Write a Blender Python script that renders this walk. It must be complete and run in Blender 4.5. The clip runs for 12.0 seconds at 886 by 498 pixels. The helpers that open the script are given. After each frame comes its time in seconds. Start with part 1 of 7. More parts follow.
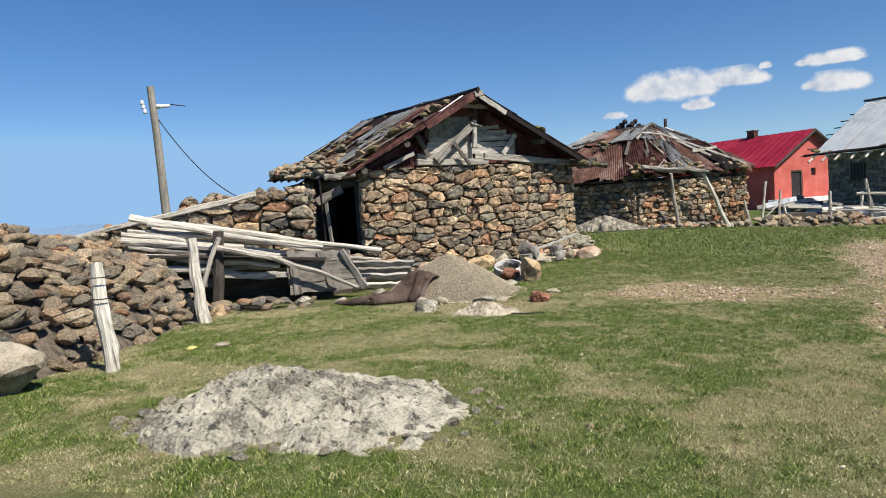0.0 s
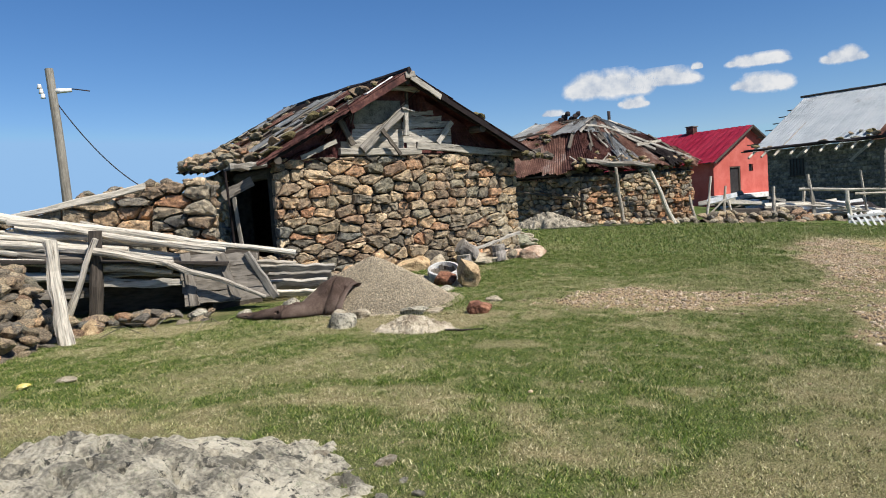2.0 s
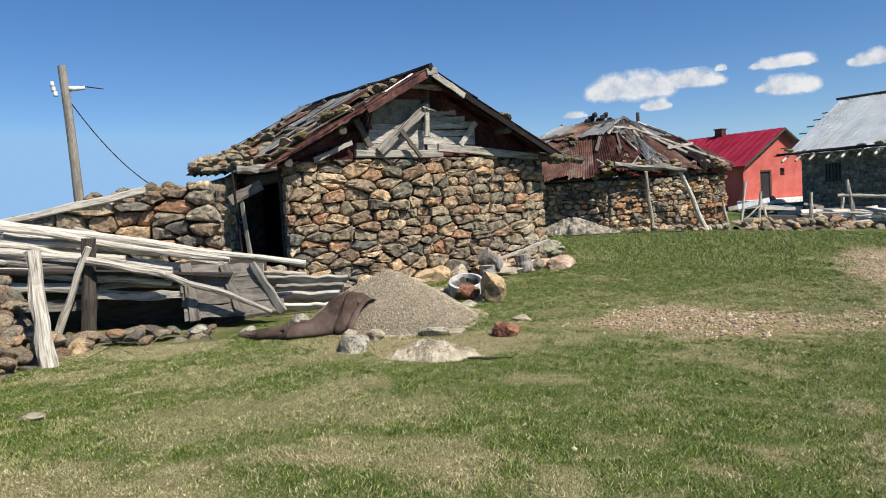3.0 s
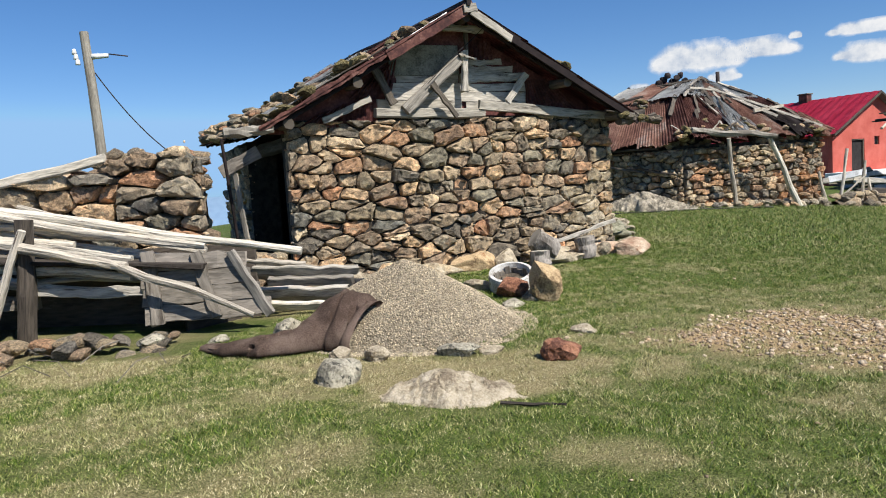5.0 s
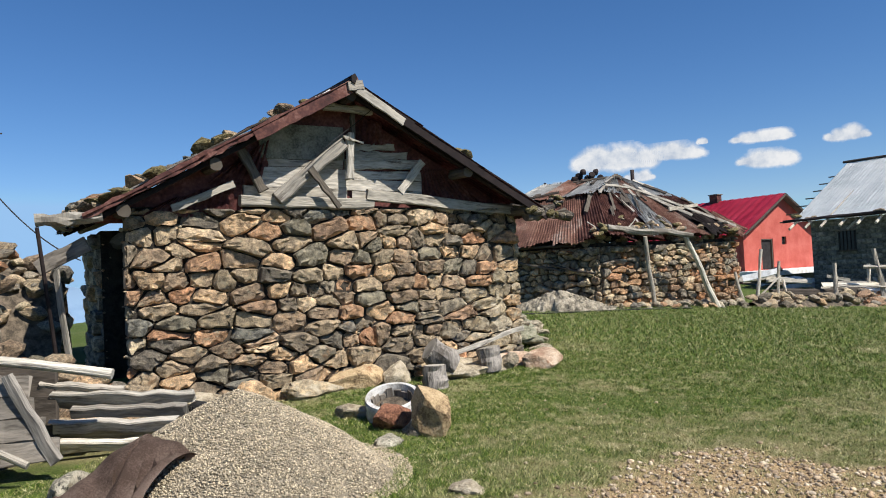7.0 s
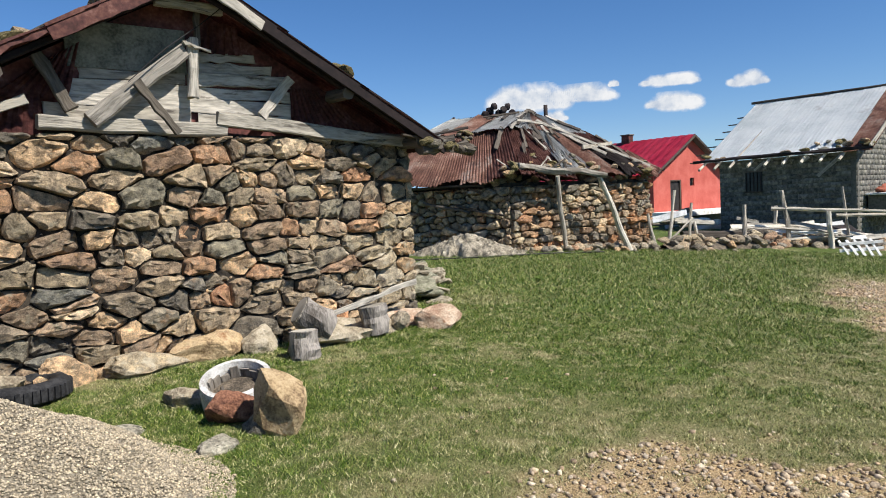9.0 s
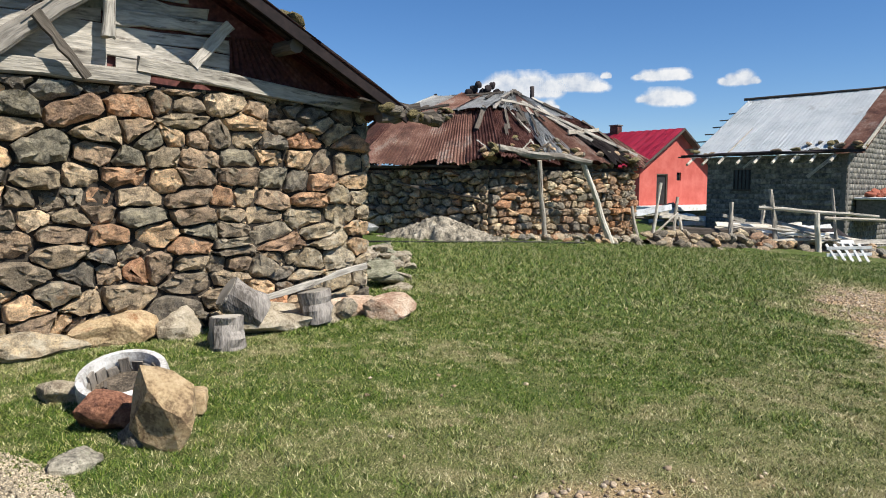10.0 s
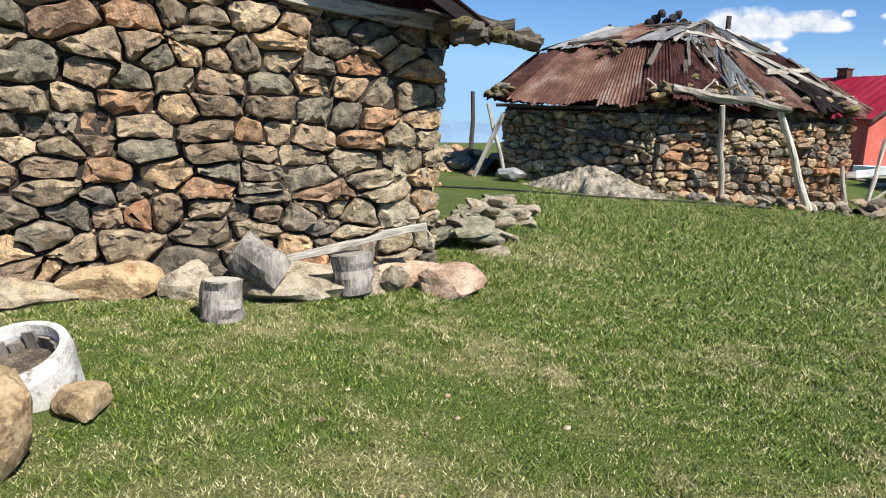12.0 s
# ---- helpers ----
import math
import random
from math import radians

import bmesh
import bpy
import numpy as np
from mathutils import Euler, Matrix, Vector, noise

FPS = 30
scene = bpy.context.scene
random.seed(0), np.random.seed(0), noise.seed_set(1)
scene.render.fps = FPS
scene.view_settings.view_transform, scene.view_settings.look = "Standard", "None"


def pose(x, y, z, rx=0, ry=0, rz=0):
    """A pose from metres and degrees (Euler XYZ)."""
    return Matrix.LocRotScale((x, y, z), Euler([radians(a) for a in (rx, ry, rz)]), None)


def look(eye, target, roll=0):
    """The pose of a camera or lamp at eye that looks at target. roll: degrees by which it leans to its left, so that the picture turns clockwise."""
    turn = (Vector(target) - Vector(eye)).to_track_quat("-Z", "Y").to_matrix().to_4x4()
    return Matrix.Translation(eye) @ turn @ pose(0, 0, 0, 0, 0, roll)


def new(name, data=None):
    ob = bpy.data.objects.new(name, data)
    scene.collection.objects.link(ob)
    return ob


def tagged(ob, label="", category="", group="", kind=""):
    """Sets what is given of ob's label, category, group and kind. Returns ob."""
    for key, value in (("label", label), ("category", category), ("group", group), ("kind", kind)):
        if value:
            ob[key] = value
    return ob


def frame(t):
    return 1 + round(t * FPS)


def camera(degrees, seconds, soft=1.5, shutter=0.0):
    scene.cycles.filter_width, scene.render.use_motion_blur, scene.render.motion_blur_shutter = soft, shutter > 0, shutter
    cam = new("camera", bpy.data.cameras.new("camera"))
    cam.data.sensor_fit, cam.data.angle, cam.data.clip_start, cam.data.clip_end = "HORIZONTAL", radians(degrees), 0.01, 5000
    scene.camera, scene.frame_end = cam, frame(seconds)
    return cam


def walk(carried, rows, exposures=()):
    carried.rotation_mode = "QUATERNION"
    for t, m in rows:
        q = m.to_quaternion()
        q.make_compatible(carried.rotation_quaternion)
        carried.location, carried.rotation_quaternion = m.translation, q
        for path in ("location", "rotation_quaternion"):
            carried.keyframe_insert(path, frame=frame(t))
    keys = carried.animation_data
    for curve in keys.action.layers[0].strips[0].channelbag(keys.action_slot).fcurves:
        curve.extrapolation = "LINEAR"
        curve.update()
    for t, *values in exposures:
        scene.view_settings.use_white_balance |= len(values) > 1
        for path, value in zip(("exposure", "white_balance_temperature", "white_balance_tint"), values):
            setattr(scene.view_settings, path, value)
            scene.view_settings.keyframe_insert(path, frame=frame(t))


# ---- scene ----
cam = camera(64.0, 12.0, soft=1.0)
PATH = [
    (0, (-0.069, 0.719, 1.715), (-0.742, 2.599, 1.603), -3.9),
    (0.5, (-0.104, 1.104, 1.698), (-0.619, 3.035, 1.647), -4.1),
    (1, (-0.172, 1.484, 1.73), (-0.671, 3.42, 1.651), -4.1),
    (1.5, (-0.354, 1.855, 1.692), (-0.833, 3.793, 1.563), -4.4),
    (2, (-0.368, 2.319, 1.68), (-0.885, 4.247, 1.547), -3.9),
    (2.5, (-0.473, 2.754, 1.732), (-1.044, 4.667, 1.609), -3.5),
    (3, (-0.637, 3.178, 1.775), (-1.206, 5.091, 1.648), -3.4),
    (3.2, (-0.64, 3.361, 1.767), (-1.201, 5.277, 1.635), -3.4),
    (4.8, (-1.051, 5.27, 1.656), (-1.689, 7.157, 1.468), -3.9),
    (5, (-1.052, 5.465, 1.681), (-1.782, 7.318, 1.499), -3.8),
    (5.5, (-1.13, 5.792, 1.691), (-1.971, 7.604, 1.582), -3.1),
    (6, (-1.172, 6.241, 1.753), (-1.854, 8.12, 1.83), -2.8),
    (6.5, (-1.034, 6.614, 1.774), (-1.607, 8.527, 1.884), -2.9),
    (6.7, (-1.029, 6.775, 1.774), (-1.58, 8.696, 1.868), -2.9),
    (8.3, (-1.017, 7.997, 1.784), (-1.44, 9.951, 1.738), -3.2),
    (8.5, (-1.046, 8.149, 1.768), (-1.442, 10.108, 1.705), -3.2),
    (9, (-1.013, 8.598, 1.797), (-1.313, 10.572, 1.677), -2.8),
    (9.5, (-0.854, 9.036, 1.77), (-1.119, 11.013, 1.622), -1.8),
    (10, (-0.87, 9.545, 1.731), (-1.125, 11.521, 1.563), 0.3),
    (10.5, (-0.726, 9.981, 1.763), (-0.946, 11.96, 1.574), 2.4),
    (11, (-0.456, 10.407, 1.765), (-0.758, 12.371, 1.541), 3.8),
    (11.5, (-0.404, 10.853, 1.73), (-0.923, 12.765, 1.451), 4.1),
    (12, (-0.235, 11.364, 1.764), (-0.994, 13.182, 1.421), 2.8),
]
walk(cam, [(t, look(eye, target, roll)) for t, eye, target, roll in PATH], exposures=[(0, 0.43), (1.5, 0.39), (3, 0.43), (5.5, 0.53), (6.5, 0.47), (9.5, 0.55), (10.5, 0.58), (12, 0.74)])

# ---- light ----
SUN_AZ, SUN_EL = (0.90, -0.435), 50.0          # the way to the sun on the plan, and its height
world = bpy.data.worlds.new("sky")
scene.world = world
world.use_nodes = True
wn, wl = world.node_tree.nodes, world.node_tree.links
sky = wn.new("ShaderNodeTexSky")
sky.sky_type, sky.sun_disc = "NISHITA", False
sky.sun_elevation = radians(SUN_EL)
sky.sun_rotation = math.atan2(SUN_AZ[0], SUN_AZ[1])
sky.altitude, sky.air_density, sky.dust_density, sky.ozone_density = 1800, 1.15, 0.05, 4.5
rich = wn.new("ShaderNodeHueSaturation")
rich.inputs["Saturation"].default_value = 1.18
cool = wn.new("ShaderNodeMix")
cool.data_type, cool.blend_type = "RGBA", "MULTIPLY"
cool.inputs[0].default_value = 1.0
cool.inputs[7].default_value = (0.98, 0.97, 1.04, 1)
wl.new(sky.outputs[0], cool.inputs[6])
haze = wn.new("ShaderNodeMix")
haze.data_type, haze.blend_type = "RGBA", "DARKEN"
haze.inputs[0].default_value = 1.0
haze.inputs[7].default_value = (3.7, 5.5, 8.0, 1)
wl.new(cool.outputs[2], haze.inputs[6])
wl.new(haze.outputs[2], rich.inputs["Color"])
wl.new(rich.outputs[0], wn["Background"].inputs[0])
wn["Background"].inputs[1].default_value = 0.078
sun = new("sun", bpy.data.lights.new("sun", "SUN"))
sun.data.energy, sun.data.angle, sun.data.color = 5.0, radians(0.53), (1.0, 0.955, 0.88)
ce = math.cos(radians(SUN_EL))
az = math.hypot(*SUN_AZ)
sun.matrix_basis = look((SUN_AZ[0] / az * ce * 50, SUN_AZ[1] / az * ce * 50, math.sin(radians(SUN_EL)) * 50), (0, 0, 0))


# ---- materials ----
def shader(name):
    m = bpy.data.materials.new(name)
    m.use_nodes = True
    t = m.node_tree
    return m, t.nodes, t.links, t.nodes["Principled BSDF"]


def ramp(n, stops, mode="LINEAR"):
    r = n.new("ShaderNodeValToRGB")
    r.color_ramp.interpolation = mode
    e = r.color_ramp.elements
    while len(e) < len(stops):
        e.new(0.5)
    for k, (p, c) in enumerate(stops):
        e[k].position, e[k].color = p, (*c, 1)
    return r


def surface(name, tints, rough=0.85, scale=6.0, fine=60.0, bump=0.3, bump_size=0.01, pieces="", stain=None, stain_at=(0.55, 0.7),
            metallic=0.0, stretch=(1, 1, 1), spread=0.35, stain_scale=2.5, along=False, crag=0, fleck=None, fleck_at=(0.56, 0.66)):
    """Tints along a two-scale noise; pieces: 'object' or 'island' shifts the tint from piece to piece; stain: a colour in blotches."""
    m, n, l, bsdf = shader(name)
    tc = n.new("ShaderNodeTexCoord")
    mp = n.new("ShaderNodeMapping")
    mp.inputs["Scale"].default_value = stretch
    l.new(tc.outputs["UV" if along else "Object"], mp.inputs[0])
    vec = mp.outputs[0]
    rnd = None
    if pieces:
        src = n.new("ShaderNodeObjectInfo") if pieces == "object" else n.new("ShaderNodeNewGeometry")
        rnd = src.outputs["Random"] if pieces == "object" else src.outputs["Random Per Island"]
        add = n.new("ShaderNodeVectorMath")
        add.operation = "MULTIPLY_ADD"
        comb = n.new("ShaderNodeCombineXYZ")
        for k in range(3):
            l.new(rnd, comb.inputs[k])
        l.new(comb.outputs[0], add.inputs[0])
        add.inputs[1].default_value = (37, 53, 71)
        l.new(vec, add.inputs[2])
        vec = add.outputs[0]
    a = n.new("ShaderNodeTexNoise")
    a.inputs["Scale"].default_value, a.inputs["Detail"].default_value, a.inputs["Roughness"].default_value = scale, 6, 0.62
    b = n.new("ShaderNodeTexNoise")
    b.inputs["Scale"].default_value, b.inputs["Detail"].default_value = fine, 4
    l.new(vec, a.inputs["Vector"])
    l.new(vec, b.inputs["Vector"])
    mix = n.new("ShaderNodeMath")
    mix.operation = "MULTIPLY_ADD"
    l.new(b.outputs[0], mix.inputs[0])
    mix.inputs[1].default_value = 0.8
    half = n.new("ShaderNodeMath")
    half.operation = "MULTIPLY_ADD"
    l.new(a.outputs[0], half.inputs[0])
    half.inputs[1].default_value, half.inputs[2].default_value = 1.7, -0.75
    l.new(half.outputs[0], mix.inputs[2])
    value = mix.outputs[0]
    if rnd is not None:
        # the tint is chosen by the piece, the noise only shades it
        pick = ramp(n, tints, "LINEAR" if spread < 0 else "CONSTANT")
        l.new(rnd, pick.inputs[0])
        vary = ramp(n, [(0.22, (0.62, 0.61, 0.60)), (0.43, (0.90, 0.90, 0.89)), (0.58, (1.10, 1.09, 1.08)), (0.80, (1.35, 1.33, 1.30))] if along else [(0.22, (0.40, 0.40, 0.41)), (0.43, (0.80, 0.80, 0.80)), (0.58, (1.15, 1.13, 1.10)), (0.80, (1.7, 1.64, 1.52))])
        l.new(value, vary.inputs[0])
        mul = n.new("ShaderNodeMix")
        mul.data_type, mul.blend_type = "RGBA", "MULTIPLY"
        mul.inputs[0].default_value = 1.0
        l.new(pick.outputs[0], mul.inputs[6])
        l.new(vary.outputs[0], mul.inputs[7])
        colour = mul.outputs[2]
    else:
        pick = ramp(n, tints)
        l.new(value, pick.inputs[0])
        colour = pick.outputs[0]
    if stain:
        c = n.new("ShaderNodeTexNoise")
        c.inputs["Scale"].default_value, c.inputs["Detail"].default_value, c.inputs["Roughness"].default_value = stain_scale, 8, 0.7
        l.new(vec, c.inputs["Vector"])
        r = ramp(n, [(stain_at[0], (0, 0, 0)), (stain_at[1], (1, 1, 1))])
        l.new(c.outputs[0], r.inputs[0])
        sm = n.new("ShaderNodeMix")
        sm.data_type = "RGBA"
        l.new(r.outputs[0], sm.inputs[0])
        l.new(colour, sm.inputs[6])
        sm.inputs[7].default_value = (*stain, 1)
        colour = sm.outputs[2]
    if fleck:
        d = n.new("ShaderNodeTexNoise")
        d.inputs["Scale"].default_value, d.inputs["Detail"].default_value, d.inputs["Roughness"].default_value = 24, 7, 0.75
        l.new(vec, d.inputs["Vector"])
        r = ramp(n, [(fleck_at[0], (0, 0, 0)), (fleck_at[1], (0.75, 0.75, 0.75))])
        l.new(d.outputs[0], r.inputs[0])
        fm = n.new("ShaderNodeMix")
        fm.data_type = "RGBA"
        l.new(r.outputs[0], fm.inputs[0])
        l.new(colour, fm.inputs[6])
        fm.inputs[7].default_value = (*fleck, 1)
        colour = fm.outputs[2]
    l.new(colour, bsdf.inputs["Base Color"])
    bsdf.inputs["Roughness"].default_value = rough
    bsdf.inputs["Metallic"].default_value = metallic
    bsdf.inputs["Specular IOR Level"].default_value = 0.25
    bp = n.new("ShaderNodeBump")
    bp.inputs["Strength"].default_value, bp.inputs["Distance"].default_value = bump, bump_size
    relief = mix.outputs[0]
    if crag:
        cr = n.new("ShaderNodeTexNoise")
        cr.inputs["Scale"].default_value, cr.inputs["Detail"].default_value, cr.inputs["Roughness"].default_value = crag, 9, 0.72
        l.new(vec, cr.inputs["Vector"])
        relief = cr.outputs[0]
    l.new(relief, bp.inputs["Height"])
    l.new(bp.outputs[0], bsdf.inputs["Normal"])
    return m


STONES = [(0.0, (0.372, 0.285, 0.189)), (0.10, (0.260, 0.208, 0.148)), (0.20, (0.497, 0.346, 0.210)), (0.28, (0.318, 0.252, 0.168)),
          (0.37, (0.169, 0.145, 0.113)), (0.44, (0.448, 0.342, 0.224)), (0.54, (0.279, 0.203, 0.136)), (0.63, (0.607, 0.415, 0.245)),
          (0.71, (0.249, 0.220, 0.160)), (0.79, (0.447, 0.268, 0.157)), (0.84, (0.404, 0.290, 0.191)), (0.91, (0.206, 0.196, 0.163)),
          (0.95, (0.631, 0.481, 0.315))]
RUSTY = [(0.0, (0.390, 0.305, 0.204)), (0.12, (0.475, 0.258, 0.146)), (0.22, (0.300, 0.255, 0.187)), (0.4, (0.418, 0.314, 0.208)),
         (0.55, (0.233, 0.204, 0.162)), (0.7, (0.471, 0.378, 0.249)), (0.85, (0.335, 0.220, 0.143)), (0.93, (0.536, 0.443, 0.299))]
GREYS = [(0.0, (0.253, 0.222, 0.177)), (0.3, (0.346, 0.292, 0.215)), (0.55, (0.210, 0.189, 0.157)), (0.75, (0.420, 0.331, 0.223)), (0.9, (0.547, 0.362, 0.205))]
STONE = surface("field_stone", STONES, 0.9, 11, 85, 1.0, 0.05, "object", stain=(0.30, 0.26, 0.18), stain_at=(0.56, 0.68), stain_scale=9, crag=16, fleck=(0.50, 0.45, 0.32), fleck_at=(0.59, 0.68))
STONE_ORANGE = surface("iron_stained_stone", RUSTY, 0.9, 11, 85, 1.0, 0.05, "object", stain=(0.33, 0.20, 0.105), stain_at=(0.55, 0.7), stain_scale=8, crag=16, fleck=(0.50, 0.43, 0.30), fleck_at=(0.60, 0.70))
STONE_RUST = surface("rust_red_stone", [(0.0, (0.36, 0.235, 0.145)), (0.3, (0.42, 0.225, 0.115)), (0.55, (0.33, 0.235, 0.155)), (0.8, (0.40, 0.245, 0.14))], 0.9, 11, 85, 1.0, 0.05, "object", stain=(0.38, 0.19, 0.09), stain_at=(0.54, 0.70), stain_scale=6, crag=14)
STONE_PALE = surface("lime_crusted_stone", [(0.0, (0.40, 0.32, 0.21)), (0.3, (0.50, 0.39, 0.25)), (0.55, (0.36, 0.29, 0.19)), (0.75, (0.53, 0.36, 0.21)), (0.9, (0.45, 0.38, 0.27))], 0.92, 11, 85, 1.0, 0.05, "object", stain=(0.52, 0.45, 0.33), stain_at=(0.5, 0.62), stain_scale=7, crag=14, fleck=(0.20, 0.18, 0.14))
STONE_GREY = surface("weathered_grey_stone", GREYS, 0.9, 11, 85, 1.0, 0.05, "object", stain=(0.28, 0.27, 0.22), stain_at=(0.6, 0.7), stain_scale=9, crag=14)
RUBBLE = surface("small_rubble", STONES, 0.92, 8, 60, 0.6, 0.015, "island")
ROCK = surface("lichen_rock", [(0.25, (0.17, 0.155, 0.12)), (0.42, (0.36, 0.325, 0.25)), (0.55, (0.52, 0.47, 0.36)), (0.75, (0.64, 0.58, 0.45))], 0.95, 3.0, 45, 1.0, 0.06,
               stain=(0.085, 0.08, 0.065), stain_at=(0.555, 0.60), stain_scale=13, crag=11, fleck=(0.22, 0.24, 0.15))
PALE_ROCK = surface("pale_rock", [(0.25, (0.24, 0.19, 0.13)), (0.5, (0.45, 0.38, 0.27)), (0.75, (0.58, 0.50, 0.38))], 0.95, 5.0, 60, 1.0, 0.06,
                    stain=(0.12, 0.11, 0.09), stain_at=(0.62, 0.7), stain_scale=12, crag=9)
GREYROCK = surface("dull_bedrock", [(0.25, (0.13, 0.112, 0.085)), (0.45, (0.27, 0.235, 0.175)), (0.6, (0.38, 0.33, 0.25)), (0.8, (0.48, 0.42, 0.325))], 0.95, 4.0, 45, 1.0, 0.06, stain=(0.09, 0.083, 0.068), stain_at=(0.54, 0.62), stain_scale=5, crag=9)
MOSSROCK = surface("mossy_flat_stone", [(0.25, (0.13, 0.125, 0.085)), (0.45, (0.24, 0.23, 0.155)), (0.6, (0.34, 0.32, 0.225)), (0.8, (0.44, 0.42, 0.32))], 0.95, 5.0, 50, 1.0, 0.05, stain=(0.12, 0.13, 0.06), stain_at=(0.56, 0.66), stain_scale=6, crag=10)
OCHRE_ROCK = surface("ochre_rock", [(0.25, (0.22, 0.145, 0.080)), (0.5, (0.50, 0.355, 0.195)), (0.75, (0.63, 0.48, 0.29))], 0.9, 5.0, 50, 1.0, 0.06,
                     stain=(0.30, 0.13, 0.05), stain_at=(0.58, 0.7), stain_scale=5, crag=9)
PINK_ROCK = surface("pinkish_pale_rock", [(0.25, (0.34, 0.21, 0.14)), (0.5, (0.52, 0.38, 0.27)), (0.75, (0.64, 0.52, 0.39))], 0.95, 5.0, 60, 1.0, 0.06, stain=(0.44, 0.22, 0.12), stain_at=(0.55, 0.66), stain_scale=6, crag=9)
RED_ROCK = surface("red_brown_rock", [(0.25, (0.130, 0.058, 0.039)), (0.5, (0.286, 0.130, 0.078)), (0.75, (0.442, 0.221, 0.130))], 0.9, 7, 60, 1.0, 0.06,
                   stain=(0.30, 0.26, 0.20), stain_at=(0.62, 0.7), stain_scale=7, crag=9)
EARTHCORE = surface("brown_earth_core", [(0.3, (0.06, 0.048, 0.036)), (0.5, (0.12, 0.096, 0.07)), (0.75, (0.19, 0.15, 0.11))], 0.97, 9, 70, 0.8, 0.02)
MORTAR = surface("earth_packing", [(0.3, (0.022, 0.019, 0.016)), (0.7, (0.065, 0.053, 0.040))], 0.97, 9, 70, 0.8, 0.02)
RENDER = surface("crumbling_lime_mortar", [(0.3, (0.20, 0.165, 0.115)), (0.5, (0.34, 0.29, 0.20)), (0.75, (0.45, 0.38, 0.27))], 0.97, 8, 50, 0.9, 0.03)
WOODS = [(0.0, (0.36, 0.33, 0.28)), (0.3, (0.27, 0.245, 0.21)), (0.5, (0.42, 0.385, 0.33)), (0.75, (0.33, 0.30, 0.25)), (0.9, (0.47, 0.43, 0.37))]
WOOD = surface("silvered_wood", WOODS, 0.85, 3.0, 9, 0.9, 0.010, "object", stretch=(1, 14, 1), stain=(0.10, 0.085, 0.07), stain_at=(0.57, 0.66), stain_scale=2.2, along=True)
OLDBOARD = surface("brown_grey_board", [(0.0, (0.17, 0.15, 0.125)), (0.35, (0.21, 0.185, 0.155)), (0.7, (0.145, 0.125, 0.10))], 0.88, 3.0, 9, 0.9, 0.010, "object", stretch=(1, 14, 1), stain=(0.07, 0.058, 0.046), stain_at=(0.56, 0.66), stain_scale=2.0, along=True)
OLDWHITE = surface("flaking_whitewash", [(0.25, (0.34, 0.32, 0.29)), (0.5, (0.56, 0.54, 0.50)), (0.8, (0.66, 0.65, 0.62))], 0.8, 6, 60, 0.6, 0.006, stain=(0.22, 0.19, 0.16), stain_at=(0.55, 0.66), stain_scale=7)
LOGWOOD = surface("bleached_log_wood", [(0.0, (0.52, 0.47, 0.39)), (0.35, (0.38, 0.34, 0.28)), (0.6, (0.60, 0.55, 0.46)), (0.85, (0.46, 0.41, 0.335))], 0.85, 3.0, 9, 0.9, 0.010, "object", stretch=(1, 12, 1),
                  stain=(0.11, 0.085, 0.065), stain_at=(0.56, 0.66), stain_scale=1.8, along=True)
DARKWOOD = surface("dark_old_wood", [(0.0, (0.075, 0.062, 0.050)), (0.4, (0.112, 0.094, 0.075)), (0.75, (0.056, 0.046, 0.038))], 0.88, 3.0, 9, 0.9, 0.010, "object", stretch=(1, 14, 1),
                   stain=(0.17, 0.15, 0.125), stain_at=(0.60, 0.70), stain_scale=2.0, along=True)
POLEWOOD = surface("pole_wood", [(0.3, (0.16, 0.14, 0.115)), (0.55, (0.25, 0.225, 0.185)), (0.8, (0.34, 0.31, 0.26))], 0.88, 4, 50, 0.6, 0.008, stretch=(1, 1, 0.15))
RUST = surface("rusted_sheet_iron", [(0.2, (0.037, 0.014, 0.012)), (0.42, (0.076, 0.028, 0.024)), (0.58, (0.119, 0.048, 0.036)), (0.8, (0.196, 0.101, 0.084))], 0.7, 2.2, 28, 0.35, 0.004,
               stain=(0.06, 0.028, 0.022), stain_at=(0.55, 0.68), stain_scale=1.6, metallic=0.1)
RUST_LIGHT = surface("faded_rust_iron", [(0.2, (0.143, 0.066, 0.047)), (0.45, (0.237, 0.116, 0.083)), (0.62, (0.330, 0.187, 0.138)), (0.8, (0.418, 0.319, 0.264))], 0.65, 1.5, 25, 0.3, 0.004,
                     stain=(0.10, 0.045, 0.034), stain_at=(0.52, 0.66), stain_scale=1.2, metallic=0.1)
ZINC = surface("weathered_zinc", [(0.2, (0.20, 0.20, 0.195)), (0.5, (0.33, 0.335, 0.33)), (0.8, (0.46, 0.465, 0.46))], 0.5, 2.0, 30, 0.25, 0.004, metallic=0.25,
               stain=(0.20, 0.125, 0.085), stain_at=(0.60, 0.72), stain_scale=1.8)
DARKIRON = surface("blackened_iron", [(0.2, (0.011, 0.008, 0.008)), (0.5, (0.025, 0.018, 0.018)), (0.8, (0.050, 0.036, 0.033))], 0.75, 2.5, 30, 0.3, 0.004)
# near-black maroon, with the shade under the roof edge put into the colour
SHADE_MAROON = surface("shade_dark_maroon", [(0.2, (0.006, 0.004, 0.004)), (0.5, (0.013, 0.008, 0.008)), (0.8, (0.024, 0.015, 0.014))], 0.8, 2.5, 30, 0.3, 0.004)
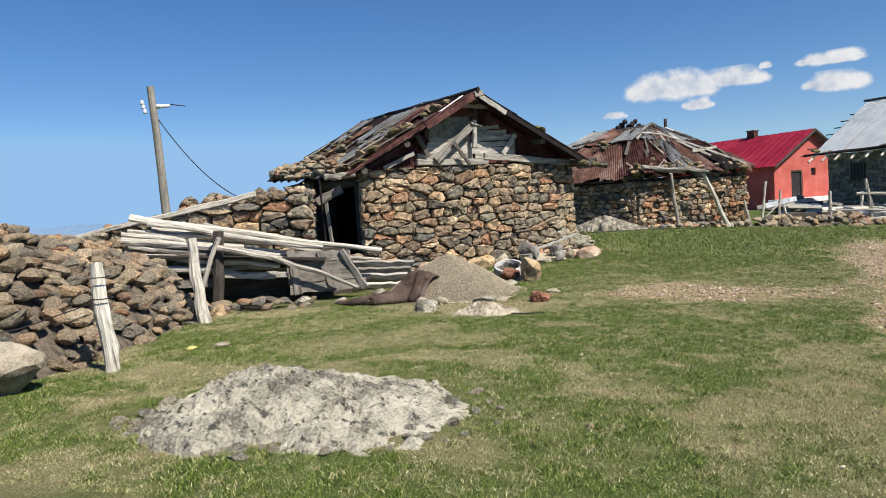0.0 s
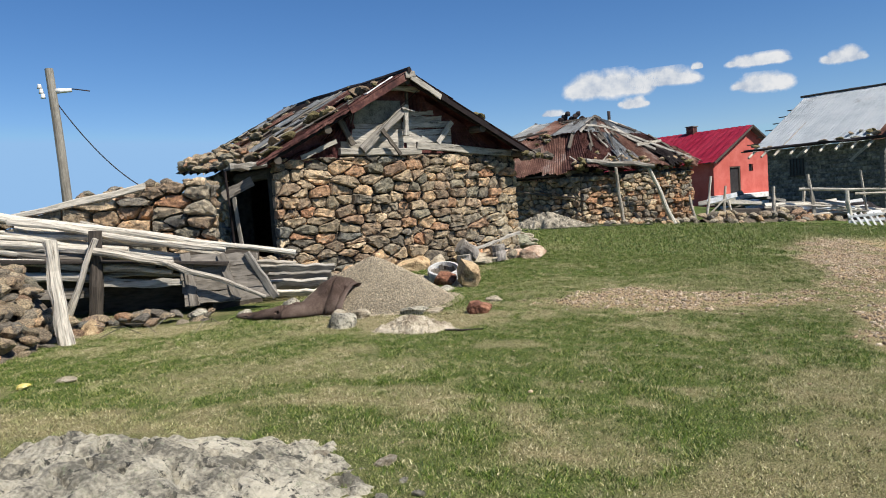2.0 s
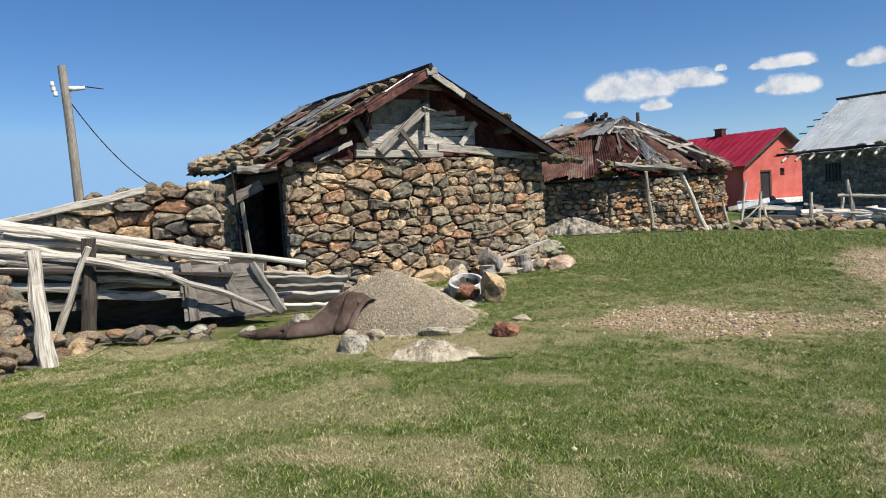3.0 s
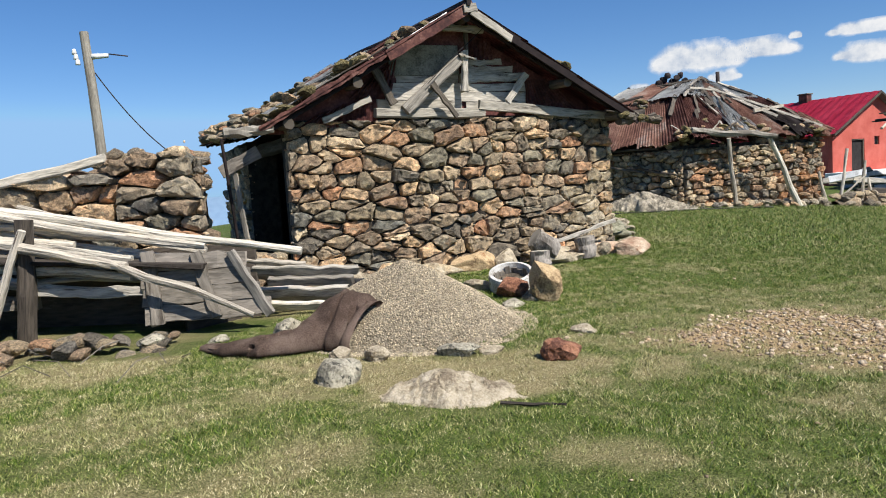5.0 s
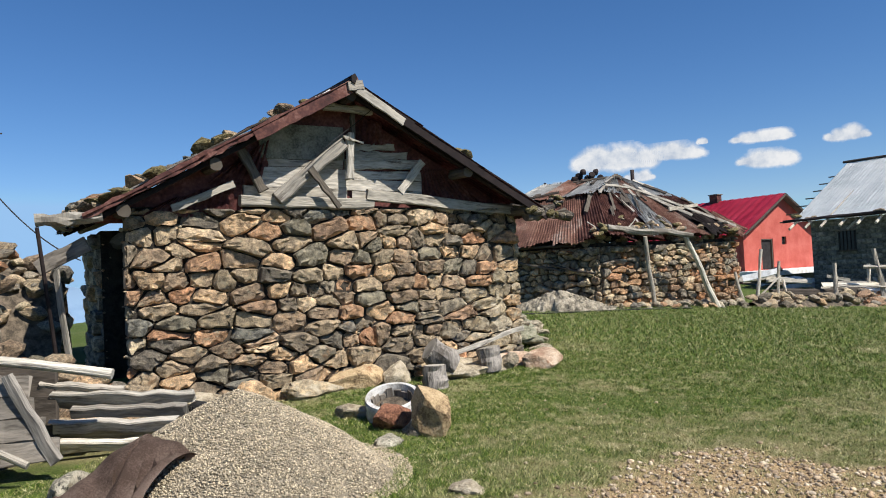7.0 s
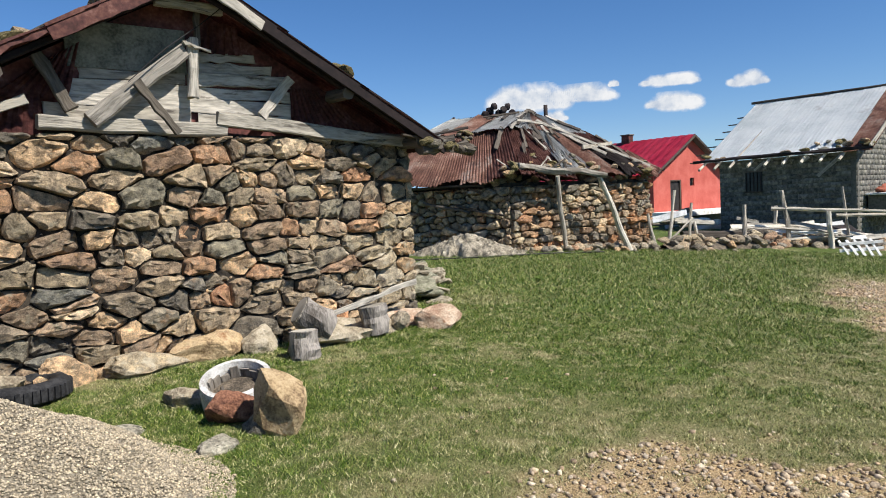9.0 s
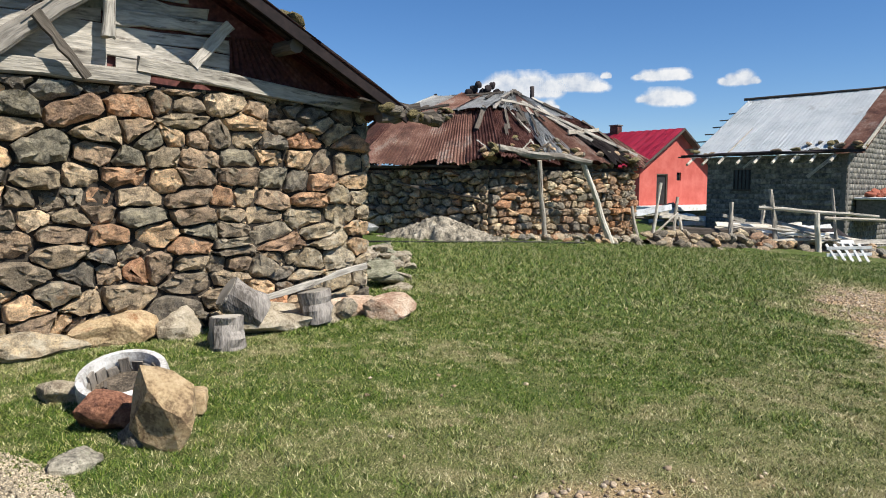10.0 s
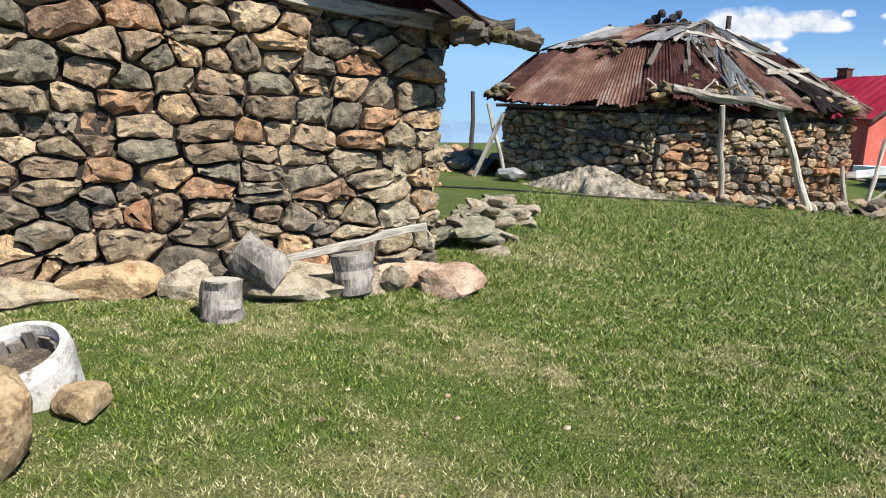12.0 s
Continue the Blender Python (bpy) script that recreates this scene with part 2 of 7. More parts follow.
# RUST made brighter: sunlight on the gable sheets is put into the colour
GABLE_RUST_LIT = surface("sunlit_maroon_iron", [(0.2, (0.060, 0.022, 0.020)), (0.42, (0.115, 0.040, 0.036)), (0.58, (0.165, 0.060, 0.052)), (0.8, (0.25, 0.12, 0.105))], 0.7, 2.2, 28, 0.35, 0.004, stain=(0.05, 0.022, 0.02), stain_at=(0.55, 0.68), stain_scale=1.6, metallic=0.1)
MOSS = surface("dry_moss", [(0.25, (0.075, 0.062, 0.028)), (0.5, (0.19, 0.155, 0.072)), (0.75, (0.31, 0.255, 0.125))], 1.0, 12, 80, 1.0, 0.02)
FELT = surface("brown_felt", [(0.25, (0.098, 0.065, 0.050)), (0.5, (0.163, 0.112, 0.088)), (0.75, (0.247, 0.181, 0.144))], 0.95, 3, 90, 0.5, 0.004)
GRAVEL = surface("crushed_gravel", [(0.0, (0.371, 0.312, 0.222)), (0.2, (0.278, 0.234, 0.164)), (0.4, (0.482, 0.407, 0.292)), (0.6, (0.334, 0.277, 0.196)), (0.8, (0.418, 0.356, 0.260))], 0.95, 20, 120, 0.4, 0.004, "island")
GRAVEL_BED = surface("gravel_bed", [(0.25, (0.097, 0.081, 0.058)), (0.5, (0.226, 0.191, 0.139)), (0.75, (0.323, 0.280, 0.204))], 0.97, 45, 140, 1.0, 0.012)
PLASTER_RED = surface("coral_render", [(0.2, (0.378, 0.077, 0.059)), (0.5, (0.450, 0.104, 0.081)), (0.8, (0.513, 0.140, 0.113))], 0.9, 1.2, 30, 0.3, 0.005, stain=(0.40, 0.10, 0.07), stain_at=(0.6, 0.8), stain_scale=0.8)
SHEET_RED = surface("crimson_sheet", [(0.2, (0.42, 0.022, 0.055)), (0.5, (0.52, 0.036, 0.078)), (0.8, (0.58, 0.06, 0.10))], 0.5, 0.8, 20, 0.15, 0.004)
BLOCK = surface("concrete_block", [(0.0, (0.145, 0.140, 0.122)), (0.3, (0.175, 0.168, 0.148)), (0.6, (0.128, 0.122, 0.108)), (0.85, (0.20, 0.19, 0.168))], 0.95, 6, 60, 0.5, 0.006, "island")
MORTAR_GREY = surface("grey_mortar", [(0.3, (0.10, 0.095, 0.083)), (0.7, (0.17, 0.16, 0.14))], 0.95, 10, 60, 0.4, 0.005)
ROOF_TIN = surface("pale_tin_roof", [(0.2, (0.55, 0.59, 0.60)), (0.5, (0.68, 0.71, 0.72)), (0.8, (0.76, 0.78, 0.78))], 0.55, 0.9, 15, 0.2, 0.004, stain=(0.36, 0.35, 0.33), stain_at=(0.6, 0.75), stain_scale=0.7)
WHITE = surface("white_paint", [(0.25, (0.55, 0.53, 0.49)), (0.5, (0.74, 0.73, 0.70)), (0.8, (0.82, 0.81, 0.79))], 0.7, 4, 50, 0.3, 0.004, stain=(0.40, 0.36, 0.30), stain_at=(0.62, 0.75), stain_scale=4)
GLASS = surface("dark_glass", [(0.3, (0.010, 0.011, 0.013)), (0.7, (0.025, 0.027, 0.03))], 0.15, 3, 20, 0.02, 0.001)
DARK = surface("dark_paint", [(0.3, (0.016, 0.014, 0.014)), (0.7, (0.035, 0.032, 0.032))], 0.7, 5, 40, 0.1, 0.003)
RUBBER = surface("black_rubber", [(0.3, (0.014, 0.014, 0.015)), (0.7, (0.04, 0.039, 0.04))], 0.8, 10, 60, 0.3, 0.003)
BLUE = surface("blue_tarpaulin", [(0.3, (0.05, 0.10, 0.30)), (0.7, (0.10, 0.17, 0.42))], 0.6, 5, 40, 0.2, 0.004)
BRICKRED = surface("red_tile", [(0.3, (0.22, 0.065, 0.04)), (0.7, (0.36, 0.12, 0.075))], 0.85, 6, 50, 0.3, 0.004)
YELLOW = surface("yellow_wrapper", [(0.3, (0.55, 0.42, 0.06)), (0.7, (0.75, 0.66, 0.30))], 0.5, 20, 60, 0.2, 0.002)


def ground_material(name, blades):
    """Turf: the stored dryness and bareness lead from green through straw to earth."""
    m, n, l, bsdf = shader(name)
    dry, bare = n.new("ShaderNodeAttribute"), n.new("ShaderNodeAttribute")
    dry.attribute_name, bare.attribute_name = "dry", "bare"
    tc = n.new("ShaderNodeTexCoord")
    a, b = n.new("ShaderNodeTexNoise"), n.new("ShaderNodeTexNoise")
    a.inputs["Scale"].default_value, a.inputs["Detail"].default_value = 3.0, 8
    b.inputs["Scale"].default_value, b.inputs["Detail"].default_value = 90.0, 5
    l.new(tc.outputs["Object"], a.inputs["Vector"])
    l.new(tc.outputs["Object"], b.inputs["Vector"])
    if blades:
        g = n.new("ShaderNodeNewGeometry")
        green = ramp(n, [(0.0, (0.012, 0.027, 0.003)), (0.3, (0.056, 0.105, 0.009)), (0.62, (0.120, 0.190, 0.017)), (0.84, (0.27, 0.29, 0.070)), (1.0, (0.56, 0.52, 0.27))])
        straw = ramp(n, [(0.0, (0.09, 0.08, 0.028)), (0.4, (0.34, 0.29, 0.13)), (0.75, (0.60, 0.52, 0.30)), (1.0, (0.80, 0.72, 0.48))])
        l.new(g.outputs["Random Per Island"], green.inputs[0])
        l.new(g.outputs["Random Per Island"], straw.inputs[0])
    else:
        green = ramp(n, [(0.3, (0.022, 0.038, 0.006)), (0.5, (0.065, 0.100, 0.016)), (0.7, (0.15, 0.18, 0.045))])
        straw = ramp(n, [(0.3, (0.09, 0.072, 0.034)), (0.5, (0.25, 0.205, 0.10)), (0.7, (0.46, 0.385, 0.23))])
        l.new(b.outputs[0], green.inputs[0])
        l.new(b.outputs[0], straw.inputs[0])
    m1 = n.new("ShaderNodeMix")
    m1.data_type = "RGBA"
    l.new(dry.outputs["Fac"], m1.inputs[0])
    l.new(green.outputs[0], m1.inputs[6])
    l.new(straw.outputs[0], m1.inputs[7])
    col = m1.outputs[2]
    if not blades:
        earth = ramp(n, [(0.3, (0.15, 0.10, 0.055)), (0.5, (0.42, 0.285, 0.15)), (0.7, (0.64, 0.475, 0.285))])
        l.new(b.outputs[0], earth.inputs[0])
        m2 = n.new("ShaderNodeMix")
        m2.data_type = "RGBA"
        l.new(bare.outputs["Fac"], m2.inputs[0])
        l.new(col, m2.inputs[6])
        l.new(earth.outputs[0], m2.inputs[7])
        col = m2.outputs[2]
        bp = n.new("ShaderNodeBump")
        bp.inputs["Strength"].default_value, bp.inputs["Distance"].default_value = 1.0, 0.025
        l.new(b.outputs[0], bp.inputs["Height"])
        l.new(bp.outputs[0], bsdf.inputs["Normal"])
    l.new(col, bsdf.inputs["Base Color"])
    bsdf.inputs["Roughness"].default_value = 0.9 if not blades else 0.5
    bsdf.inputs["Specular IOR Level"].default_value = 0.2 if not blades else 0.3
    return m


TURF = ground_material("turf", False)
BLADE = ground_material("grass_blades", True)
# blue base colour stands in for the haze of distance
HILL = surface("haze_tinted_hill", [(0.3, (0.16, 0.25, 0.37)), (0.7, (0.20, 0.30, 0.42))], 1.0, 0.004, 0.03, 0.0, 0.1)


# ---- mesh helpers ----
def chain(ob):
    m = ob.matrix_basis.copy()
    while ob.parent:
        ob = ob.parent
        m = ob.matrix_basis @ m
    return m


def thing(name, label, category, at=(0, 0, 0), rz=0.0, group="", kind=""):
    ob = new(name)
    ob.empty_display_size = 0.2
    ob.matrix_basis = pose(at[0], at[1], at[2], 0, 0, rz)
    return tagged(ob, label, category, group, kind)


def mesh_of(name, bm, material, smooth=False):
    me = bpy.data.meshes.new(name)
    bm.to_mesh(me)
    bm.free()
    for mt in (material if isinstance(material, (list, tuple)) else [material]):
        me.materials.append(mt)
    if smooth:
        me.shade_smooth()
    return me


def part(name, bm, material, parent, label="", smooth=False, world=True, kind=""):
    """One mesh under parent. world: the mesh was written in the world's metres."""
    me = mesh_of(name, bm, material, smooth)
    ob = new(name, me)
    if parent is not None:
        if world:
            me.transform(chain(parent).inverted())
        ob.parent = parent
    return tagged(ob, label, kind=kind)


def single(name, bm, material, label, category, group="", kind="", smooth=False, at=None):
    """A thing of one mesh, with its origin at its base."""
    me = mesh_of(name, bm, material, smooth)
    if at is None:
        co = np.array([v.co for v in me.vertices])
        at = (float(co[:, 0].mean()), float(co[:, 1].mean()), float(co[:, 2].min()))
    me.transform(Matrix.Translation([-c for c in at]))
    ob = new(name, me)
    ob.location = at
    return tagged(ob, label, category, group, kind)


def wob(v, size, amp):
    return noise.noise_vector(Vector(v) * size) * amp


def grain(bm, rings, length, girth):
    """Skin the rings and lay out the grain: metres along the timber, and round it."""
    uv = bm.loops.layers.uv.new("grain")
    n, m = len(rings[0]), len(rings) - 1
    for i, (a, b) in enumerate(zip(rings, rings[1:])):
        for k in range(n):
            f = bm.faces.new((a[k], a[(k + 1) % n], b[(k + 1) % n], b[k]))
            for lp, (u, v) in zip(f.loops, ((i, k), (i, k + 1), (i + 1, k + 1), (i + 1, k))):
                lp[uv].uv = (length * u / m, girth * v / n)
    for f, u in ((bm.faces.new(list(reversed(rings[0]))), 0), (bm.faces.new(rings[-1]), length)):
        c = f.calc_center_median()
        for lp in f.loops:
            lp[uv].uv = (u + (lp.vert.co - c).length * 3, (lp.vert.co - c).length * 0.4)


def log_bm(p0, p1, r0, r1, bend=0.03, sides=9, segs=7, knots=0.12, seed=0):
    """A tapered, slightly crooked round timber."""
    bm = bmesh.new()
    p0, p1 = Vector(p0), Vector(p1)
    d = (p1 - p0)
    q = d.to_track_quat("Z", "Y").to_matrix()
    rng = random.Random(seed)
    off = Vector((rng.uniform(0, 90), rng.uniform(0, 90), rng.uniform(0, 90)))
    rings = []
    for i in range(segs + 1):
        t = i / segs
        c = p0 + d * t + noise.noise_vector(off + Vector((t * 2.2, 0, 0))) * bend * math.sin(math.pi * min(max(t, 0.05), 0.95)) * 2
        r = r0 + (r1 - r0) * t
        ring = []
        for k in range(sides):
            a = 2 * math.pi * k / sides
            rr = r * (1 + knots * noise.noise(off + Vector((math.cos(a), math.sin(a), t * 6))) * 2)
            ring.append(bm.verts.new(c + q @ Vector((math.cos(a) * rr, math.sin(a) * rr, 0))))
        rings.append(ring)
    grain(bm, rings, d.length, 2 * math.pi * r0)
    return bm


def plank_bm(p0, p1, width, thick, side=(0, 0, 1), seed=0, rough=0.006, segs=5, taper=0.0):
    """A board from p0 to p1, its width along side, with worn, uneven edges."""
    bm = bmesh.new()
    p0, p1 = Vector(p0), Vector(p1)
    d = p1 - p0
    x = d.normalized()
    s = Vector(side)
    s = (s - x * s.dot(x)).normalized()
    n = x.cross(s)
    rng = random.Random(seed + 11)
    rings = []
    b = min(thick, width) * 0.18
    for i in range(segs + 1):
        t = i / segs
        c = p0 + d * t + s * rng.uniform(-rough, rough) + n * rng.uniform(-rough, rough)
        w = width * (1 - taper * t) / 2 + rng.uniform(-rough, rough)
        h = thick / 2
        if i in (0, segs):
            c += x * rng.uniform(-rough, rough) * 2
        ring = []
        for sx, sn in ((-w + b, -h), (w - b, -h), (w, -h + b), (w, h - b), (w - b, h), (-w + b, h), (-w, h - b), (-w, -h + b)):
            j = x * rng.uniform(-rough, rough) * (1.5 if i in (0, segs) else 0)
            ring.append(bm.verts.new(c + s * sx + n * sn + j))
        rings.append(ring)
    grain(bm, rings, d.length, 2 * (width + thick))
    return bm


def box_bm(lo, hi, bevel=0.0):
    bm = bmesh.new()
    bmesh.ops.create_cube(bm, size=1)
    for v in bm.verts:
        v.co = Vector([lo[k] + (v.co[k] + 0.5) * (hi[k] - lo[k]) for k in range(3)])
    if bevel:
        bmesh.ops.bevel(bm, geom=bm.edges[:], offset=bevel, segments=1, affect="EDGES")
    return bm


def prism_bm(outline, y0, y1):
    """An outline in x and z, thick from y0 to y1."""
    bm = bmesh.new()
    a = [bm.verts.new((x, y0, z)) for x, z in outline]
    b = [bm.verts.new((x, y1, z)) for x, z in outline]
    bm.faces.new(a)
    bm.faces.new(list(reversed(b)))
    for k in range(len(a)):
        j = (k + 1) % len(a)
        bm.faces.new((a[j], a[k], b[k], b[j]))
    bmesh.ops.recalc_face_normals(bm, faces=bm.faces[:])
    return bm


def rock_bm(seed, cuts=7, detail=2, lump=0.22, fine=0.05):
    """An angular stone about 1 across: a ball with flats knocked off it."""
    rng = random.Random(seed)
    bm = bmesh.new()
    bmesh.ops.create_icosphere(bm, subdivisions=detail, radius=0.5)
    planes = []
    for _ in range(cuts):
        n = Vector((rng.gauss(0, 1), rng.gauss(0, 1), rng.gauss(0, 1))).normalized()
        planes.append((n, rng.uniform(0.27, 0.40)))
    off = Vector((rng.uniform(0, 99), rng.uniform(0, 99), 0))
    for v in bm.verts:
        for n, d in planes:
            e = v.co.dot(n) - d
            if e > 0:
                v.co -= n * e * 0.92
        v.co *= 1 + lump * noise.noise(v.co * 2.2 + off)
        v.co += noise.noise_vector(v.co * 7 + off) * fine
    return bm


ROCKS = [rock_bm(40 + k) for k in range(14)]
ROCK_MESHES = {}


def rock_mesh(k, material):
    key = (k, material.name)
    if key not in ROCK_MESHES:
        me = bpy.data.meshes.new("stone")
        ROCKS[k].to_mesh(me)
        me.materials.append(material)
        ROCK_MESHES[key] = me
    return ROCK_MESHES[key]


def stone_piece(parent, at, size, material, rng, name="stone", flat=False):
    """One loose stone as a part of parent, at a place in the world."""
    ob = new(name, rock_mesh(rng.randrange(14), material))
    turn = (rng.uniform(-25, 25), rng.uniform(-25, 25), rng.uniform(0, 360)) if flat else (rng.uniform(-40, 40), rng.uniform(-40, 40), rng.uniform(0, 360))
    m = pose(*at, *turn) @ Matrix.Diagonal((size[0], size[1], size[2], 1))
    if parent is not None:
        ob.parent = parent
        m = chain(parent).inverted() @ m
    ob.matrix_basis = m
    return ob


def boulder(name, label, at, size, material, seed, turn=(0, 0, 0), category="stone", group="", detail=3, cuts=8, lump=0.2, fine=0.03):
    bm = rock_bm(seed, cuts, detail, lump, fine)
    bmesh.ops.transform(bm, matrix=pose(0, 0, 0, *turn) @ Matrix.Diagonal((*size, 1)), verts=bm.verts)
    low = min(v.co.z for v in bm.verts)
    for v in bm.verts:
        v.co.z -= low
    me = mesh_of(name, bm, material)
    ob = new(name, me)
    ob.location = at
    return tagged(ob, label, category, group)


def lumps(points, sizes, seed, material, name, sides=20):
    """Many small stones in one mesh: jittered icosahedra at points."""
    rng = np.random.default_rng(seed)
    p = (1 + 5 ** 0.5) / 2
    base = np.array([(-1, p, 0), (1, p, 0), (-1, -p, 0), (1, -p, 0), (0, -1, p), (0, 1, p), (0, -1, -p), (0, 1, -p), (p, 0, -1), (p, 0, 1), (-p, 0, -1), (-p, 0, 1)]) / 3.8
    tri = np.array([(0, 11, 5), (0, 5, 1), (0, 1, 7), (0, 7, 10), (0, 10, 11), (1, 5, 9), (5, 11, 4), (11, 10, 2), (10, 7, 6), (7, 1, 8),
                    (3, 9, 4), (3, 4, 2), (3, 2, 6), (3, 6, 8), (3, 8, 9), (4, 9, 5), (2, 4, 11), (6, 2, 10), (8, 6, 7), (9, 8, 1)])
    if sides == 8:
        base = np.array([(1, 0, 0), (-1, 0, 0), (0, 1, 0), (0, -1, 0), (0, 0, 1), (0, 0, -1)]) * 0.55
        tri = np.array([(0, 2, 4), (2, 1, 4), (1, 3, 4), (3, 0, 4), (2, 0, 5), (1, 2, 5), (3, 1, 5), (0, 3, 5)])
    n = len(points)
    v = base[None] * (1 + rng.uniform(-0.3, 0.3, (n, len(base), 1)))
    a = rng.uniform(0, 6.3, n)
    c, s = np.cos(a), np.sin(a)
    v = v * rng.uniform(0.6, 1.25, (n, 1, 3)) * sizes[:, None, None]
    x, y = v[..., 0] * c[:, None] - v[..., 1] * s[:, None], v[..., 0] * s[:, None] + v[..., 1] * c[:, None]
    v = np.stack((x, y, v[..., 2] * 0.75), -1) + points[:, None]
    f = (tri[None] + (np.arange(n) * len(base))[:, None, None]).reshape(-1)
    return raw_mesh(name, v.reshape(-1, 3), f, 3, material)


def raw_mesh(name, v, loops, per, material):
    me = bpy.data.meshes.new(name)
    nf = len(loops) // per
    me.vertices.add(len(v))
    me.vertices.foreach_set("co", np.ascontiguousarray(v, dtype=np.float32).reshape(-1))
    me.loops.add(len(loops))
    me.loops.foreach_set("vertex_index", np.ascontiguousarray(loops, dtype=np.int32))
    me.polygons.add(nf)
    me.polygons.foreach_set("loop_start", np.arange(0, nf * per, per, dtype=np.int32))
    me.polygons.foreach_set("loop_total", np.full(nf, per, dtype=np.int32))
    me.update(calc_edges=True)
    me.materials.append(material)
    return me


def store(me, name, values):
    me.attributes.new(name, "FLOAT", "POINT").data.foreach_set("value", np.ascontiguousarray(values, dtype=np.float32))


def cells(w, h, sx, sz, seed, keep=0.84, jitter=0.34):
    """Rubble courses: the cells of points in uneven rows over a w by h face, as outlines."""
    rng = random.Random(seed)
    pts = []
    z = -sz
    while z < h + sz:
        row = sz * rng.uniform(0.6, 1.4)
        x = -sx + rng.uniform(0, sx)
        while x < w + sx:
            step = sx * rng.choice((rng.uniform(0.45, 0.8), rng.uniform(0.8, 1.3), rng.uniform(1.2, 1.8)))
            if rng.random() < keep:
                pts.append((x + rng.uniform(-jitter, jitter) * sx, z + row / 2 + rng.uniform(-jitter, jitter) * sz * 0.75))
            x += step
        z += row
    ratio = sx / sz
    q = np.array(pts) * (1, ratio)
    out = []
    for i in range(len(q)):
        near = np.argsort(((q - q[i]) ** 2).sum(1))[1:22]
        poly = [(0, 0), (w, 0), (w, h * ratio), (0, h * ratio)]
        for j in near:
            mid, d = (q[i] + q[j]) / 2, q[j] - q[i]
            clipped = []
            for k in range(len(poly)):
                a, b = poly[k], poly[(k + 1) % len(poly)]
                da = (a[0] - mid[0]) * d[0] + (a[1] - mid[1]) * d[1]
                db = (b[0] - mid[0]) * d[0] + (b[1] - mid[1]) * d[1]
                if da <= 0:
                    clipped.append(a)
                if (da < 0 < db) or (db < 0 < da):
                    t = da / (da - db)
                    clipped.append((a[0] + (b[0] - a[0]) * t, a[1] + (b[1] - a[1]) * t))
            poly = clipped
            if len(poly) < 3:
                break
        if len(poly) >= 3:
            poly = [(x, y / ratio) for x, y in poly]
            area = 0.5 * abs(sum(poly[k][0] * poly[(k + 1) % len(poly)][1] - poly[(k + 1) % len(poly)][0] * poly[k][1] for k in range(len(poly))))
            if area > sx * sz * 0.12:
                out.append(poly)
    return out


def face_stone(poly, rng, gap=0.008, depth=0.12, bulge=0.06):
    """A rounded, rough-edged wall stone from its outline in x and z; it looks towards -y. Returns the mesh data and its middle."""
    cx = sum(p[0] for p in poly) / len(poly)
    cz = sum(p[1] for p in poly) / len(poly)
    mid = Vector((cx, cz))
    cut = []
    for k in range(len(poly)):
        a, b = Vector(poly[k]), Vector(poly[(k + 1) % len(poly)])
        f = rng.uniform(0.10, 0.27)
        cut += [a.lerp(b, f), a.lerp(b, 1 - f)]
        if (b - a).length > 0.15:
            cut.insert(-1, a.lerp(b, rng.uniform(0.4, 0.6)))
    pts = []
    lop = rng.uniform(0, 6.283)
    for p in cut:
        d = p - mid
        r = max(d.length, 1e-4)
        nip = 0.06 * max(0, math.cos(math.atan2(d.y, d.x) - lop)) * r
        d *= max(0.4, (r - nip - gap * rng.uniform(0.5, 1.9)) / r)
        pts.append(d + Vector((rng.uniform(-0.007, 0.007), rng.uniform(-0.007, 0.007))))
    size = math.sqrt(sum(p.length ** 2 for p in pts) / len(pts))
    bulge = bulge * rng.uniform(0.6, 1.6) * min(1.3, size / 0.12)
    tx, tz = rng.uniform(-0.22, 0.22), rng.uniform(-0.34, 0.12)
    bm = bmesh.new()
    rings = []
    for scale, y in ((1.0, depth), (1.0, 0.012), (0.97, -0.62 * bulge), (0.86, -0.95 * bulge), (0.48, -1.04 * bulge)):
        ring = []
        for p in pts:
            j = 0 if y > 0.05 else (0.019 if scale < 0.9 else 0.009)
            px, pz = p.x * scale + rng.uniform(-j, j), p.y * scale + rng.uniform(-j, j)
            yy = y if y > 0 else y + (px * tx + pz * tz) * scale + rng.uniform(-j, j) * 1.1
            ring.append(bm.verts.new((px, yy, pz)))
        rings.append(ring)
    n = len(pts)
    for a, b in zip(rings, rings[1:]):
        for k in range(n):
            bm.faces.new((a[k], a[(k + 1) % n], b[(k + 1) % n], b[k]))
    bm.faces.new(rings[-1])
    bmesh.ops.recalc_face_normals(bm, faces=bm.faces[:])
    return bm, (cx, cz)


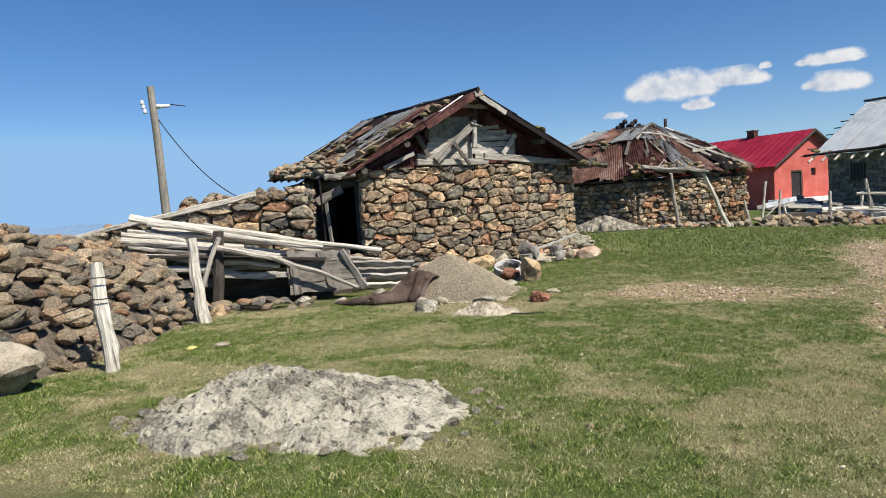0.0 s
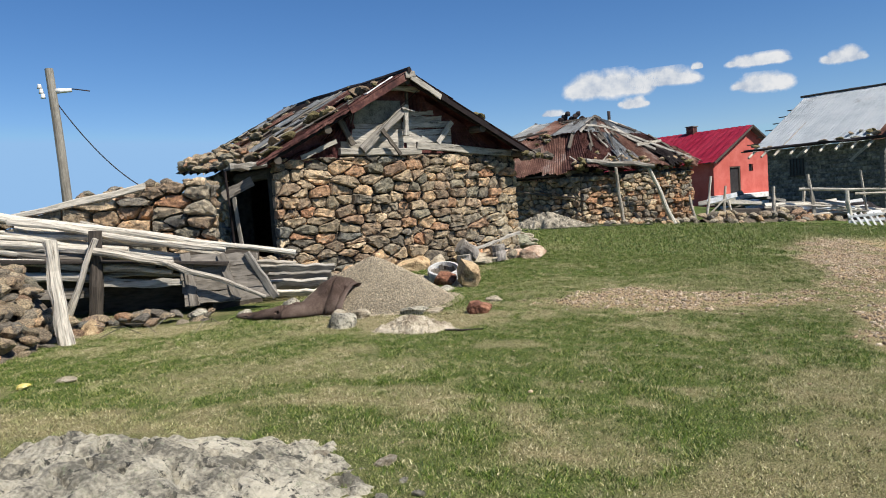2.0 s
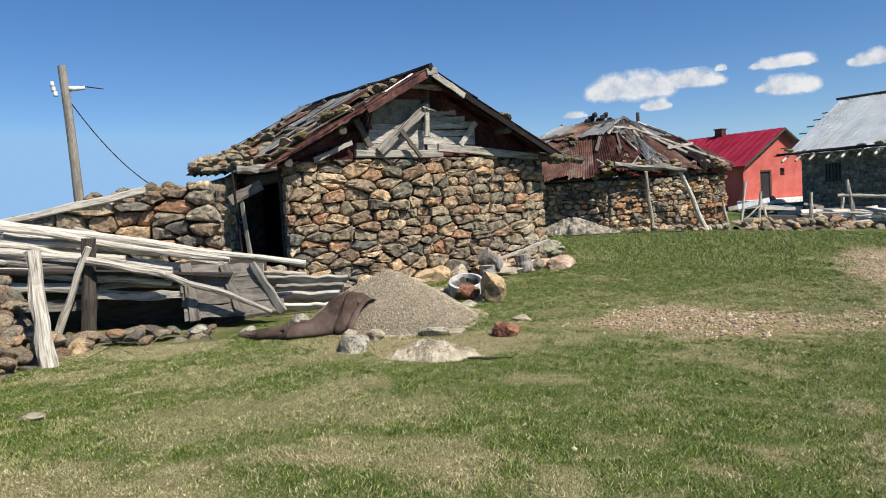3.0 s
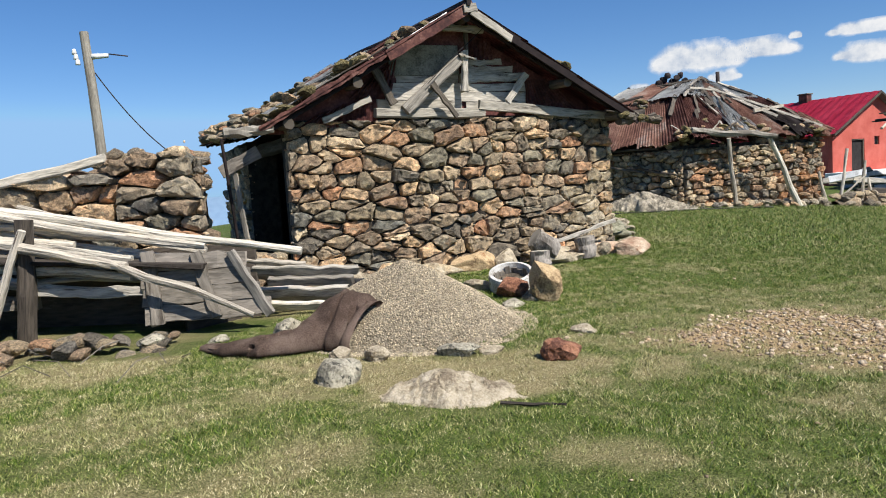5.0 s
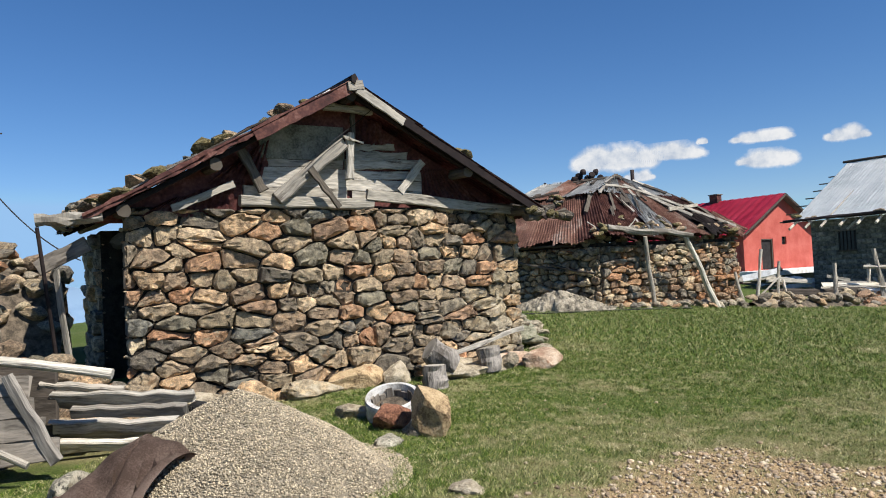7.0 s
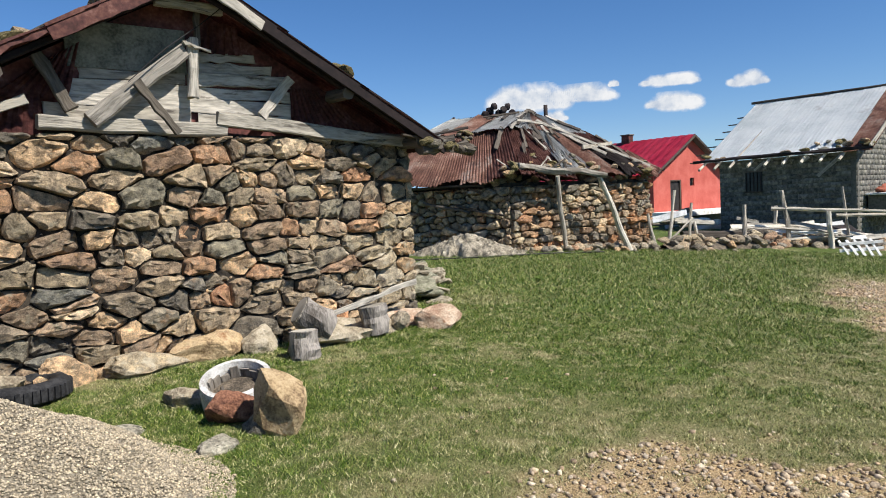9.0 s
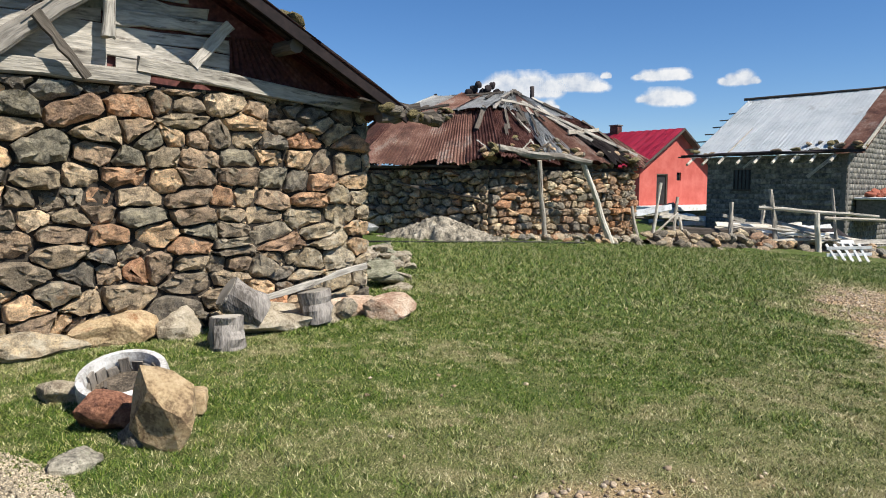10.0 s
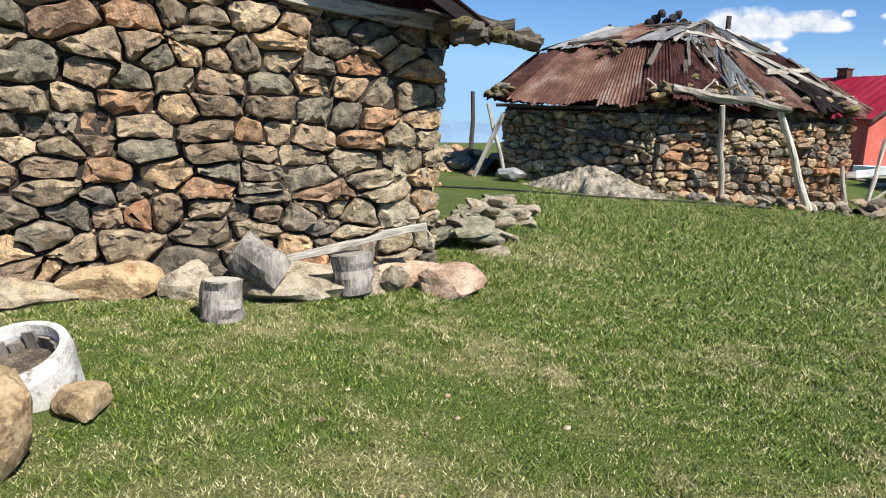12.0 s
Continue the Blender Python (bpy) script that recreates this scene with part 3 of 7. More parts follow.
def rubble_face(parent, m, w, h, sx, sz, seed, choose, crop=None, bulge=0.06):
    """Stones over a face: m brings x and z of the face (looking to -y) into the world."""
    rng = random.Random(seed)
    inv = chain(parent).inverted()
    chinks = []
    for poly in cells(w, h, sx, sz, seed):
        bm, (cx, cz) = face_stone(poly, rng, bulge=bulge)
        if crop and not crop(cx, cz):
            bm.free()
            continue
        me = mesh_of("stone", bm, choose(cx, cz, rng), True)
        me.set_sharp_from_angle(angle=radians(24))
        ob = new("stone", me)
        ob.parent = parent
        ob.matrix_basis = inv @ m @ Matrix.Translation((cx, rng.uniform(-0.035, 0.03), cz))
        chinks += [p for p in poly if rng.random() < 0.5]
    pts = np.array([tuple(m @ Vector((x + rng.uniform(-0.02, 0.02), rng.uniform(0.004, 0.04), z))) for x, z in chinks])
    ob = new("chinking", lumps(pts, np.array([rng.uniform(0.025, 0.065) for _ in chinks]), seed, RUBBLE, "chinking"))
    ob.parent = parent
    ob.matrix_basis = inv
    tagged(ob, "small stones wedged into the joints", kind="stuff")


def corrugated_bm(corners, wave=0.076, depth=0.009, rows=4, sag=0.01, seed=0, ragged=0.02, thick=0.003):
    """A corrugated sheet over four corners (eave a, eave b, top b, top a); the ribs run from eave to top."""
    a, b, c, d = [Vector(p) for p in corners]
    n = (b - a).cross(d - a).normalized()
    cols = max(6, int((b - a).length / wave * 4))
    rng = random.Random(seed)
    off = Vector((rng.uniform(0, 50), rng.uniform(0, 50), 0))
    bm = bmesh.new()
    grid = []
    for j in range(rows + 1):
        v = j / rows
        row = []
        for i in range(cols + 1):
            u = i / cols
            p = a.lerp(b, u).lerp(d.lerp(c, u), v)
            w = noise.noise(off + Vector((u * 2, v * 2, 0)))
            p += n * (depth * math.sin(u * (b - a).length / wave * 2 * math.pi) + sag * w)
            if j in (0, rows):
                p += (d - a).normalized() * ragged * noise.noise(off + Vector((u * 9, v * 5, 3)))
            row.append(bm.verts.new(p))
        grid.append(row)
    for j in range(rows):
        for i in range(cols):
            bm.faces.new((grid[j][i], grid[j][i + 1], grid[j + 1][i + 1], grid[j + 1][i]))
    bmesh.ops.solidify(bm, geom=bm.faces[:], thickness=thick)
    return bm


def tube_bm(points, radius, sides=6):
    bm = bmesh.new()
    pts = [Vector(p) for p in points]
    rings = []
    for i, p in enumerate(pts):
        d = (pts[min(i + 1, len(pts) - 1)] - pts[max(i - 1, 0)])
        q = d.to_track_quat("Z", "Y").to_matrix()
        rings.append([bm.verts.new(p + q @ Vector((math.cos(2 * math.pi * k / sides) * radius, math.sin(2 * math.pi * k / sides) * radius, 0))) for k in range(sides)])
    for a, b in zip(rings, rings[1:]):
        for k in range(sides):
            bm.faces.new((a[k], a[(k + 1) % sides], b[(k + 1) % sides], b[k]))
    bm.faces.new(list(reversed(rings[0])))
    bm.faces.new(rings[-1])
    return bm


# ---- the ground ----
def smooth(a, b, t):
    t = np.clip((t - a) / (b - a), 0, 1)
    return t * t * (3 - 2 * t)


def lattice(x, y, seed):
    """Smooth value noise in 0..1 on arrays."""
    def h(i, j):
        v = np.sin(i * 127.1 + j * 311.7 + seed * 74.7) * 43758.5453
        return v - np.floor(v)
    i, j = np.floor(x), np.floor(y)
    f, g = x - i, y - j
    f, g = f * f * (3 - 2 * f), g * g * (3 - 2 * g)
    return (h(i, j) * (1 - f) + h(i + 1, j) * f) * (1 - g) + (h(i, j + 1) * (1 - f) + h(i + 1, j + 1) * f) * g


def fbm(x, y, seed):
    return (lattice(x, y, seed) * 0.5 + lattice(x * 2.1, y * 2.1, seed + 1) * 0.27 + lattice(x * 4.3, y * 4.3, seed + 2) * 0.15 + lattice(x * 9, y * 9, seed + 3) * 0.08)


def height(x, y):
    s = x + 1
    z = 0.24 + np.where(s > -1, -0.068 * np.clip(s, -1, 14), 0.068 + 0.012 * np.clip(-1 - s, 0, 10))
    z = z + 0.02 * np.clip(y - 12, 0, 24) * (1 - 0.05 * np.clip(x, 0, 12))
    near = 1 - smooth(30, 60, np.hypot(x, y - 12))
    z = z + near * (fbm(x * 0.45, y * 0.45, 3) - 0.5) * 0.09 + near * (fbm(x * 2.5, y * 2.5, 8) - 0.5) * 0.025
    d = np.hypot(x, y - 15)
    left = smooth(15, 60, -x + 0.1 * (y - 10))
    z = z - 3.0 * left - 320 * smooth(62, 900, d) + 40 * smooth(80, 900, d) * (fbm(x * 0.004, y * 0.004, 5) - 0.5)
    return z


def gz(x, y):
    return float(height(np.array([x], dtype=float), np.array([y], dtype=float))[0])


# patches of straw and of bare earth: middle, half lengths, turn in degrees, strength
STRAW = [(0.7, 6.1, 1.0, 0.6, 10, 0.8), (-6.0, 9.7, 0.9, 0.5, 20, 0.9), (-3.3, 7.7, 1.3, 0.55, 25, 0.6), (-2.8, 5.2, 1.6, 1.0, 15, 0.5), (-3.1, 10.2, 1.5, 0.7, 15, 1.0),
         (-1.6, 9.0, 0.4, 0.2, 10, 0.7), (0.1, 12.3, 2.3, 1.5, 20, 0.7), (-2.2, 19.0, 0.8, 0.9, 0, 0.4), (-4.6, 8.6, 0.8, 0.4, 30, 0.6), (1.7, 5.6, 1.7, 1.1, 10, 0.62), (1.0, 13.6, 2.2, 0.8, 5, 0.45), (-1.2, 13.4, 1.0, 0.5, 20, 0.4), (2.6, 15.5, 1.0, 1.5, 0, 0.45)]
EARTH = [(0.15, 12.3, 1.7, 0.95, 18, 0.72), (1.9, 6.4, 1.1, 0.5, 8, 0.5)]


def turf(x, y):
    """Dryness and bareness of the turf."""
    n, k = fbm(x * 1.3, y * 1.3, 20), fbm(x * 5, y * 5, 31)
    dry = smooth(0.50, 0.72, n) * 0.65 + smooth(0.5, 0.75, k) * 0.30 - 0.05 + 0.12 * (1 - smooth(9, 13, y))
    dry = dry * (1 - 0.6 * smooth(15.2, 17.0, y) * (1 - smooth(1.2, 2.2, x))) + 0.16 * smooth(11.5, 12.5, y) * (1 - smooth(14.3, 16.0, y)) * smooth(0.35, 0.6, k)
    dry = dry * (1 - 0.20 * smooth(11, 13, y))
    bare = np.zeros_like(x)
    edge = (n - 0.5) * 1.5 + (k - 0.5) * 1.1
    for cx, cy, rx, ry, turn, f in STRAW:
        c, s = math.cos(radians(turn)), math.sin(radians(turn))
        d = np.hypot(((x - cx) * c + (y - cy) * s) / rx, ((y - cy) * c - (x - cx) * s) / ry) + edge
        dry = np.maximum(dry, f * (1 - smooth(0.5, 1.25, d)))
    for cx, cy, rx, ry, turn, f in EARTH:
        c, s = math.cos(radians(turn)), math.sin(radians(turn))
        d = np.hypot(((x - cx) * c + (y - cy) * s) / rx, ((y - cy) * c - (x - cx) * s) / ry) + edge
        bare = np.maximum(bare, f * (1 - smooth(0.55, 1.1, d)))
    # the worn path along the meadow's edge
    off = x - (1.75 + 0.17 * (y - 10.3)) + edge * 0.9
    worn = smooth(-0.1, 0.5, off) * (1 - smooth(1.6, 2.8, off)) * smooth(8.3, 9.6, y) * (1 - smooth(21, 24, y))
    bare = np.maximum(bare, 0.95 * worn * smooth(0.42, 0.66, n + 0.4 * k))
    dry = np.maximum(dry, np.maximum(0.85 * smooth(-0.5, 0.2, off) * (1 - smooth(2.2, 4.0, off)) * smooth(7.5, 9, y) * (1 - smooth(22, 25, y)), bare))
    bare = bare * (0.50 + 0.70 * smooth(0.36, 0.58, fbm(x * 6, y * 3.5, 41)))
    return np.clip(dry, 0, 1), np.clip(bare, 0, 1)


def axis(lo, hi, step, far, n):
    g = np.geomspace(step, far, n)
    return np.concatenate((lo - np.cumsum(np.diff(np.concatenate(([0], g))))[::-1], np.arange(lo, hi, step), hi + np.concatenate(([0], g))))


gx, gy = axis(-9, 7, 0.13, 4400, 46), axis(1.5, 22, 0.13, 4400, 46)
X, Y = np.meshgrid(gx, gy)
Z = height(X, Y)
nx, ny = len(gx), len(gy)
idx = np.arange(nx * ny).reshape(ny, nx)
quads = np.stack((idx[:-1, :-1], idx[:-1, 1:], idx[1:, 1:], idx[1:, :-1]), -1).reshape(-1)
me = raw_mesh("ground", np.stack((X, Y, Z), -1).reshape(-1, 3), quads, 4, TURF)
me.shade_smooth()
dr, ba = turf(X.reshape(-1), Y.reshape(-1))
store(me, "dry", dr)
store(me, "bare", ba)
tagged(new("ground", me), "short mountain turf with straw-dry and bare patches", "ground", kind="structure")

# far hills beyond the valley; the blue of distance haze is in their colour
for k, (a0, a1, dist, top) in enumerate(((95, 175, 4200, 22), (60, 128, 4400, 46), (128, 150, 3900, 58))):
    bm = bmesh.new()
    lower, upper = [], []
    for i in range(61):
        a = radians(a0 + (a1 - a0) * i / 60)
        e = math.sin(math.pi * i / 60) ** 0.5
        h = top * (0.55 + 0.75 * noise.noise(Vector((a * 9, k * 7, 0))) + 0.25 * noise.noise(Vector((a * 31, k, 0)))) * e
        lower.append(bm.verts.new((math.cos(a) * dist * 0.9, math.sin(a) * dist * 0.9, -300)))
        upper.append(bm.verts.new((math.cos(a) * dist, math.sin(a) * dist, h)))
    back = [bm.verts.new((v.co.x * 1.1, v.co.y * 1.1, -300)) for v in upper]
    for i in range(60):
        bm.faces.new((lower[i], lower[i + 1], upper[i + 1], upper[i]))
        bm.faces.new((upper[i], upper[i + 1], back[i + 1], back[i]))
    part("backdrop_hills", bm, HILL, None, "far mountain ridge with blue haze put into its colour", smooth=True, kind="structure")["category"] = "hill"


# ---- the stone hut ----
HUT = thing("stone_hut", "old rubble stone hut with a rusted sheet iron gable roof", "hut", (-6.2, 13.3, 0), 45.6)
HM = HUT.matrix_basis.copy()
W, D, WALLTOP = 5.12, 6.0, 2.62


def hw(x, y, z):
    return tuple(HM @ Vector((x, y, z)))


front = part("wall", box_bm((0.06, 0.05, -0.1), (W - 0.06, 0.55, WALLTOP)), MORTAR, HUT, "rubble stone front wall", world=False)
# front part of this wall left open, added so the shaded side turns black
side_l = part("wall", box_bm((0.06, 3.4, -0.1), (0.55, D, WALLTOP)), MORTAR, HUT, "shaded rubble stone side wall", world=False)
part("lintel", log_bm((0.3, 0.4, 2.42), (0.3, 3.6, 2.45), 0.12, 0.11, 0.02, seed=39), DARKWOOD, HUT, "dark lintel over the added side opening", world=False)
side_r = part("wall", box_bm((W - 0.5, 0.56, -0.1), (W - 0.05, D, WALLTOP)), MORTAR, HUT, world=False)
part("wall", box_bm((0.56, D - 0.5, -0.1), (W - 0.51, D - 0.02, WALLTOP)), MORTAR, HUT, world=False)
ROOF_Z, RX, EL, ER, EZ, RISE = 4.03, 2.5, -0.32, 5.32, 2.50, 0.05


def slope(x):
    return ROOF_Z - (RX - x) / (RX - EL) * (ROOF_Z - EZ) if x < RX else ROOF_Z - (x - RX) / (ER - RX) * (ROOF_Z - EZ)


# gable: backing boards and sheets
gable = part("gable", prism_bm([(-0.26, 2.46), (0.04, 2.46), (0.06, 2.63), (W - 0.05, 2.63), (W + 0.02, 2.56), (RX, ROOF_Z - 0.06)], 0.10, 0.16), GABLE_RUST_LIT, HUT, "dark rusted gable sheet behind loose planks", world=False)
part("gable", prism_bm([(0.2, 2.6), (W - 0.2, 2.6), (RX + 0.05, ROOF_Z - 0.12)], D - 0.2, D - 0.14), DARKWOOD, HUT, world=False)
BOARDS = [((1.30, 2.80), (2.55, 2.80), 0.15, 0.030), ((1.45, 2.93), (3.75, 2.89), 0.13, 0.033), ((1.42, 3.04), (3.66, 3.03), 0.12, 0.026), ((2.55, 3.165), (3.64, 3.175), 0.13, 0.05),
          ((1.62, 3.15), (2.55, 3.16), 0.10, 0.022), ((2.62, 3.28), (3.45, 3.29), 0.10, 0.024), ((2.62, 3.38), (3.25, 3.40), 0.09, 0.022), ((2.66, 2.80), (3.80, 2.77), 0.12, 0.028)]
for k, (a, b, w, th) in enumerate(BOARDS):
    part("board", plank_bm((a[0], 0.085 - th / 2, a[1]), (b[0], 0.075 - th / 2, b[1]), w, th, (0, 0, 1), k, 0.01, 7), WOOD, HUT, "split silver-grey board" if k == 3 else "", world=False)
part("panel", box_bm((1.50, 0.055, 3.20), (2.56, 0.085, 3.62), 0.004), surface("greenish_board", [(0.25, (0.09, 0.088, 0.07)), (0.5, (0.19, 0.185, 0.145)), (0.8, (0.29, 0.28, 0.225))], 0.9, 3, 40, 0.3, 0.004), HUT, "grey-green panel board", world=False)


def timber(name, a, b, w, th, y=-0.03, label="", material=None, seed=0, side=None):
    d = Vector((b[0] - a[0], 0, b[1] - a[1]))
    s = side or (-d.z, 0, d.x)
    return part(name, plank_bm((a[0], y, a[1]), (b[0], y, b[1]), w, th, s, seed, 0.008, 6), material or WOOD, HUT, label, world=False)


timber("sill_beam", (1.24, 2.69), (2.90, 2.655), 0.125, 0.10, -0.02, "bleached sill beam", seed=1)
timber("sill_beam", (2.78, 2.775), (5.06, 2.565), 0.13, 0.05, -0.055, "sagging bleached plank", seed=2)
timber("sill_beam", (3.75, 2.655), (5.08, 2.60), 0.10, 0.07, -0.005, seed=12)
timber("brace", (1.62, 2.70), (2.50, 3.385), 0.15, 0.11, -0.085, "thick diagonal squared timber", seed=3)
timber("post", (2.56, 2.96), (2.575, 3.50), 0.10, 0.08, -0.10, seed=4)
timber("post", (2.655, 3.44), (2.665, 4.00), 0.055, 0.05, -0.02, "dark king post", DARKWOOD, 5)
timber("brace", (2.03, 3.05), (2.37, 2.60), 0.075, 0.045, -0.175, seed=6, material=DARKWOOD)
timber("brace", (1.26, 3.25), (1.50, 2.79), 0.11, 0.06, -0.06, seed=7, material=DARKWOOD)
timber("brace", (3.585, 3.20), (3.24, 2.79), 0.10, 0.04, -0.07, seed=8)
timber("plank", (0.47, 2.585), (1.15, 2.875), 0.075, 0.03, -0.10, "loose slanted lath", seed=9)
timber("collar_beam", (2.25, 3.83), (2.88, 3.80), 0.09, 0.07, -0.12, seed=10)
timber("log", (2.45, 3.46), (2.72, 3.40), 0.03, 0.03, -0.16, seed=13)
for k, (a, b, c, d) in enumerate((((0.60, 2.50), (1.27, 2.60), (1.27, 2.93), (0.75, 2.80)), ((0.15, 2.52), (0.62, 2.52), (0.80, 2.78), (0.5, 2.72)), ((3.62, 2.66), (4.62, 2.60), (4.05, 3.12), (3.62, 3.12)),
                                  ((2.72, 3.42), (3.12, 3.42), (3.08, 3.72), (2.78, 3.74)), ((0.9, 2.9), (1.5, 2.9), (1.62, 3.42), (1.35, 3.25)))):
    part("gable_sheet", corrugated_bm([(p[0], 0.02 + 0.006 * k, p[1]) for p in (a, b, c, d)], 0.09, 0.010, 3, 0.02, 60 + k), GABLE_RUST_LIT, HUT, "rusted corrugated sheet", world=False)
part("wire", tube_bm([(1.95, -0.2, 3.05), (2.3, -0.21, 3.38), (2.62, -0.2, 3.62), (2.95, -0.2, 3.9)], 0.005), DARK, HUT, world=False)

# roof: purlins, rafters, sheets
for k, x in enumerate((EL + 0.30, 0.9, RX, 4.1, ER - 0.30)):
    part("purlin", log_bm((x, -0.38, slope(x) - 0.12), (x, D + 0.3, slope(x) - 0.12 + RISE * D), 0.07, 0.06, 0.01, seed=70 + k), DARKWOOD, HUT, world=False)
# rafters coloured near black to stand for the shade under the sheets
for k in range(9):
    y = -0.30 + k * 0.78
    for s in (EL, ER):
        part("rafter", plank_bm((RX, y, ROOF_Z - 0.06 + RISE * max(0, y)), (s, y, EZ - 0.06 + RISE * max(0, y)), 0.07, 0.06, (0, 1, 0), k), SHADE_MAROON, HUT, world=False)
rng = random.Random(5)
LEFT_MATS = [RUST, RUST_LIGHT, ZINC, DARKIRON, ZINC, RUST, RUST_LIGHT, ZINC]
for side, edge, cols in ((-1, EL, 8), (1, ER, 7)):
    for c in range(cols):
        y0 = -0.46 + c * (D + 0.75) / cols
        y1 = y0 + (D + 0.75) / cols + 0.07
        for r, (f0, f1) in enumerate(((-0.03, 0.40), (0.36, 0.72), (0.68, 1.01))):
            lift = 0.012 + 0.018 * r + 0.006 * (c % 2)
            tw = rng.uniform(-0.05, 0.05) if c else 0.0
            pts = []
            for f, yy in ((f0, y0), (f0, y1), (f1, y1), (f1, y0)):
                x = edge + (RX - edge) * f
                pts.append((x + (tw if f == f0 else -tw), yy + tw * 0.5, EZ + (ROOF_Z - EZ) * f + lift + RISE * max(0, yy)))
            if side > 0:
                pts = [pts[1], pts[0], pts[3], pts[2]]
            m = RUST if c == 0 else LEFT_MATS[rng.randrange(8)]
            part("roof_sheet", corrugated_bm(pts, 0.076, 0.009, 3, 0.02, 200 + c * 3 + r + side, 0.05), m, HUT, "rust-red corrugated verge sheet" if c == 0 else "", world=False)
# verge boards and the bent flashing
for k in range(5):
    f0, f1 = k / 5 - 0.02, (k + 1) / 5 + 0.03
    p, q = [(EL + (RX - EL) * f, -0.435 - 0.006 * (k % 2), EZ + (ROOF_Z - EZ) * f - (0.015 if k > 2 else -0.02)) for f in (f0, f1)]
    part("verge_flashing", plank_bm(p, q, 0.15 if k > 2 else 0.07, 0.012, (0, 0, 1), 31 + k, 0.006 if k > 2 else 0.013, 8), RUST, HUT, "ragged rust-brown verge flashing" if k == 0 else "", world=False)
part("verge_board", plank_bm((RX + 0.02, -0.43, ROOF_Z - 0.03), (ER, -0.43, EZ - 0.03), 0.13, 0.03, (0, 0, 1), 32), SHADE_MAROON, HUT, "near-black maroon verge board", world=False)
part("verge_board", plank_bm((2.56, -0.455, 3.97), (3.15, -0.455, 3.62), 0.10, 0.028, (0, 0, 1), 33), WOOD, HUT, "short bleached verge board", world=False)
part("verge_board", plank_bm((2.44, -0.46, 4.00), (2.62, -0.46, 4.03), 0.11, 0.03, (0, 0, 1), 34), WOOD, HUT, world=False)
part("ridge_cap", log_bm((RX, -0.5, ROOF_Z + 0.05), (RX, D + 0.2, ROOF_Z + 0.05 + RISE * D), 0.05, 0.05, 0.02, 7, 10, 0.3, 35), DARKIRON, HUT, "crumpled black ridge cover", world=False)
part("eave_log", log_bm((-0.80, -0.30, 2.45), (-0.22, -0.36, 2.50), 0.055, 0.065, 0.02, 9, 7, 0.35, 36), POLEWOOD, HUT, "lichened log end at the eave", world=False)
part("eave_log", log_bm((5.02, -0.34, 2.47), (5.76, -0.40, 2.46), 0.075, 0.06, 0.05, 11, 12, 0.6, 37), DARKWOOD, HUT, "rough bundled log end at the eave", world=False)
part("eave_log", log_bm((5.0, -0.10, 2.56), (5.62, -0.2, 2.60), 0.06, 0.05, 0.03, 9, 6, 0.3, 38), DARKWOOD, HUT, world=False)
for k in range(9):
    x = 5.0 + 0.055 * k
    part("bark", plank_bm((x - 0.25, -0.36 + 0.02 * (k % 3), 2.62 - 0.012 * k + 0.03 * (k % 2)), (x + 0.25, -0.40 + 0.02 * (k % 3), 2.56 - 0.012 * k), 0.07, 0.02, (0, 1, 0.3 * (k % 3)), 40 + k, 0.012), DARKWOOD, HUT, world=False)
for k in range(14):
    stone_piece(HUT, hw(5.05 + 0.05 * k, -0.32 - 0.12 * random.Random(k).random(), 2.55 - 0.008 * k), (0.20, 0.15, 0.11), (MOSS, DARKWOOD, STONE_GREY)[k % 3], random.Random(900 + k), "eave_debris", True)
# laths along the left slope
for k in range(24):
    y = rng.uniform(0.1, D)
    f0 = rng.uniform(0.0, 0.55)
    f1 = f0 + rng.uniform(0.25, 0.45)
    dy = rng.uniform(-0.7, 0.7)
    a = (EL + (RX - EL) * f0, y, EZ + (ROOF_Z - EZ) * f0 + 0.085 + RISE * y)
    b = (EL + (RX - EL) * f1, y + dy, EZ + (ROOF_Z - EZ) * f1 + 0.085 + RISE * y)
    part("roof_lath", plank_bm(a, b, rng.uniform(0.04, 0.10), 0.02, (0, 1, 0), 300 + k, 0.006), WOOD if rng.random() < 0.35 else DARKWOOD, HUT, world=False)
part("roof_lath", plank_bm((1.75, -0.15, 3.69), (2.36, -0.05, 4.035), 0.10, 0.02, (0, 1, 0), 90), WHITE, HUT, "white-painted batten under the ridge", world=False)
# stones and moss weighing the sheets down
rs = random.Random(9)
for k in range(80):
    f = rs.choice((rs.uniform(0.0, 0.25), rs.uniform(0.3, 0.6), rs.uniform(0.0, 1.0)))
    y = rs.uniform(0.0, D) if k > 8 else rs.uniform(-0.3, 0.3)
    if k <= 8:
        f = rs.uniform(0.0, 0.12)
    s = rs.uniform(0.12, 0.30)
    moss = rs.random() < 0.42
    stone_piece(HUT, hw(EL + (RX - EL) * f, y, EZ + (ROOF_Z - EZ) * f + 0.06 + s * 0.14 + RISE * max(0, y)), (s * 1.3, s, s * (0.26 if moss else 0.5)), MOSS if moss else STONE, rs, "moss_clump" if moss else "roof_stone", True)
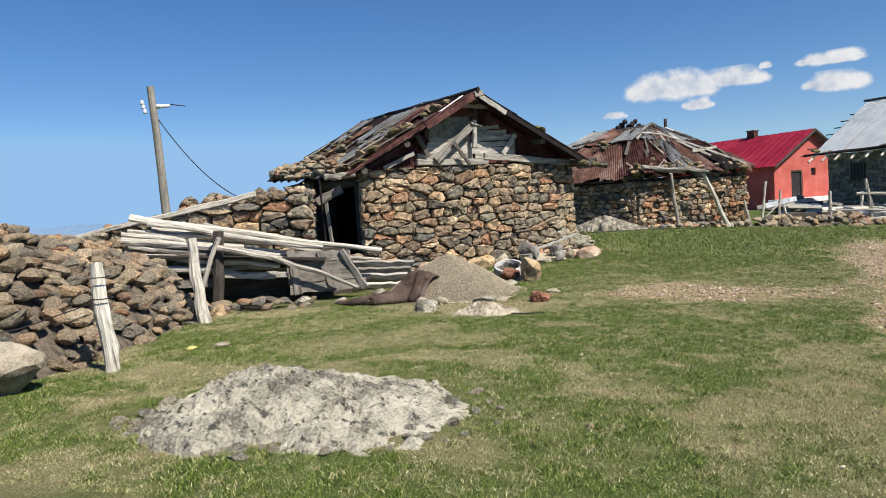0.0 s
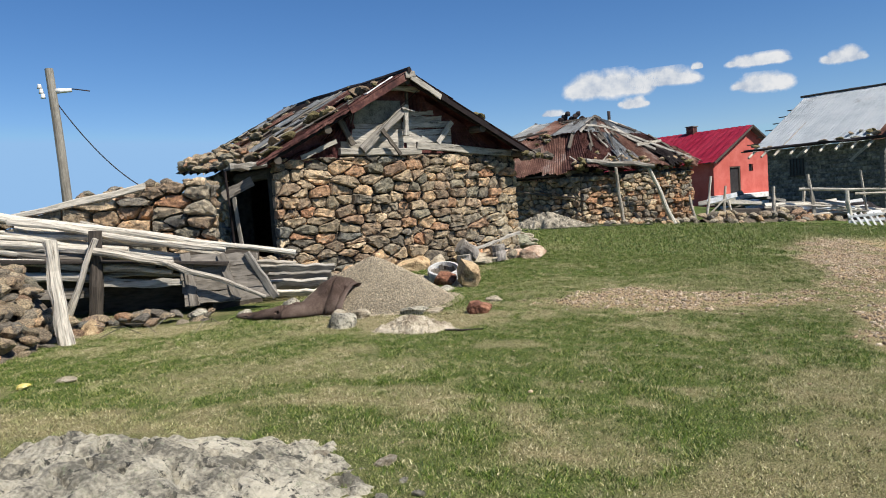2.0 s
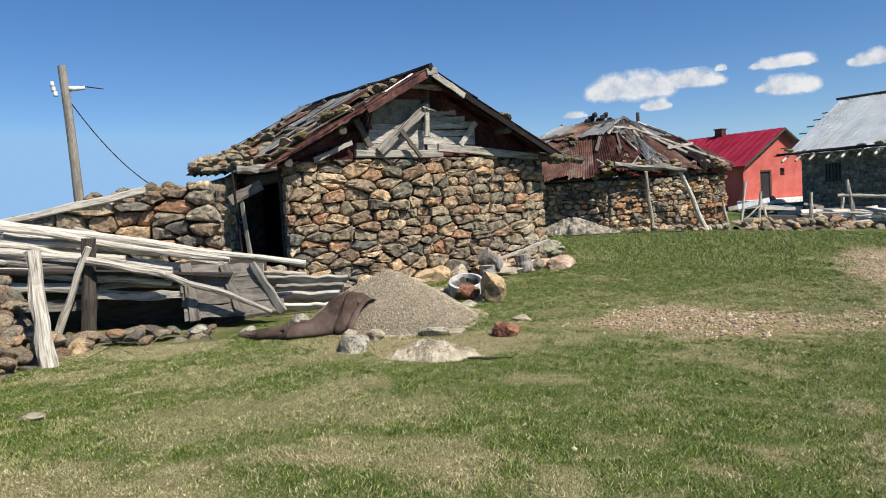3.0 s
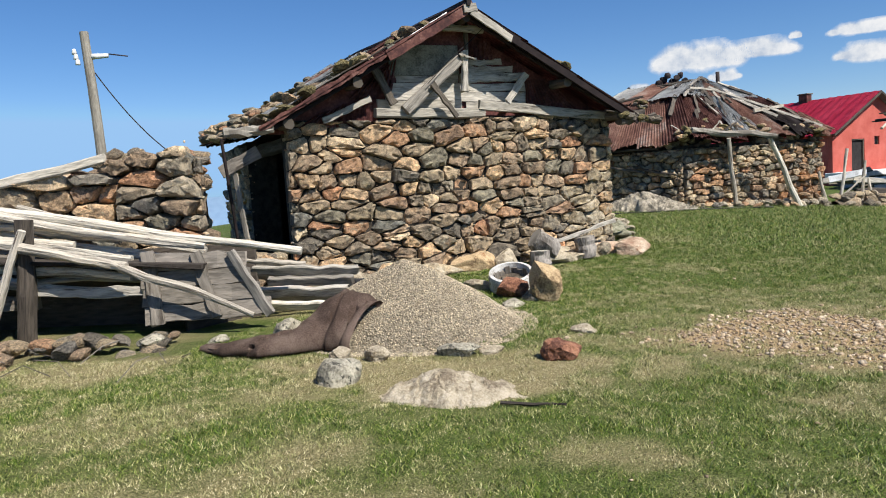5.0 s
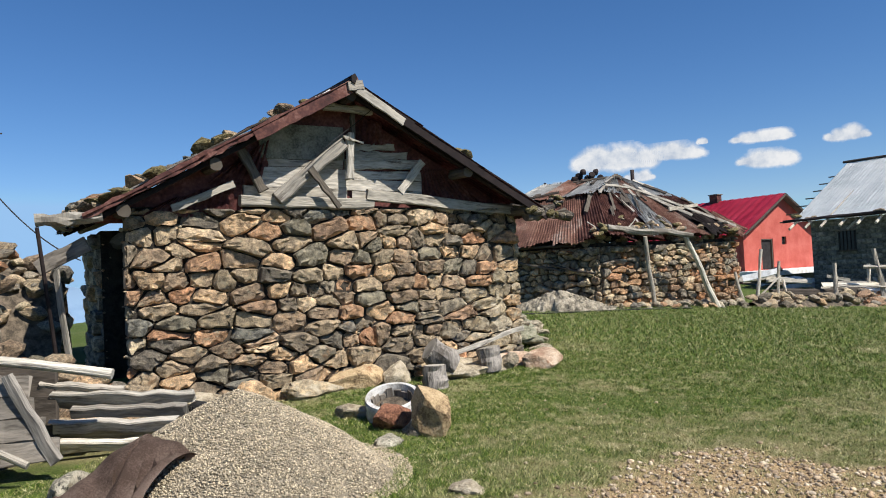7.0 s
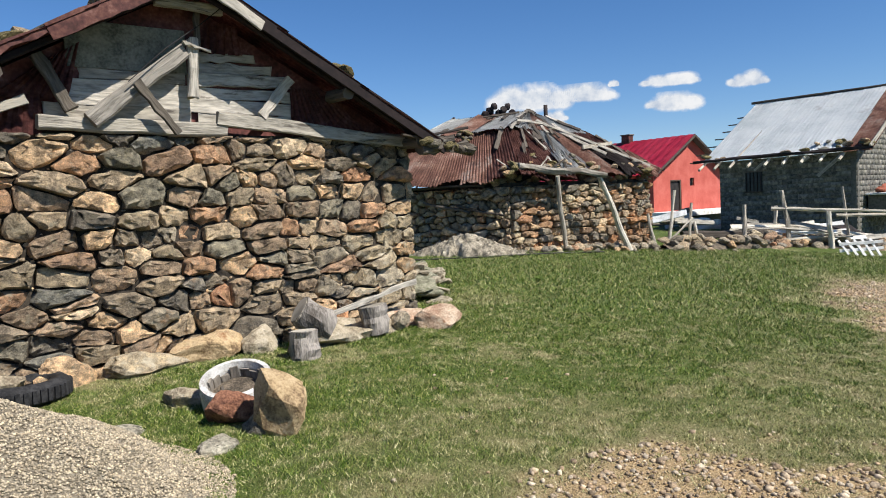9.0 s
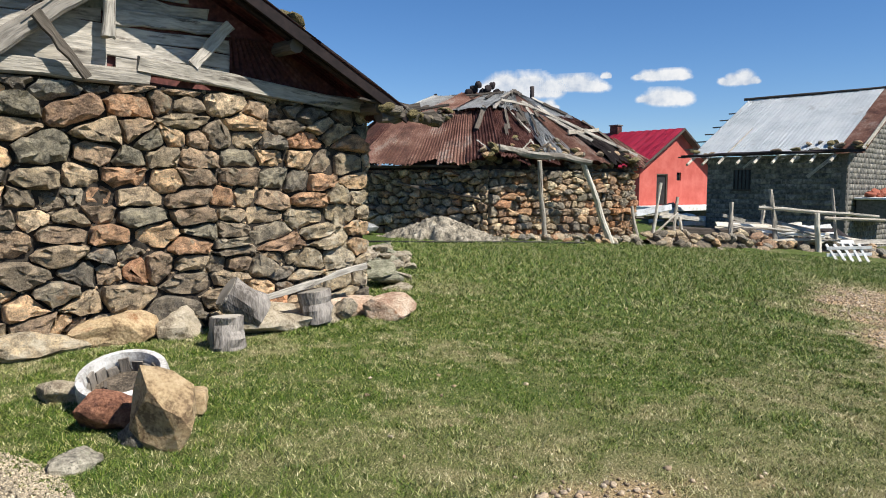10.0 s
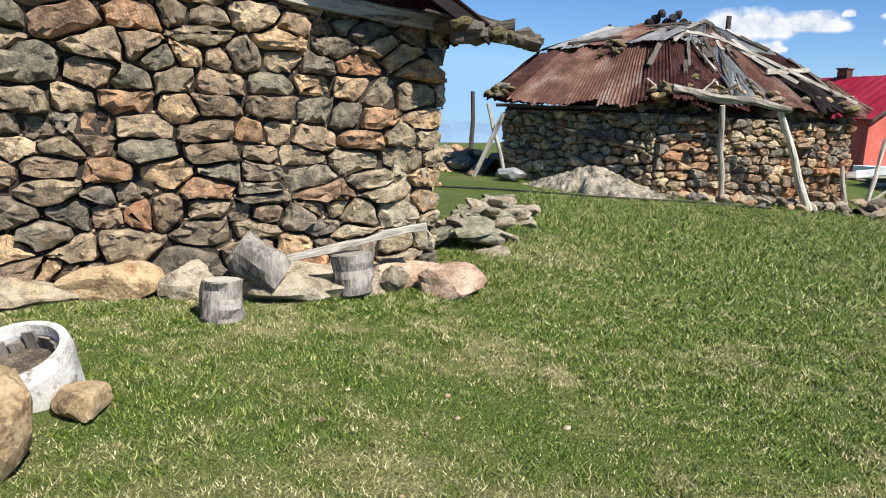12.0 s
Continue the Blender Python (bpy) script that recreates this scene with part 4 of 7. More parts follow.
for x, y, s, m in ((1.9, 0.3, 0.26, STONE), (1.7, 0.5, 0.22, MOSS), (2.1, 0.15, 0.14, MOSS), (4.05, -0.22, 0.24, MOSS), (4.2, -0.15, 0.18, STONE), (4.12, -0.3, 0.2, MOSS), (1.1, 0.15, 0.26, MOSS), (0.95, 0.35, 0.3, MOSS), (0.35, 0.1, 0.25, MOSS), (0.2, 0.4, 0.3, STONE), (1.95, 0.7, 0.3, STONE)):
    stone_piece(HUT, hw(x, y, slope(x) + 0.08 + s * 0.2), (s * 1.3, s, s * 0.6), m, rs, "moss_clump" if m is MOSS else "roof_stone", True)

re_ = random.Random(93)
for k in range(95):
    y = re_.uniform(0.5, D + 0.1)
    f = abs(re_.gauss(0, 0.11)) - 0.03
    s = re_.uniform(0.14, 0.30)
    stone_piece(HUT, hw(EL + (RX - EL) * f, y, EZ + (ROOF_Z - EZ) * f + 0.07 + re_.choice((0, 0, 0.12)) + RISE * y), (s * 1.35, s, s * 0.55), re_.choice((STONE, STONE_ORANGE, STONE_PALE)), re_, "roof_stone", True)
for k, (y0, f0, y1, f1, w, mt) in enumerate(((1.0, 0.10, 1.2, 0.55, 0.55, ZINC), (2.2, 0.45, 2.5, 0.85, 0.65, ZINC), (3.6, 0.25, 3.3, 0.7, 0.6, RUST_LIGHT), (0.55, 0.5, 0.75, 0.9, 0.5, RUST), (4.6, 0.5, 4.9, 0.92, 0.6, ZINC))):
    q = [(EL + (RX - EL) * f, y, EZ + (ROOF_Z - EZ) * f + 0.115 + RISE * y) for f, y in ((f0, y0), (f0, y0 + w), (f1, y1 + w), (f1, y1))]
    part("roof_patch", corrugated_bm(q, 0.076, 0.009, 4, 0.05, 960 + k, 0.10), mt, HUT, "loose pale patch sheet on the slope" if mt is ZINC else "", world=False)

# corner of crumbling mortar
bm = rock_bm(77, 5, 3, 0.3, 0.05)
bmesh.ops.transform(bm, matrix=pose(4.88, 0.17, 1.45) @ Matrix.Diagonal((0.58, 0.36, 1.5, 1)), verts=bm.verts)
part("mortar_patch", bm, RENDER, front, "crumbling lime mortar on the corner", world=False)


def choose_front(cx, cz, r):
    if cx > 4.35 + 0.25 * math.sin(cz * 5) and 0.2 < cz < 1.75 and r.random() < 0.85:
        return STONE_PALE
    return STONE_ORANGE if r.random() < (0.42 if cx > 3.7 and cz < 1.7 else 0.12) else STONE


FACE = HM @ Matrix.Translation((0, 0.05, 0.22))
rubble_face(front, FACE, W, WALLTOP - 0.24, 0.285, 0.158, 12, choose_front, bulge=0.065)
rubble_face(side_l, HM @ pose(0.06, D, 0.22, 0, 0, -90), D - 3.4, WALLTOP - 0.25, 0.36, 0.21, 13, lambda a, b, r: STONE_GREY)
# foundation blocks along the foot of the front wall: middle, length, height, stone
BASE = [(0.30, 0.62, 0.34, STONE), (0.72, 0.60, 0.32, PALE_ROCK), (1.28, 0.56, 0.40, STONE), (1.95, 0.80, 0.26, STONE_PALE), (2.52, 0.66, 0.42, OCHRE_ROCK), (3.02, 0.48, 0.36, PALE_ROCK),
        (3.92, 0.86, 0.34, PALE_ROCK), (4.40, 0.34, 0.24, STONE_PALE), (4.84, 0.64, 0.34, PINK_ROCK)]
for k, (x, ln, hi, mt) in enumerate(BASE):
    p = hw(x, -0.06 - 0.04 * (k % 2), 0)
    bm = rock_bm(1200 + k, 9, 3, 0.22, 0.055)
    bmesh.ops.transform(bm, matrix=pose(p[0], p[1], gz(p[0], p[1]) + hi * 0.24, 5 * (k % 3) - 5, 4, 45.6 + 4 * (k % 4) - 6) @ Matrix.Diagonal((ln * 1.15, 0.40, hi * 1.0, 1)), verts=bm.verts)
    part("foundation_stone", bm, mt, HUT, "broad iron-stained foundation block" if mt is OCHRE_ROCK else "")


# ---- the round-roofed hut ----
B0, B1, B2, B3, B4 = Vector((-5.5, 27.3)), Vector((-1.95, 26.25)), Vector((1.75, 28.95)), Vector((0.6, 33.0)), Vector((-4.7, 32.6))
HUTB = thing("round_roofed_hut", "low rubble stone hut under a patched rusted roof", "hut", (-2, 29.3, 0.4))
ring = [B0, B1, B2, B3, B4]
mid = Vector((-2.0, 29.6))
BASE_B, TOP_B = 0.0, 2.30
walls_b = []
for k in range(5):
    a, b = ring[k], ring[(k + 1) % 5]
    d = b - a
    ang = math.degrees(math.atan2(d.y, d.x))
    bm = box_bm((0, 0.05, BASE_B - 0.4), (d.length, 0.5, TOP_B))
    bmesh.ops.transform(bm, matrix=pose(a.x, a.y, 0, 0, 0, ang), verts=bm.verts)
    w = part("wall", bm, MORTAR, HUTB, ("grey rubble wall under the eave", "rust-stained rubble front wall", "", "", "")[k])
    walls_b.append((w, a, ang, d.length))


def choose_b(cx, cz, r):
    return STONE_RUST if (0.35 < cx < 1.5 or cx > 3.1) and r.random() < 0.6 else (STONE_ORANGE if r.random() < 0.5 else STONE)


w, a, ang, ln = walls_b[0]
rubble_face(w, pose(a.x, a.y, 0.35, 0, 0, ang), ln, 1.85, 0.235, 0.155, 31, lambda cx, cz, r: STONE if r.random() < 0.7 else STONE_PALE, bulge=0.15)
w, a, ang, ln = walls_b[1]
rubble_face(w, pose(a.x, a.y, 0.15, 0, 0, ang), ln, 2.05, 0.235, 0.15, 32, choose_b, bulge=0.13)
# roof
APEX = [(-3.7, 29.6, 4.30), (-1.5, 29.9, 4.42)]
EAVE = [(-6.0, 27.0, 2.38), (-1.75, 25.75, 2.42), (2.05, 28.75, 2.42), (0.8, 33.4, 2.4), (-5.0, 33.0, 2.4)]


def v3(p, q, t):
    return tuple(Vector(p).lerp(Vector(q), t))


SHOULDER = [(-5.0, 28.2, 3.55), (-2.1, 27.5, 3.75), (0.1, 29.3, 3.65), (-0.4, 32.0, 3.4), (-4.4, 32.0, 3.4)]


def roof_run(e0, e1, s0, s1, n, mats, seed, lift=0.0):
    rr = random.Random(seed)
    for k in range(n):
        t0, t1 = k / n, (k + 1) / n + 0.03
        q = [Vector(v3(e0, e1, t0)), Vector(v3(e0, e1, t1)), Vector(v3(s0, s1, t1)), Vector(v3(s0, s1, t0))]
        q[0] += (q[0] - q[3]) * rr.uniform(-0.10, 0.10)
        q[1] += (q[1] - q[2]) * rr.uniform(-0.10, 0.10)
        up = Vector((0, 0, lift + 0.012 * (k % 2) + rr.uniform(0, 0.03)))
        part("roof_sheet", corrugated_bm([p + up for p in q], 0.085, 0.012, 4, 0.06, seed + k, 0.12), mats[k % len(mats)], HUTB)


roof_run(EAVE[0], EAVE[1], SHOULDER[0], SHOULDER[1], 6, [RUST, RUST_LIGHT, RUST_LIGHT, RUST_LIGHT, RUST_LIGHT, RUST], 400)
roof_run(EAVE[1], EAVE[2], SHOULDER[1], SHOULDER[2], 6, [RUST, RUST, ZINC, RUST_LIGHT, DARKIRON, RUST], 410)
roof_run(EAVE[2], EAVE[3], SHOULDER[2], SHOULDER[3], 4, [RUST, DARKIRON], 420)
roof_run(EAVE[3], EAVE[4], SHOULDER[3], SHOULDER[4], 4, [RUST, DARKIRON], 430)
roof_run(EAVE[4], EAVE[0], SHOULDER[4], SHOULDER[0], 4, [DARKIRON, RUST], 440)
TOPS = [APEX[0], APEX[1], APEX[1], APEX[1], APEX[0]]
TOPS2 = [APEX[1], APEX[1], APEX[1], APEX[0], APEX[0]]
for k in range(5):
    roof_run(SHOULDER[k], SHOULDER[(k + 1) % 5], TOPS[k], TOPS2[k], 3, [ZINC, RUST_LIGHT, ZINC] if k < 2 else [DARKIRON, RUST], 450 + 10 * k, 0.04)


def on_roof(k, t, s):
    """A place on face k of the roof: t along it, s from eave (0) over the shoulder (1) to the top (2)."""
    e, h = v3(EAVE[k], EAVE[(k + 1) % 5], t), v3(SHOULDER[k], SHOULDER[(k + 1) % 5], t)
    top = v3(TOPS[k], TOPS2[k], t)
    return v3(e, h, s) if s <= 1 else v3(h, top, s - 1)


rb = random.Random(17)
for k in range(34):
    fidx = rb.choice((0, 1, 1, 1))
    t, s = rb.uniform(0.02, 0.98), rb.uniform(0.05, 1.9)
    if fidx == 0 and s < 1.0 and 0.15 < t < 0.85:
        s = rb.uniform(1.0, 1.9)
    p, q = on_roof(fidx, t, s), on_roof(fidx, min(1, max(0, t + rb.uniform(-0.12, 0.12))), min(2, s + rb.uniform(0.3, 0.7)))
    p, q = (p[0], p[1] - 0.02, p[2] + 0.10), (q[0], q[1] - 0.02, q[2] + 0.10)
    part("roof_lath", plank_bm(p, q, rb.uniform(0.05, 0.12), 0.025, (1, 0.3, 0), 500 + k, 0.01), rb.choice((WOOD, DARKWOOD, DARKWOOD, DARKWOOD)), HUTB)
for k, (f, t0, s0, t1, s1, w, m) in enumerate(((1, 0.10, 1.25, 0.48, 1.15, 0.10, WOOD), (1, 0.42, 1.3, 0.75, 0.35, 0.12, WOOD), (1, 0.62, 0.5, 0.98, 0.62, 0.14, LOGWOOD), (1, 0.55, 1.05, 0.95, 0.05, 0.10, WOOD), (0, 0.2, 1.05, 0.6, 1.15, 0.09, DARKWOOD), (0, 0.55, 1.7, 0.95, 1.75, 0.07, DARKWOOD))):
    p, q = on_roof(f, t0, s0), on_roof(f, t1, s1)
    part("roof_plank", plank_bm((p[0], p[1], p[2] + 0.14), (q[0], q[1], q[2] + 0.14), w * 0.75, 0.035, (0.2, 0.5, 1), 560 + k, 0.01), m, HUTB, "bleached plank laid over the sheets" if m is WOOD else "")
part("roof_patch", corrugated_bm([on_roof(1, 0.3, 0.75), on_roof(1, 0.62, 0.7), on_roof(1, 0.5, 1.4), on_roof(1, 0.22, 1.5)], 0.08, 0.01, 4, 0.06, 571, 0.06), ZINC, HUTB, "grey zinc patch sheet")
for k in range(70):
    f = rb.choice((0, 1, 1, 1))
    t, s = rb.uniform(0.0, 1), rb.uniform(0.0, 0.22)
    if k > 48:
        t, s = (rb.uniform(0.55, 0.7), rb.uniform(0.75, 1.05)) if k % 2 else (rb.uniform(0.1, 0.5), rb.uniform(0.0, 0.4))
        f = 0 if k % 2 else 1
    if f == 0 and s < 0.3:
        t = rb.choice((rb.uniform(0, 0.15), rb.uniform(0.9, 1)))
    z = rb.uniform(0.13, 0.32)
    p = on_roof(f, t, s)
    stone_piece(HUTB, (p[0], p[1], p[2] + 0.08), (z * 1.2, z, z * 0.55), rb.choice((STONE, STONE_GREY, MOSS)), rb, "roof_stone", True)
part("stove_pipe", log_bm((-1.0, 30.2, 3.6), (-1.0, 30.2, 4.66), 0.06, 0.06, 0, 12, 3, 0.02, 3), DARKIRON, HUTB, "black tin stove pipe", smooth=True)
for k in range(7):
    p = (-2.75 + 0.13 * k, 29.55 + 0.05 * (k % 2), 4.42)
    stone_piece(HUTB, (p[0], p[1], p[2] + 0.10 * (k % 3)), (0.26, 0.2, 0.24), DARKIRON, rb, "scrap")
part("eave_beam", log_bm((-5.6, 26.95, 2.28), (-2.6, 26.1, 2.26), 0.035, 0.03, 0.05, seed=61), DARKWOOD, HUTB, "thin pole under the eave")
part("eave_beam", log_bm((-1.7, 25.95, 2.66), (0.45, 26.75, 2.38), 0.085, 0.06, 0.10, 9, 12, 0.3, 62), POLEWOOD, HUTB, "crooked bleached log carried by the post")
part("prop", log_bm((-0.62, 26.70, gz(-0.62, 26.7) - 0.05), (-0.78, 26.2, 2.40), 0.062, 0.052, 0.02, seed=63), LOGWOOD, HUTB, "upright peeled prop")
part("prop", log_bm((1.05, 27.55, gz(1.05, 27.55) - 0.05), (0.25, 26.75, 2.35), 0.085, 0.06, 0.04, seed=64), LOGWOOD, HUTB, "leaning crooked prop")
part("prop", plank_bm((-5.95, 26.6, gz(-5.95, 26.6) - 0.05), (-5.35, 26.75, 2.1), 0.10, 0.05, (1, 0, 0), 65), WOOD, HUTB, "pale leaning board")
part("prop", log_bm((-5.2, 26.7, gz(-5.2, 26.7)), (-5.75, 26.8, 2.3), 0.05, 0.04, 0.03, seed=66), WOOD, HUTB)
for k in range(8):
    x = -1.75 + 0.17 * k
    part("splinter", plank_bm((x, 25.95 + 0.1 * k, 2.5 + 0.03 * (k % 4)), (x + 0.25 * (k % 5) - 0.5, 26.3 + 0.1 * k, 2.9 - 0.07 * (k % 3)), 0.045, 0.015, (1, 0.3, 0), 600 + k, 0.01), DARKWOOD if k % 3 else WOOD, HUTB)
for k in range(5):
    part("wall_batten", log_bm((-4.2 + 0.9 * k, 26.55 - 0.26 * k, 1.9 - 0.1 * k), (-3.0 + 0.9 * k, 26.25 - 0.26 * k, 1.6 - 0.1 * k), 0.035, 0.03, 0.04, 7, 5, 0.2, 620 + k), DARKWOOD, HUTB) if k < 2 else None

# loose stones and torn sheet along the top of the front wall
rw = random.Random(71)
for k in range(64):
    t = rw.random()
    p = B1.lerp(B2, t) if k % 4 else B0.lerp(B1, 0.75 + 0.25 * t)
    z = rw.uniform(0.14, 0.30)
    stone_piece(HUTB, (p.x + rw.uniform(-0.1, 0.15), p.y + rw.uniform(-0.05, 0.3), 2.22 + rw.uniform(0, 0.30)), (z * 1.3, z, z * 0.6), rw.choice((STONE, STONE_GREY, STONE_ORANGE)), rw, "wall_stone", True)
for k, (t, w, drop) in enumerate(((0.02, 0.9, 0.35), (0.30, 0.6, 0.28), (0.72, 0.8, 0.32), (0.9, 0.5, 0.2))):
    a, b = Vector(v3(EAVE[1], EAVE[2], t)), Vector(v3(EAVE[1], EAVE[2], min(1, t + w / 4.7)))
    c, d = Vector(v3(SHOULDER[1], SHOULDER[2], t + 0.05)), Vector(v3(SHOULDER[1], SHOULDER[2], min(1, t + 0.12)))
    lift = Vector((0.02, -0.06, 0.10))
    part("torn_sheet", corrugated_bm([a.lerp(c, -0.05) + lift + Vector((0, 0, -0.03 * k)), b.lerp(d, 0.03) + lift, b.lerp(d, 0.45) + lift, a.lerp(c, 0.4) + lift], 0.09, 0.012, 4, 0.10, 640 + k, 0.2), (RUST, ZINC, DARKIRON, RUST_LIGHT)[k], HUTB, "torn bent iron sheet" if k == 0 else "")


# ---- the red house ----
RED = thing("red_house", "coral rendered cottage with a crimson sheet metal roof", "house", (6.81, 50.0, 0), 48.7)
# x runs along the gable, y back along the ridge
HWID, HLEN, REAVE, RTOP, FLOOR = 3.55, 8.5, 3.12, 5.05, 0.95
bm = bmesh.new()
holes = [(-1.95, -0.85, FLOOR, 2.62), (0.03, 0.48, 2.28, 2.72)]
for x0, x1 in ((-HWID, -1.95), (-1.95, -0.85), (-0.85, 0.03), (0.03, 0.48), (0.48, HWID)):
    spans = [(FLOOR - 0.9, None)]
    for hx0, hx1, z0, z1 in holes:
        if abs(hx0 - x0) < 1e-6:
            spans = [(FLOOR - 0.9, z0), (z1, None)]
    for z0, z1 in spans:
        tops = []
        for x in (x0, x1):
            tops.append(z1 if z1 is not None else REAVE + (RTOP - REAVE) * (1 - abs(x) / HWID))
        pts = [(x0, z0), (x1, z0), (x1, tops[1])]
        if z1 is None and x0 < 0 < x1:
            pts.append((0, RTOP))
        pts.append((x0, tops[0]))
        b2 = prism_bm(pts, 0, 0.25)
        tmp = bpy.data.meshes.new("tmp")
        b2.to_mesh(tmp)
        b2.free()
        bm.from_mesh(tmp)
        bpy.data.meshes.remove(tmp)
gable_red = part("wall", bm, PLASTER_RED, RED, "coral rendered gable wall", world=False)
part("wall", box_bm((-HWID, 0.26, 0), (-HWID + 0.25, HLEN, REAVE)), PLASTER_RED, RED, world=False)
part("wall", box_bm((HWID - 0.25, 0.26, 0), (HWID, HLEN, REAVE)), PLASTER_RED, RED, world=False)
part("wall", box_bm((-HWID + 0.26, HLEN - 0.25, 0), (HWID - 0.26, HLEN, REAVE)), PLASTER_RED, RED, world=False)
part("ceiling", box_bm((-HWID + 0.26, 0.26, REAVE - 0.1), (HWID - 0.26, HLEN - 0.26, REAVE - 0.02)), DARK, RED, world=False)
door = part("door", box_bm((-1.90, 0.12, FLOOR + 0.01), (-0.90, 0.17, 2.58), 0.006), DARK, RED, "dark half-open plank door", world=False)
part("door_frame", box_bm((-1.948, 0.03, FLOOR + 0.01), (-1.88, 0.2, 2.615), 0.004), DARKWOOD, door, world=False)
part("door_frame", box_bm((-0.92, 0.03, FLOOR + 0.01), (-0.852, 0.2, 2.615), 0.004), DARKWOOD, door, world=False)
part("door_frame", box_bm((-1.878, 0.03, 2.55), (-0.922, 0.2, 2.615), 0.004), DARKWOOD, door, world=False)
win = part("window", box_bm((0.035, 0.12, 2.285), (0.475, 0.14, 2.715)), GLASS, RED, "small dark gable window", world=False)
part("window_frame", box_bm((0.035, 0.08, 2.285), (0.07, 0.115, 2.715)), DARKWOOD, win, world=False)
part("window_frame", box_bm((0.44, 0.08, 2.285), (0.475, 0.115, 2.715)), DARKWOOD, win, world=False)
for s in (-1, 1):
    e = [(s * (HWID + 0.45), -0.42, REAVE - 0.21), (s * (HWID + 0.45), HLEN + 0.3, REAVE - 0.21), (0, HLEN + 0.3, RTOP + 0.06), (0, -0.42, RTOP + 0.06)]
    if s > 0:
        e = [e[1], e[0], e[3], e[2]]
    part("roof", corrugated_bm(e, 0.5, 0.016, 2, 0.0, 700, 0.0, 0.03), SHEET_RED, RED, "crimson sheet metal roof slope", world=False)
    part("soffit", plank_bm((s * (HWID + 0.43), 0.0, REAVE - 0.26), (0, 0.0, RTOP - 0.02), 0.80, 0.03, (0, 1, 0), 1, 0.0), DARKWOOD, RED, world=False)
    part("verge_board", plank_bm((s * (HWID + 0.44), -0.43, REAVE - 0.27), (0, -0.43, RTOP - 0.02), 0.13, 0.03, (0, 0, 1), 2, 0.0), DARKWOOD, RED, "dark verge board", world=False)
chim = part("chimney", box_bm((-0.22, 3.75, RTOP - 0.2), (0.22, 4.3, RTOP + 0.42), 0.02), RUST, RED, "stubby brown chimney", world=False)
part("cap", box_bm((-0.27, 3.70, RTOP + 0.422), (0.27, 4.35, RTOP + 0.49), 0.01), MORTAR_GREY, chim, world=False)
part("plinth", box_bm((-HWID - 0.7, -1.7, FLOOR - 0.28), (HWID + 0.5, -0.02, FLOOR - 0.02), 0.02), WHITE, RED, "whitewashed concrete step slab", world=False)
part("plinth", box_bm((-HWID - 0.4, -1.4, -0.5), (HWID + 0.3, -0.3, FLOOR - 0.285)), MORTAR_GREY, RED, world=False)


# ---- the block house ----
GREY = thing("block_house", "unplastered concrete block house with a pale tin roof", "house", (6.23, 40.42, 0), -40.0)
# x runs along the long wall to the near corner; y goes into the house
GLEN, GDEP, GEAVE, GTOP = 5.35, 9.6, 3.10, 5.80


def block_wall(name, outline_top, w, m, hole=None, label=""):
    """Courses of blocks over a face that looks towards -y, up to a height given along x."""
    back = prism_bm([(0, -0.6), (w, -0.6)] + [(x, outline_top(x)) for x in ([w, w / 2, 0] if w > 6 else [w, 0])], 0.03, 0.22)
    bmesh.ops.transform(back, matrix=m, verts=back.verts)
    wall = part(name, back, MORTAR_GREY, GREY, label, world=False)
    vs, fs = [], []
    z, r = -0.6, 0
    while z < 6:
        x = -0.2 * (r % 2)
        while x < w:
            x0, x1, top = max(x, 0.005), min(x + 0.394, w - 0.005), z + 0.194
            if x1 - x0 > 0.05 and top < outline_top((x0 + x1) / 2) and not (hole and hole[0] < (x0 + x1) / 2 < hole[1] and hole[2] < z + 0.1 < hole[3]):
                b = len(vs)
                for yy in (0.04, 0.025):
                    g = 0.003 if yy < 0.03 else 0
                    vs += [(x0 + g, yy, z + g), (x1 - g, yy, z + g), (x1 - g, yy, top - g), (x0 + g, yy, top - g)]
                fs += [(b + 4, b + 5, b + 6, b + 7), (b, b + 1, b + 5, b + 4), (b + 1, b + 2, b + 6, b + 5), (b + 2, b + 3, b + 7, b + 6), (b + 3, b, b + 4, b + 7)]
            x += 0.40
        z += 0.20
        r += 1
    v = np.array([tuple(m @ Vector(p)) for p in vs])
    ob = new("blockwork", raw_mesh("blockwork", v, np.array(fs).reshape(-1), 4, BLOCK))
    ob.parent = wall
    tagged(ob, "grey hollow concrete blocks in courses", kind="stuff")
    return wall


def gable_top(x):
    return GEAVE + (GTOP - GEAVE - 0.1) * (1 - abs(x - GDEP / 2) / (GDEP / 2))


long_wall = block_wall("wall", lambda x: GEAVE, GLEN, Matrix.Identity(4), (1.1, 1.85, 1.75, 2.6), "shaded block wall with a barred window")
block_wall("wall", gable_top, GDEP, pose(GLEN, 0, 0, 0, 0, 90), None, "sunlit block gable wall")
part("wall", box_bm((0.0, 0.24, -0.6), (0.2, GDEP - 0.24, GEAVE)), MORTAR_GREY, GREY, world=False)
part("wall", box_bm((0.0, GDEP - 0.22, -0.6), (GLEN - 0.24, GDEP - 0.02, GEAVE)), MORTAR_GREY, GREY, world=False)
gw = part("window", box_bm((1.12, 0.005, 1.78), (1.82, 0.028, 2.58)), GLASS, long_wall, "dark barred window", world=False)
for k in range(5):
    part("bar", tube_bm([(1.17 + 0.15 * k, -0.02, 1.78), (1.17 + 0.15 * k, -0.02, 2.58)], 0.014), DARKIRON, gw, world=False)
for z in (1.76, 2.60):
    part("window_frame", box_bm((1.08, -0.03, z - 0.03), (1.86, 0.004, z + 0.03), 0.004), DARKWOOD, gw, world=False)
